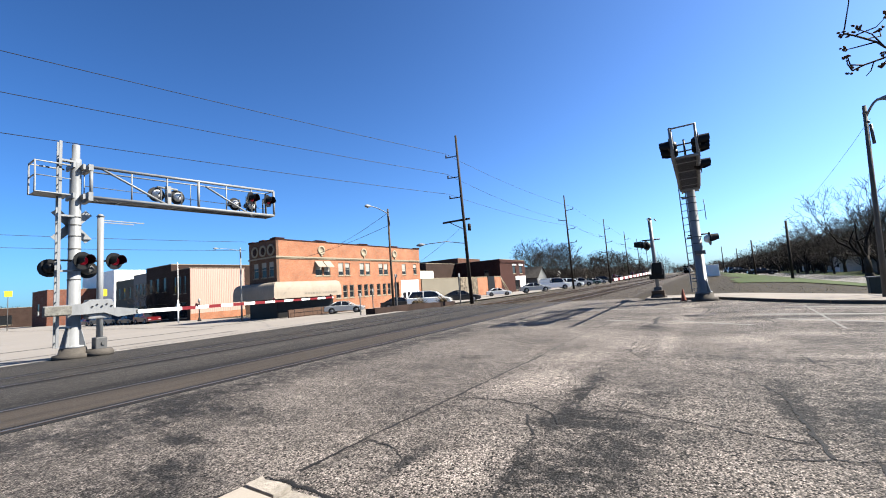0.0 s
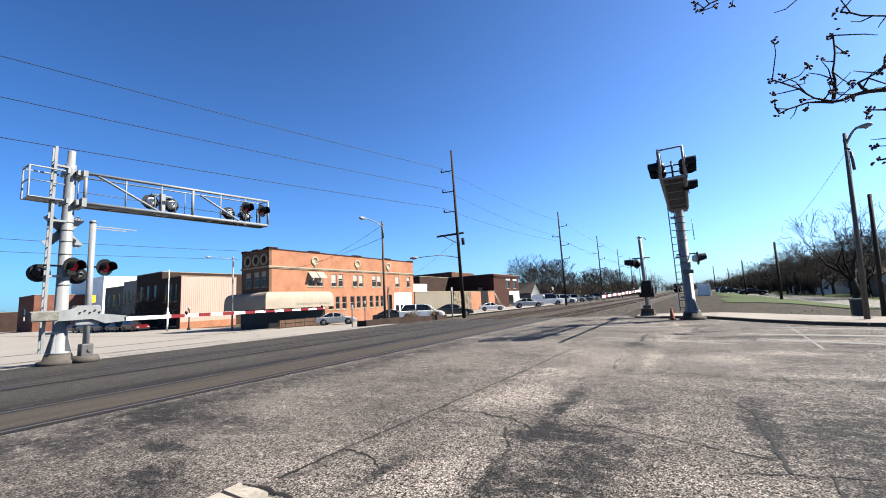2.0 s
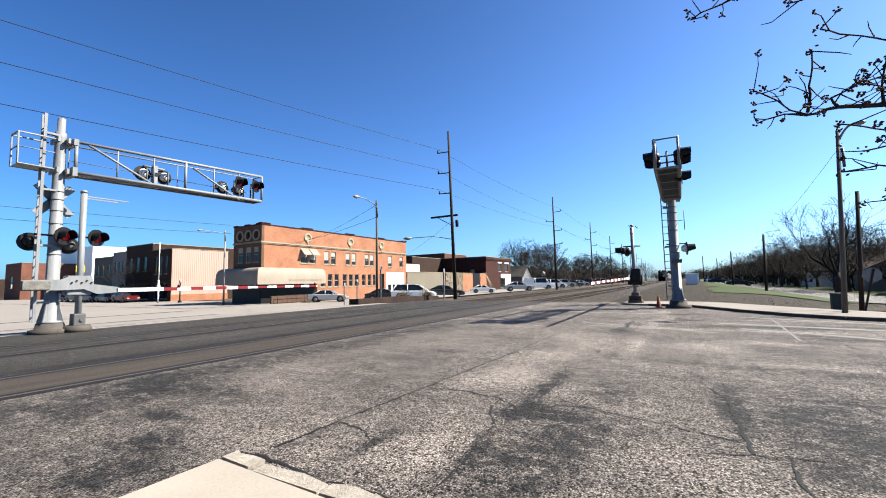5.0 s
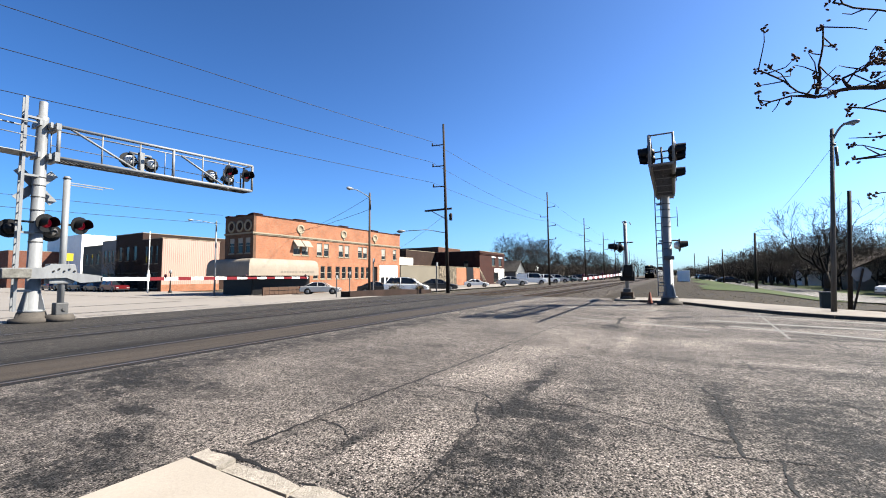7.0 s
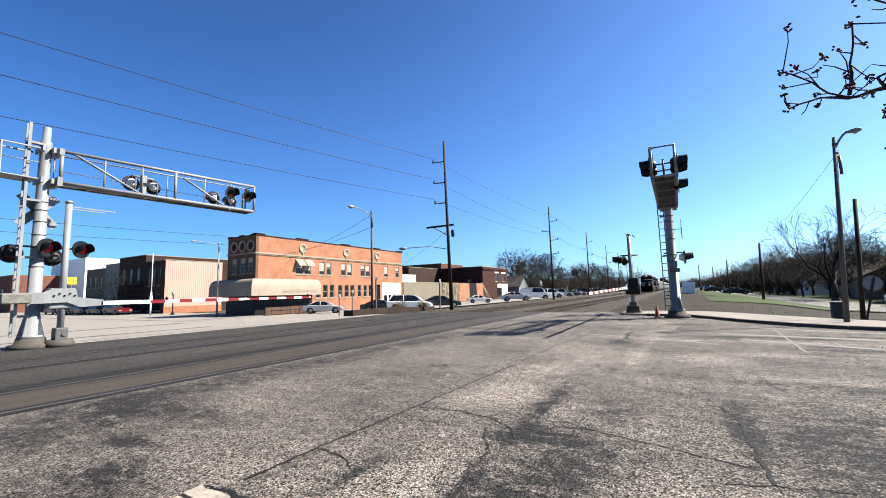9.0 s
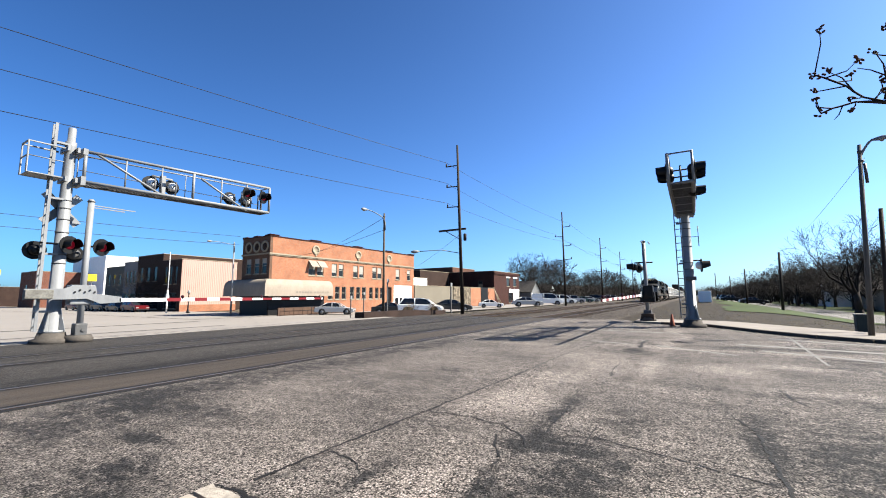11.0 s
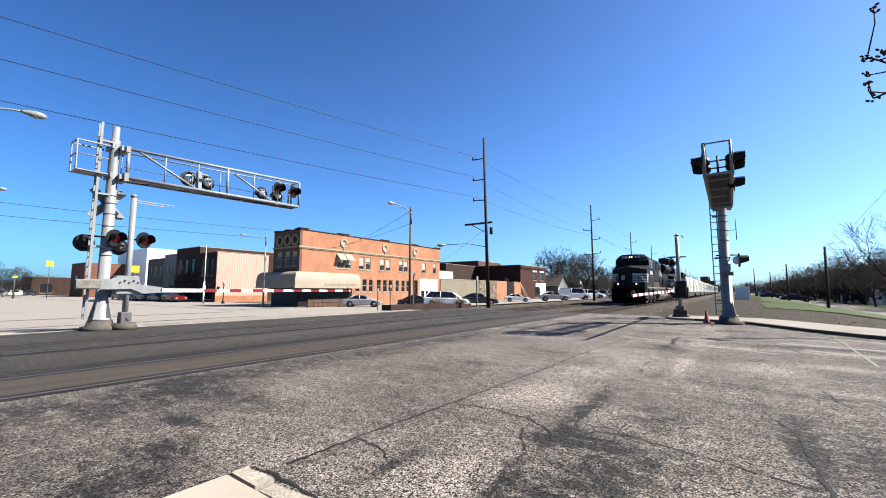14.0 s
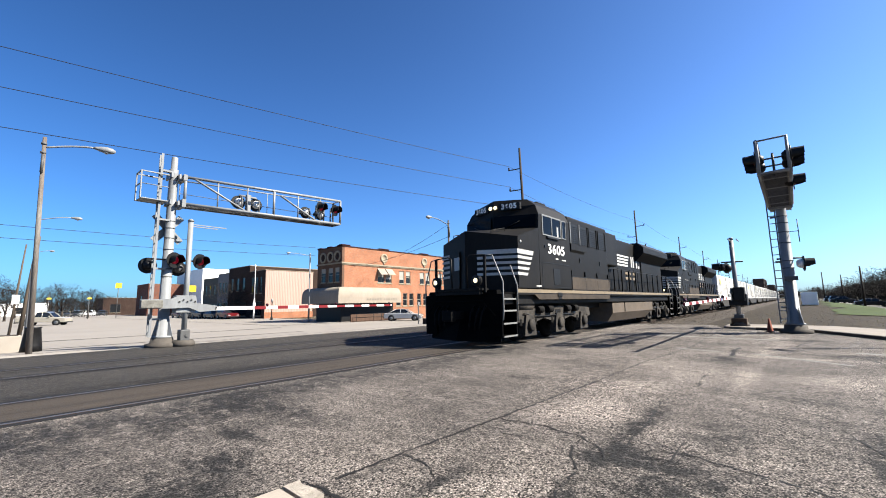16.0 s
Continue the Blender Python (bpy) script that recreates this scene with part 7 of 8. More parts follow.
def locomotive(label, numbered=True):
    """A wide-cab diesel, its pilot at local y = 0.7, its hood running along +y."""
    t = thing("locomotive", label, "locomotive", group="locomotives")
    W = 1.5
    part("frame", made(lambda b: (box(b, -W + 0.12, W - 0.12, 0.95, 21.9, 1.2, 1.5), box(b, -W, W, 1.55, 21.6, 1.48, 1.69), box(b, -0.85, 0.85, 1.6, 21.2, 0.95, 1.22))), LOCO_BLACK, t, "black underframe")
    for s in (-1, 1):
        part("sill_stripe", made(lambda b: box(b, s * W - 0.006, s * W + 0.006, 1.57, 21.4, 1.54, 1.65)), SILL_TAN, t, "tan sill stripe")
        part("side_skirt", made(lambda b: prism(b, [(2.6, 1.5), (2.9, 1.33), (9.55, 1.33), (9.55, 1.5)], s * W - 0.03, s * W + 0.002, "x")), LOCO_SILL, t, "dusty side skirt")
        part("skirt_fitting", made(lambda b: (box(b, s * W - 0.01, s * W + 0.03, 4.25, 4.6, 1.42, 1.56, bev=0.01), box(b, s * W - 0.01, s * W + 0.02, 4.32, 4.55, 1.33, 1.4))), BLACK, t)
    # pilot, plow and coupler
    bm = bmesh.new()
    prism(bm, [(0.95, 0.62), (0.72, 0.62), (0.72, 1.62), (0.95, 1.62)], -1.3, 1.3, "x")
    part("pilot", bm, SHADE_BLACK, t, "black pilot plate")
    bm = bmesh.new()
    lo = [bm.verts.new(p) for p in ((-1.32, 0.82, 0.14), (0, 0.42, 0.14), (1.32, 0.82, 0.14))]
    hi = [bm.verts.new(p) for p in ((-1.3, 0.9, 0.74), (0, 0.66, 0.74), (1.3, 0.9, 0.74))]
    for i in range(2):
        bm.faces.new((lo[i], lo[i + 1], hi[i + 1], hi[i]))
    part("snow_plow", bm, SHADE_BLACK, t, "black v-shaped plow").modifiers.new("plate", "SOLIDIFY").thickness = 0.03
    part("coupler", made(lambda b: (box(b, -0.12, 0.12, 0.2, 0.75, 0.78, 1.0, bev=0.03), box(b, -0.2, 0.18, 0.02, 0.24, 0.72, 1.04, bev=0.05))), UNDER, t, "knuckle coupler")
    for x in (-0.9, -0.72, -0.5, 0.5, 0.72, 0.9):
        part("air_hose", made(lambda b: pipe(b, [(x, 0.72, 1.15), (x, 0.52, 0.95), (x * 0.95, 0.46, 0.62), (x * 0.9, 0.5, 0.48)], 0.03, n=6)), UNDER, t)
    part("cut_lever", made(lambda b: pipe(b, [(-1.3, 0.6, 0.9), (-0.9, 0.55, 1.3), (0.9, 0.55, 1.3), (1.3, 0.6, 0.9)], 0.016, n=6)), SHADE_BLACK, t, "thin black uncoupling lever")
    part("anticlimber", made(lambda b: (box(b, -0.85, 0.85, 0.5, 0.98, 1.5, 1.56), box(b, -0.85, 0.85, 0.5, 0.98, 1.62, 1.68), box(b, -0.8, 0.8, 0.56, 0.95, 1.56, 1.62))), LOCO_BLACK, t, "ribbed anticlimber shelf")
    part("front_walkway", made(lambda b: prism(b, [(-1.45, 1.6), (-1.3, 0.95), (1.3, 0.95), (1.45, 1.6)], 1.5, 1.56, "z")), SHADE_BLACK, t)
    # wedge nose with a ridge, its roof falling to the corners
    bm = bmesh.new()
    low = [bm.verts.new(p) for p in ((-1.5, 3.0, 1.56), (-1.5, 1.65, 1.56), (0, 0.95, 1.56), (1.5, 1.65, 1.56), (1.5, 3.0, 1.56))]
    top = [bm.verts.new(p) for p in ((-1.5, 3.05, 3.7), (-1.5, 1.68, 3.29), (0, 0.98, 3.52), (1.5, 1.68, 3.27), (1.5, 3.05, 3.7))]
    ridge = bm.verts.new((0, 2.75, 3.76))
    for i in range(4):
        bm.faces.new((low[i], low[i + 1], top[i + 1], top[i]))
    bm.faces.new((top[1], top[2], ridge, top[0]))
    bm.faces.new((top[2], top[3], top[4], ridge))
    bm.faces.new(low)
    bmesh.ops.recalc_face_normals(bm, faces=bm.faces)
    nose = part("nose", bm, LOCO_BLACK, t, "black wedge nose")
    for s in (-1, 1):
        nx, ny = s * 0.423, -0.906
        for i in range(5):
            z0 = 2.76 - 0.17 * i if i else 2.74
            z1 = z0 + (0.14 if i == 0 else 0.085)
            ya = 2.64 - 0.1 * i
            bm = bmesh.new()
            prism(bm, [(1.62, z0), (ya - 0.06, z0 - 0.01), (ya, z1 - 0.01), (1.62, z1)], s * 1.5 - 0.004, s * 1.5 + 0.007, "x")
            part("side_stripe", bm, LOCO_WHITE, nose, "white slanted stripe end")
            bm = bmesh.new()
            ends = ((0.35, 0.95 + 0.35 * 0.467), (1.49, 0.95 + 1.49 * 0.467))
            quad = [bm.verts.new((s * x + nx * 0.016, y + ny * 0.016 + 0.012, z)) for x, y, z in ((ends[0][0], ends[0][1], z0), (ends[1][0], ends[1][1], z0), (ends[1][0], ends[1][1], z1), (ends[0][0], ends[0][1], z1))]
            bm.faces.new(quad)
            part("nose_stripe", bm, LOCO_WHITE, nose, "white stripe across the nose").modifiers.new("coat", "SOLIDIFY").thickness = 0.006
        part("grab_iron", made(lambda b: pipe(b, [(s * 0.75, 1.35, 3.36), (s * 0.75, 1.35, 3.5), (s * 0.9, 1.9, 3.62), (s * 0.9, 1.9, 3.46)], 0.014, n=6)), LOCO_BLACK, nose)
        part("marker_light", made(lambda b: lathe(b, [(0.045, 0), (0.04, 0.02), (0.01, 0.025)], (s * 1.5, 1.83, 3.12), (s, 0, 0), 12)), LOCO_WHITE, nose, "small round white lamp")
    part("nose_door", made(lambda b: prism(b, [(-0.95, 1.375), (-0.3, 1.07), (-0.31, 1.05), (-0.96, 1.355)], 1.72, 2.9, "z")), LOCO_BLACK, nose, "black nose door")
    part("logo_block", made(lambda b: prism(b, [(-0.62, 1.205), (-0.3, 1.055), (-0.307, 1.04), (-0.627, 1.19)], 2.3, 2.72, "z")), LOCO_WHITE, nose, "plain pale block on the nose door")
    # cab with a bent, raked windscreen
    bm = bmesh.new()
    rings = [((2.75, 3.05), 1.5, 1.56), ((2.6, 3.05), 1.5, 3.68), ((2.62, 3.1), 1.5, 4.2), ((2.66, 3.2), 1.35, 4.54), ((2.72, 3.3), 0.98, 4.82)]
    loops = []
    for (yc, ys), x, z in rings:
        loops.append([bm.verts.new(p) for p in ((-x, 5.5, z), (-x, ys, z), (0, yc, z), (x, ys, z), (x, 5.5, z))])
    for lo, hi in zip(loops, loops[1:]):
        for i in range(5):
            bm.faces.new((lo[i], lo[(i + 1) % 5], hi[(i + 1) % 5], hi[i]))
    bm.faces.new(loops[-1])
    bm.faces.new(loops[0][::-1])
    bmesh.ops.recalc_face_normals(bm, faces=bm.faces)
    cab = part("cab", bm, LOCO_BLACK, t, "black wide cab with an angled roof")
    for s in (-1, 1):
        bm = bmesh.new()
        vs = [bm.verts.new(p) for p in ((s * 0.05, 2.6, 3.8), (s * 1.42, 3.015, 3.75), (s * 1.42, 3.065, 4.18), (s * 0.05, 2.615, 4.22))]
        bm.faces.new(vs)
        bmesh.ops.translate(bm, verts=bm.verts, vec=(s * 0.012, -0.025, 0))
        part("windscreen", bm, LOCO_GLASS, cab, "dark windscreen").modifiers.new("pane", "SOLIDIFY").thickness = 0.01
        part("wiper", made(lambda b: tube(b, (s * 0.5, 2.68, 3.8), (s * 0.95, 2.8, 3.98), 0.012, n=5)), BLACK, cab)
        fx0, fx1 = s * 1.5 - 0.02, s * 1.5 + 0.018
        win = part("side_window", made(lambda b: (box(b, fx0, fx1, 3.32, 3.37, 3.5, 4.22), box(b, fx0, fx1, 4.73, 4.78, 3.5, 4.22), box(b, fx0, fx1, 3.37, 4.73, 4.17, 4.22), box(b, fx0, fx1, 3.37, 4.73, 3.5, 3.54), box(b, fx0, fx1, 4.02, 4.06, 3.54, 4.17), box(b, fx0, fx1, 4.86, 4.89, 3.52, 4.2), box(b, fx0, fx1, 5.16, 5.19, 3.52, 4.2), box(b, fx0, fx1, 4.89, 5.16, 4.17, 4.2), box(b, fx0, fx1, 4.89, 5.16, 3.52, 3.55))), HANDRAIL, cab, "grey window frames")
        part("pane", made(lambda b: box(b, s * 1.5 - 0.01, s * 1.5 + 0.006, 3.37, 4.73, 3.54, 4.17)), LOCO_GLASS, win)
        part("pane", made(lambda b: box(b, s * 1.5 - 0.01, s * 1.5 + 0.006, 4.89, 5.16, 3.55, 4.17)), LOCO_GLASS, win)
        part("blind", made(lambda b: box(b, s * 1.5 + 0.006, s * 1.5 + 0.01, 4.44, 4.56, 3.56, 3.9)), LOCO_WHITE, win, "pale sun blind")
        part("armrest", made(lambda b: box(b, min(s * 1.5, s * 1.56), max(s * 1.5, s * 1.56), 3.6, 4.5, 3.42, 3.48)), BLACK, cab)
        part("vent_grille", made(lambda b: box(b, s * 1.5 - 0.01, s * 1.5 + 0.012, 4.02, 4.53, 1.84, 2.38)), BLACK, cab, "dark square vent")
        part("panel_seam", made(lambda b: box(b, s * 1.5 - 0.005, s * 1.5 + 0.008, 3.2, 5.4, 2.55, 2.575)), BLACK, cab)
        part("panel_seam", made(lambda b: box(b, s * 1.5 - 0.005, s * 1.5 + 0.008, 3.2, 3.22, 1.7, 2.55)), BLACK, cab)
        part("panel_seam", made(lambda b: box(b, s * 1.5 - 0.005, s * 1.5 + 0.008, 4.0, 5.3, 1.735, 1.75)), BLACK, cab)
        part("small_latch", made(lambda b: box(b, s * 1.5 - 0.005, s * 1.5 + 0.03, 3.42, 3.5, 3.08, 3.16)), BLACK, cab)
        for ya, yb, zz in ((4.25, 4.45, 2.72), (4.75, 5.1, 2.7), (2.75, 3.1, 1.74)):
            part("small_lettering", made(lambda b: box(b, s * 1.5 - 0.005, s * 1.5 + 0.006, ya, yb, zz, zz + 0.045)), LOCO_WHITE, cab, "unreadable white lettering bar")
        if numbered:
            lettering("3605", 0.47, "road_number", WHITE, cab, pose(s * 1.503, 4.34, 2.9, 90, 0, 90 * s) @ Matrix.Diagonal((1.28, 1, 1, 1)), "white road number")
    for s in (-1, 1):
        nb = part("number_board", made(lambda b: prism(b, [(s * 0.22, 2.66), (s * 0.95, 2.86), (s * 0.95, 2.96), (s * 0.22, 2.78)], 4.42, 4.66, "z")), BLACK, cab, "black number board")
        if numbered:
            lettering("3605", 0.25, "board_number", WHITE, nb, pose(s * 0.585, 2.748, 4.46, 90, 0, s * 15.3), "pale board number")
        part("headlamp", made(lambda b: lathe(b, [(0.07, 0), (0.06, 0.03), (0.02, 0.04)], (s * 0.1, 2.64, 4.54), (0, -1, 0), 16)), BEAM, cab, "lit round headlamp")
        ditch = part("ditch_light", made(lambda b: (lathe(b, [(0.15, 0.0), (0.16, 0.12), (0.12, 0.14)], (s * 0.78, 0.56, 1.9), (0, -1, 0), 16), box(b, s * 0.78 - 0.03, s * 0.78 + 0.03, 0.5, 0.62, 1.66, 1.85))), BLACK, t, "black ditch light")
        part("lamp", made(lambda b: lathe(b, [(0.08, 0.1), (0.07, 0.15), (0.02, 0.16)], (s * 0.78, 0.56, 1.9), (0, -1, 0), 14)), BEAM, ditch, "lit ditch lamp")
    # steps and handrails
    for s in (-1, 1):
        for yy, e in ((1.15, 1), (21.35, -1)):
            st = part("step_well", made(lambda b: (box(b, min(s * 1.0, s * 1.46), max(s * 1.0, s * 1.46), yy - e * 0.42 - 0.02, yy - e * 0.42 + 0.02, 0.28, 1.5), box(b, min(s * 1.0, s * 1.46), max(s * 1.0, s * 1.46), yy + e * 0.36 - 0.02, yy + e * 0.36 + 0.02, 0.28, 1.5), box(b, s * 1.0 - 0.02, s * 1.0 + 0.02, yy - 0.36, yy + 0.36, 0.28, 1.5))), SHADE_BLACK, t, "black step well")
            for z in (0.28, 0.64, 1.0, 1.34):
                tread = part("step", made(lambda b: box(b, min(s * 1.0, s * 1.47), max(s * 1.0, s * 1.47), yy - 0.38, yy + 0.34, z, z + 0.025)), SHADE_BLACK, st)
                part("step_edge", made(lambda b: box(b, s * 1.475 - 0.008, s * 1.475 + 0.008, yy - 0.38, yy + 0.34, z - 0.01, z + 0.035)), HANDRAIL, st, "worn bright step edge")
            part("grab_rail", made(lambda b: pipe(b, [(s * 1.48, yy - e * 0.42, 0.75), (s * 1.5, yy - e * 0.4, 1.0), (s * 1.5, yy - e * 0.4, 1.85), (s * 1.2, yy - e * 0.45, 2.62), (s * 0.95, yy - e * 0.48, 2.66)], 0.02, n=6)), HANDRAIL, t, "grey step handrail")
            part("grab_rail", made(lambda b: pipe(b, [(s * 1.5, yy + e * 0.37, 0.7), (s * 1.51, yy + e * 0.37, 1.75), (s * 1.4, yy + e * 0.2, 2.35)], 0.02, n=6)), HANDRAIL, t, "grey step handrail")
        part("front_rail", made(lambda b: pipe(b, [(s * 0.3, 0.66, 1.68), (s * 0.3, 0.64, 2.62), (s * 0.42, 0.64, 2.68), (s * 0.95, 0.67, 2.66)], 0.022, n=6)), LOCO_BLACK, t, "black front handrail")
        part("front_stanchion", made(lambda b: box(b, s * 0.95 - 0.035, s * 0.95 + 0.035, 0.63, 0.69, 1.56, 2.66)), LOCO_BLACK, t)
        rail = part("walkway_rail", made(lambda b: pipe(b, [(s * 1.4, 9.7, 2.68), (s * 1.44, 10.0, 2.72), (s * 1.44, 20.9, 2.72)], 0.022, n=6)), LOCO_BLACK, t, "black walkway handrail")
        for i in range(10):
            part("stanchion", made(lambda b: box(b, s * 1.44 - 0.03, s * 1.44 + 0.03, 10.5 + i * 1.13 - 0.04, 10.5 + i * 1.13 + 0.04, 1.69, 2.74)), LOCO_BLACK, rail)
    # hoods behind the cab
    part("equipment_cab", made(lambda b: box(b, -1.46, 1.46, 5.5, 9.7, 1.69, 4.5, bev=0.08)), LOCO_BLACK, t, "full-width equipment housing")
    part("blower_hood", made(lambda b: box(b, -1.3, 1.3, 9.7, 11.6, 2.9, 4.46, bev=0.06)), LOCO_BLACK, t)
    for s in (-1, 1):
        for i, (ya, yb) in enumerate(((5.68, 6.5), (6.6, 7.35), (7.55, 8.35), (8.6, 9.4))):
            op = part("blower_opening", made(lambda b: box(b, s * 1.46 - 0.03, s * 1.46 + 0.012, ya, yb, 3.5, 4.22)), BLACK, t, "dark framed opening")
            for k in range(8):
                part("slat", made(lambda b: box(b, s * 1.47, s * 1.485, ya + 0.03, yb - 0.03, 3.55 + 0.08 * k, 3.565 + 0.08 * k)), LOCO_BLACK, op)
            part("opening_frame", made(lambda b: (box(b, s * 1.46, s * 1.5, ya - 0.05, ya, 3.45, 4.27), box(b, s * 1.46, s * 1.5, yb, yb + 0.05, 3.45, 4.27))), HANDRAIL if i < 1 else LOCO_BLACK, op)
        part("opening_shelf", made(lambda b: prism(b, [(s * 1.46, 3.44), (s * 1.52, 3.42), (s * 1.52, 3.2), (s * 1.46, 3.1)], 5.6, 6.9, "y")), LOCO_BLACK, t)
        part("lower_panel", made(lambda b: box(b, min(s * 1.46, s * 1.505), max(s * 1.46, s * 1.505), 5.55, 9.6, 1.69, 2.16)), LOCO_SILL, t, "dusty lower panel")
        for i in range(4):
            part("panel_seam", made(lambda b: box(b, s * 1.46 - 0.002, s * 1.509, 5.56 + i * 1.3, 5.58 + i * 1.3, 1.7, 2.4)), BLACK, t)
        part("panel_seam", made(lambda b: box(b, s * 1.46 - 0.002, s * 1.509, 5.6, 9.6, 2.16, 2.185)), BLACK, t)
        for ya in (6.45, 8.6):
            part("latch", made(lambda b: box(b, s * 1.46, s * 1.49, ya, ya + 0.06, 2.75, 2.92)), BLACK, t)
        for k in range(4):
            part("hood_stripe", made(lambda b: prism(b, [(12.0 + 0.05 * k, 3.05 + 0.16 * k), (14.4 - 0.08 * (3 - k), 3.05 + 0.16 * k), (14.4 - 0.08 * (3 - k), 3.145 + 0.16 * k), (12.0 + 0.05 * k, 3.145 + 0.16 * k)], s * 1.0 - 0.012, s * 1.0 + 0.012, "x")), LOCO_WHITE, t, "white hood stripe")
        for ya, yb, za, zb in ((14.75, 14.95, 3.05, 3.65), (15.1, 15.3, 3.05, 3.65), (15.7, 15.9, 3.05, 3.7), (16.05, 16.35, 3.05, 3.2), (16.05, 16.35, 3.5, 3.66)):
            part("emblem_bar", made(lambda b: box(b, s * 1.0 - 0.012, s * 1.0 + 0.012, ya, yb, za, zb)), LOCO_WHITE, t, "plain white emblem bar")
        for ya in (13.6, 14.2, 14.9):
            for zz in (2.35, 2.62):
                part("hood_label", made(lambda b: box(b, s * 1.02 - 0.004, s * 1.02 + 0.008, ya, ya + 0.38, zz, zz + 0.13)), SILL_TAN, t, "small pale placard")
    part("engine_hood", made(lambda b: box(b, -1.0, 1.0, 9.7, 16.6, 1.69, 4.42, bev=0.08)), LOCO_BLACK, t, "long black engine hood")
    for s in (-1, 1):
        for i in range(9):
            part("hood_door", made(lambda b: box(b, s * 1.0 - 0.02, s * 1.0 + 0.02, 10.4 + i * 0.68, 11.0 + i * 0.68, 1.78, 2.9, bev=0.008)), LOCO_BLACK, t)
    bm = bmesh.new()
    prism(bm, [(-1.5, 3.9), (-1.5, 4.24), (-1.2, 4.5), (1.2, 4.5), (1.5, 4.24), (1.5, 3.9), (1.05, 3.45), (-1.05, 3.45)], 15.6, 21.3, "y")
    part("radiator", bm, LOCO_BLACK, t, "flared black radiator wings")
    for s in (-1, 1):
        part("radiator_panel", made(lambda b: prism(b, [(15.7, 3.92), (21.2, 3.92), (21.2, 4.21), (16.6, 4.21)], s * 1.5 - 0.01, s * 1.5 + 0.012, "x")), LOCO_BLACK, t, "black radiator shutter")
    part("rear_hood", made(lambda b: box(b, -1.05, 1.05, 16.6, 21.2, 1.69, 3.6, bev=0.05)), LOCO_BLACK, t)
    part("exhaust_stack", made(lambda b: box(b, -0.5, 0.5, 13.0, 14.0, 4.4, 4.66, bev=0.03)), LOCO_DIRT, t)
    part("horn", made(lambda b: [lathe(b, [(0.03, 0), (0.04, 0.3), (0.1, 0.45)], (dx, 6.4, 4.56), (0, -1, 0), 10) for dx in (-0.2, 0, 0.2)]), HANDRAIL, t, "air horn cluster")
    part("roof_vent", made(lambda b: (box(b, 0.3, 1.0, 4.0, 4.7, 4.78, 4.87, bev=0.02), box(b, -0.9, -0.2, 3.7, 4.6, 4.78, 4.86, bev=0.02))), LOCO_BLACK, t)
    # fuel tank
    bm = bmesh.new()
    prism(bm, [(-1.46, 1.14), (-1.46, 0.7), (-1.2, 0.3), (1.2, 0.3), (1.46, 0.7), (1.46, 1.14)], 9.9, 16.7, "y")
    part("fuel_tank", bm, TANK, t, "dusty tan fuel tank")
    for s in (-1, 1):
        part("tank_fitting", made(lambda b: box(b, s * 1.46 - 0.02, s * 1.46 + 0.025, 11.6, 11.66, 0.72, 1.16)), BLACK, t)
        part("air_pipe", made(lambda b: pipe(b, [(s * 1.3, 9.6, 1.3), (s * 1.3, 16.0, 1.3)], 0.05, n=8)), LOCO_DIRT, t)
        part("air_reservoir", made(lambda b: tube(b, (s * 1.15, 1.9, 1.15), (s * 1.15, 2.9, 1.15), 0.17, n=14)), LOCO_DIRT, t)
    bogie(t, 4.75)
    bogie(t, 18.6)
    return t


CONT = [material("white_container", (0.66, 0.65, 0.62), 0.6, vary=0.08, big=0.6, fine=6, bump=0.05, col2=(0.1965, 0.1889, 0.1738), stretch=(1, 1, 0.3)), material("brown_container", (0.0453, 0.0303, 0.0226), 0.6, vary=0.15, big=0.6, fine=6, bump=0.05)]
CAR_STEEL = material("rail_car_steel", (0.0265, 0.0246, 0.0226), 0.8, vary=0.2)


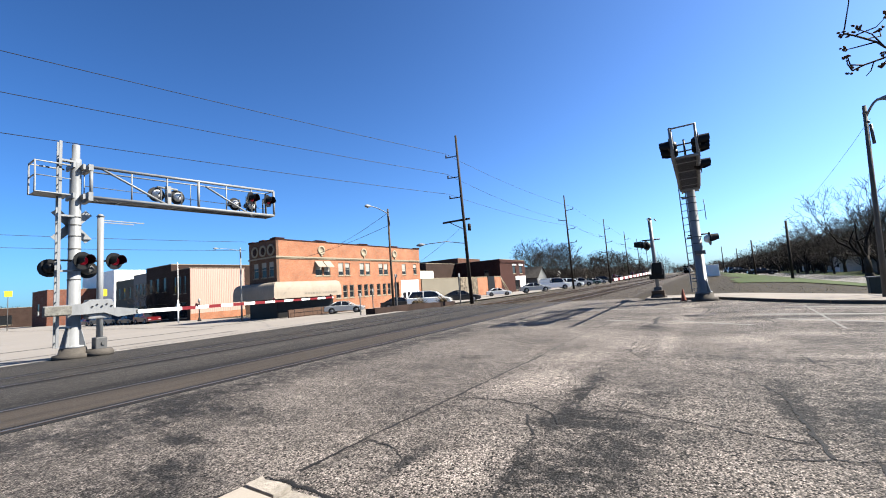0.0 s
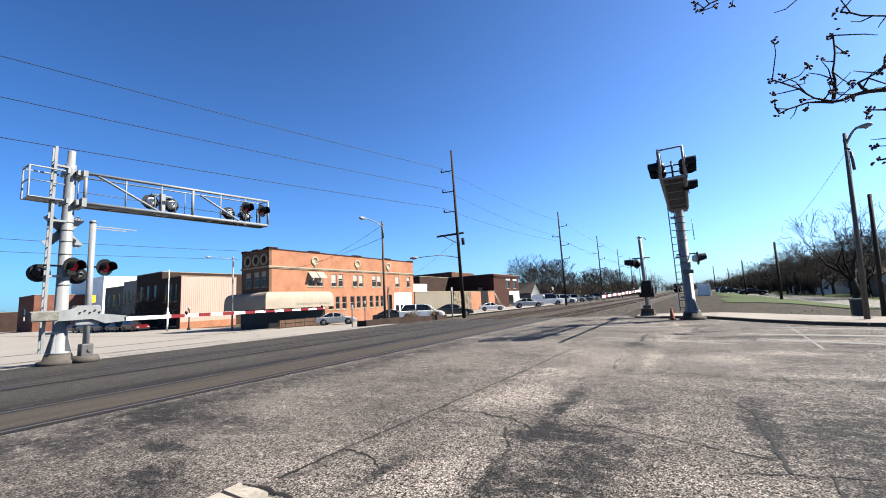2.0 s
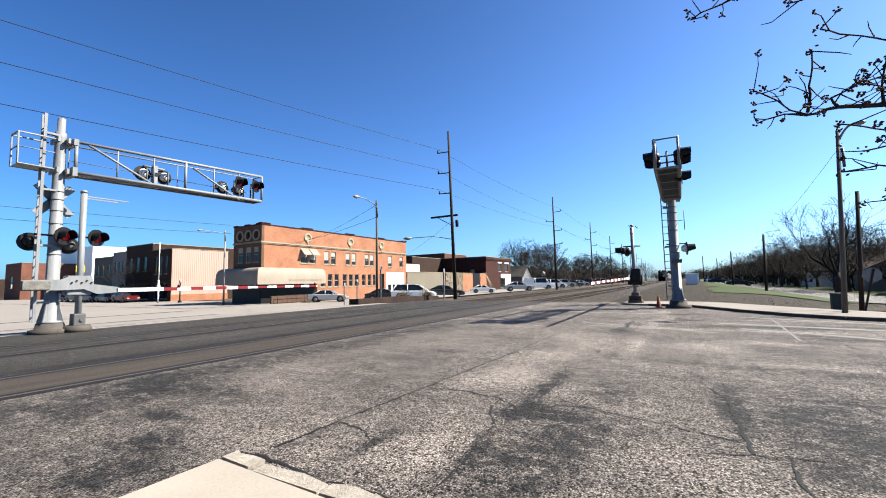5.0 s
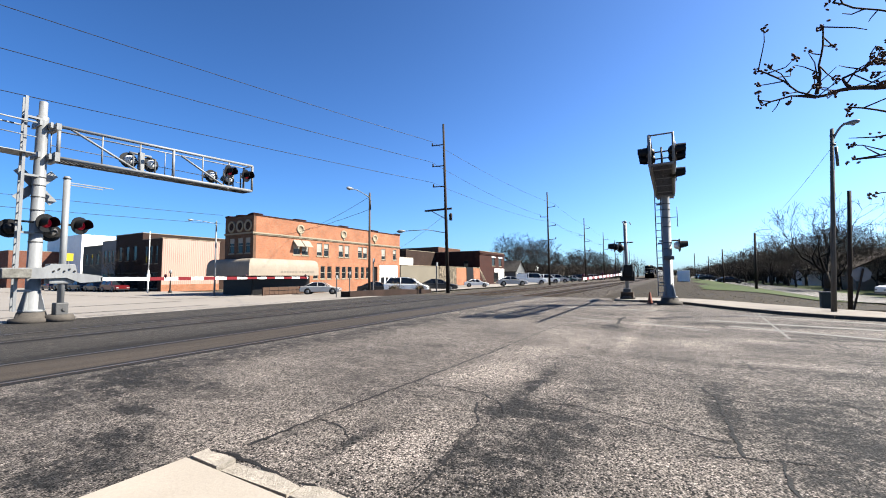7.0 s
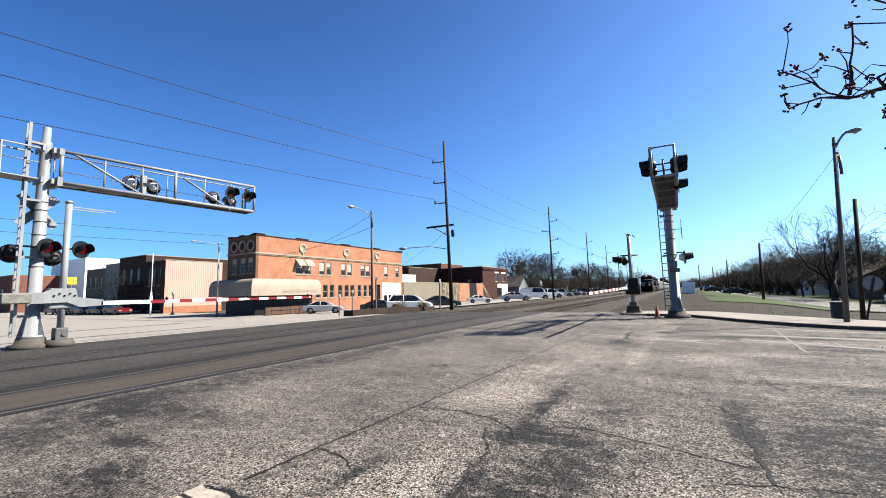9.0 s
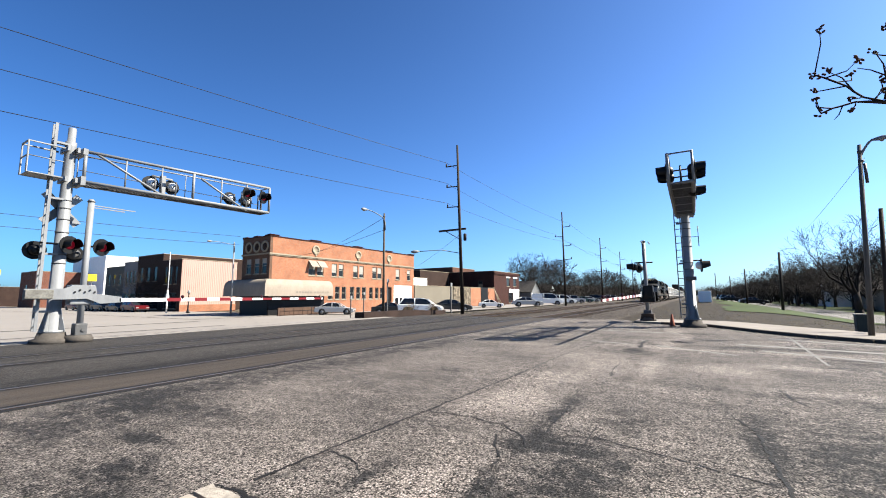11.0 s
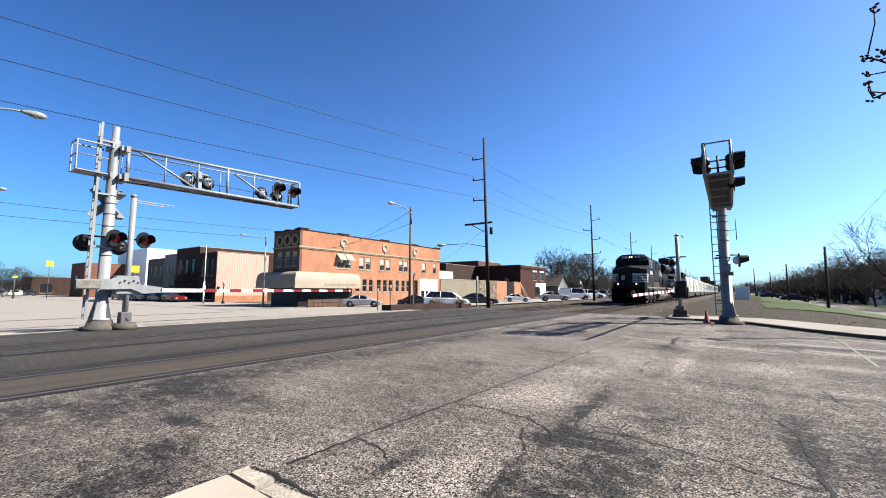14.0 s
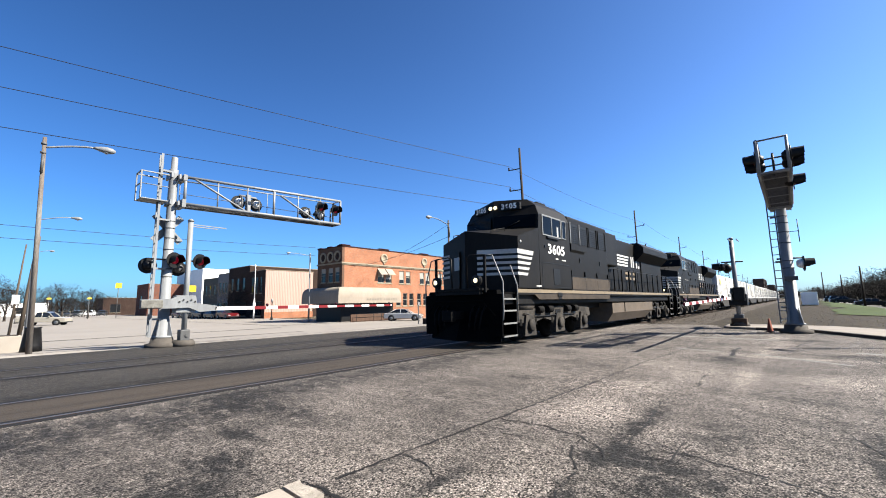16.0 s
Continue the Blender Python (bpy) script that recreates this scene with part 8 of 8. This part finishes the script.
def well_car(stack, label):
    """A container car with one or two boxes, front at local y = 0."""
    t = thing("container_car", label, "freight car", group="container cars")
    part("frame", made(lambda b: (box(b, -1.45, 1.45, 0.4, 18.2, 0.85, 1.15), box(b, -0.4, 0.4, 0.0, 18.6, 0.75, 1.05))), CAR_STEEL, t, "dark steel car frame")
    for s in (-1, 1):
        part("side_sill", made(lambda b: prism(b, [(1.5, 0.9), (3.0, 0.35), (15.6, 0.35), (17.1, 0.9), (17.1, 1.2), (1.5, 1.2)], s * 1.4 - 0.06, s * 1.4 + 0.06, "x")), CAR_STEEL, t)
    for y in (1.6, 17.0):
        tr = part("truck", made(lambda b: [box(b, s * 1.0 - 0.08, s * 1.0 + 0.08, y - 1.1, y + 1.1, 0.4, 0.75, bev=0.04) for s in (-1, 1)]), LOCO_DIRT, t)
        for dy in (-0.85, 0.85):
            for s in (-1, 1):
                part("wheel", made(lambda m: lathe(m, [(0.3, -0.06), (0.44, -0.06), (0.42, 0.05), (0.1, 0.05)], (s * GAUGE, y + dy, 0.44), (s, 0, 0), 18)), LOCO_DIRT, tr)
    z = 1.2
    for k in range(stack):
        mat = CONT[0] if k == 0 else CONT[1]
        c = part("container", made(lambda b: box(b, -1.24, 1.24, 0.9, 17.3, z, z + 2.75, bev=0.02)), mat, t, "plain white freight container" if k == 0 else "dark brown freight container")
        rib = None
        for s in (-1, 1):
            for i in range(17):
                part("rib", made(lambda b: box(b, s * 1.24 - 0.005, s * 1.24 + 0.03, 1.35 + i, 1.43 + i, z + 0.12, z + 2.62)), mat, c)
            part("logo_block", made(lambda b: box(b, s * 1.27, s * 1.285, 2.6, 3.4, z + 1.75, z + 2.25)), YEL if k == 0 else LOCO_WHITE, c, "small plain colour block")
        z += 2.78
    return t


lead = locomotive("black diesel locomotive with white nose stripes, headlights lit")
second = locomotive("black trailing diesel locomotive coupled behind another", numbered=False)
wagons = [well_car(2 if i in (5, 9) else 1, "container car carrying a white box" if i not in (5, 9) else "container car stacked with white and brown boxes") for i in range(12)]


# ---- movement ----
def motions():
    """The train rolls towards the crossing on the near track."""
    keys = [(0.0, 298.0), (3.0, 242.0), (6.5, 176.0), (8.0, 147.5), (9.0, 128.7), (11.0, 93.3), (12.5, 66.9), (13.0, 57.9), (13.5, 49.1), (14.0, 40.5), (14.5, 32.15), (15.0, 24.35), (15.5, 16.8), (16.0, 9.5)]
    offset = 0.0
    for veh, length in [(lead, 22.4), (second, 22.6)] + [(w, 18.8) for w in wagons]:
        walk(veh, [(t, pose(NEAR, y - 0.25 + offset, 0.035)) for t, y in keys])
        offset += length


motions()
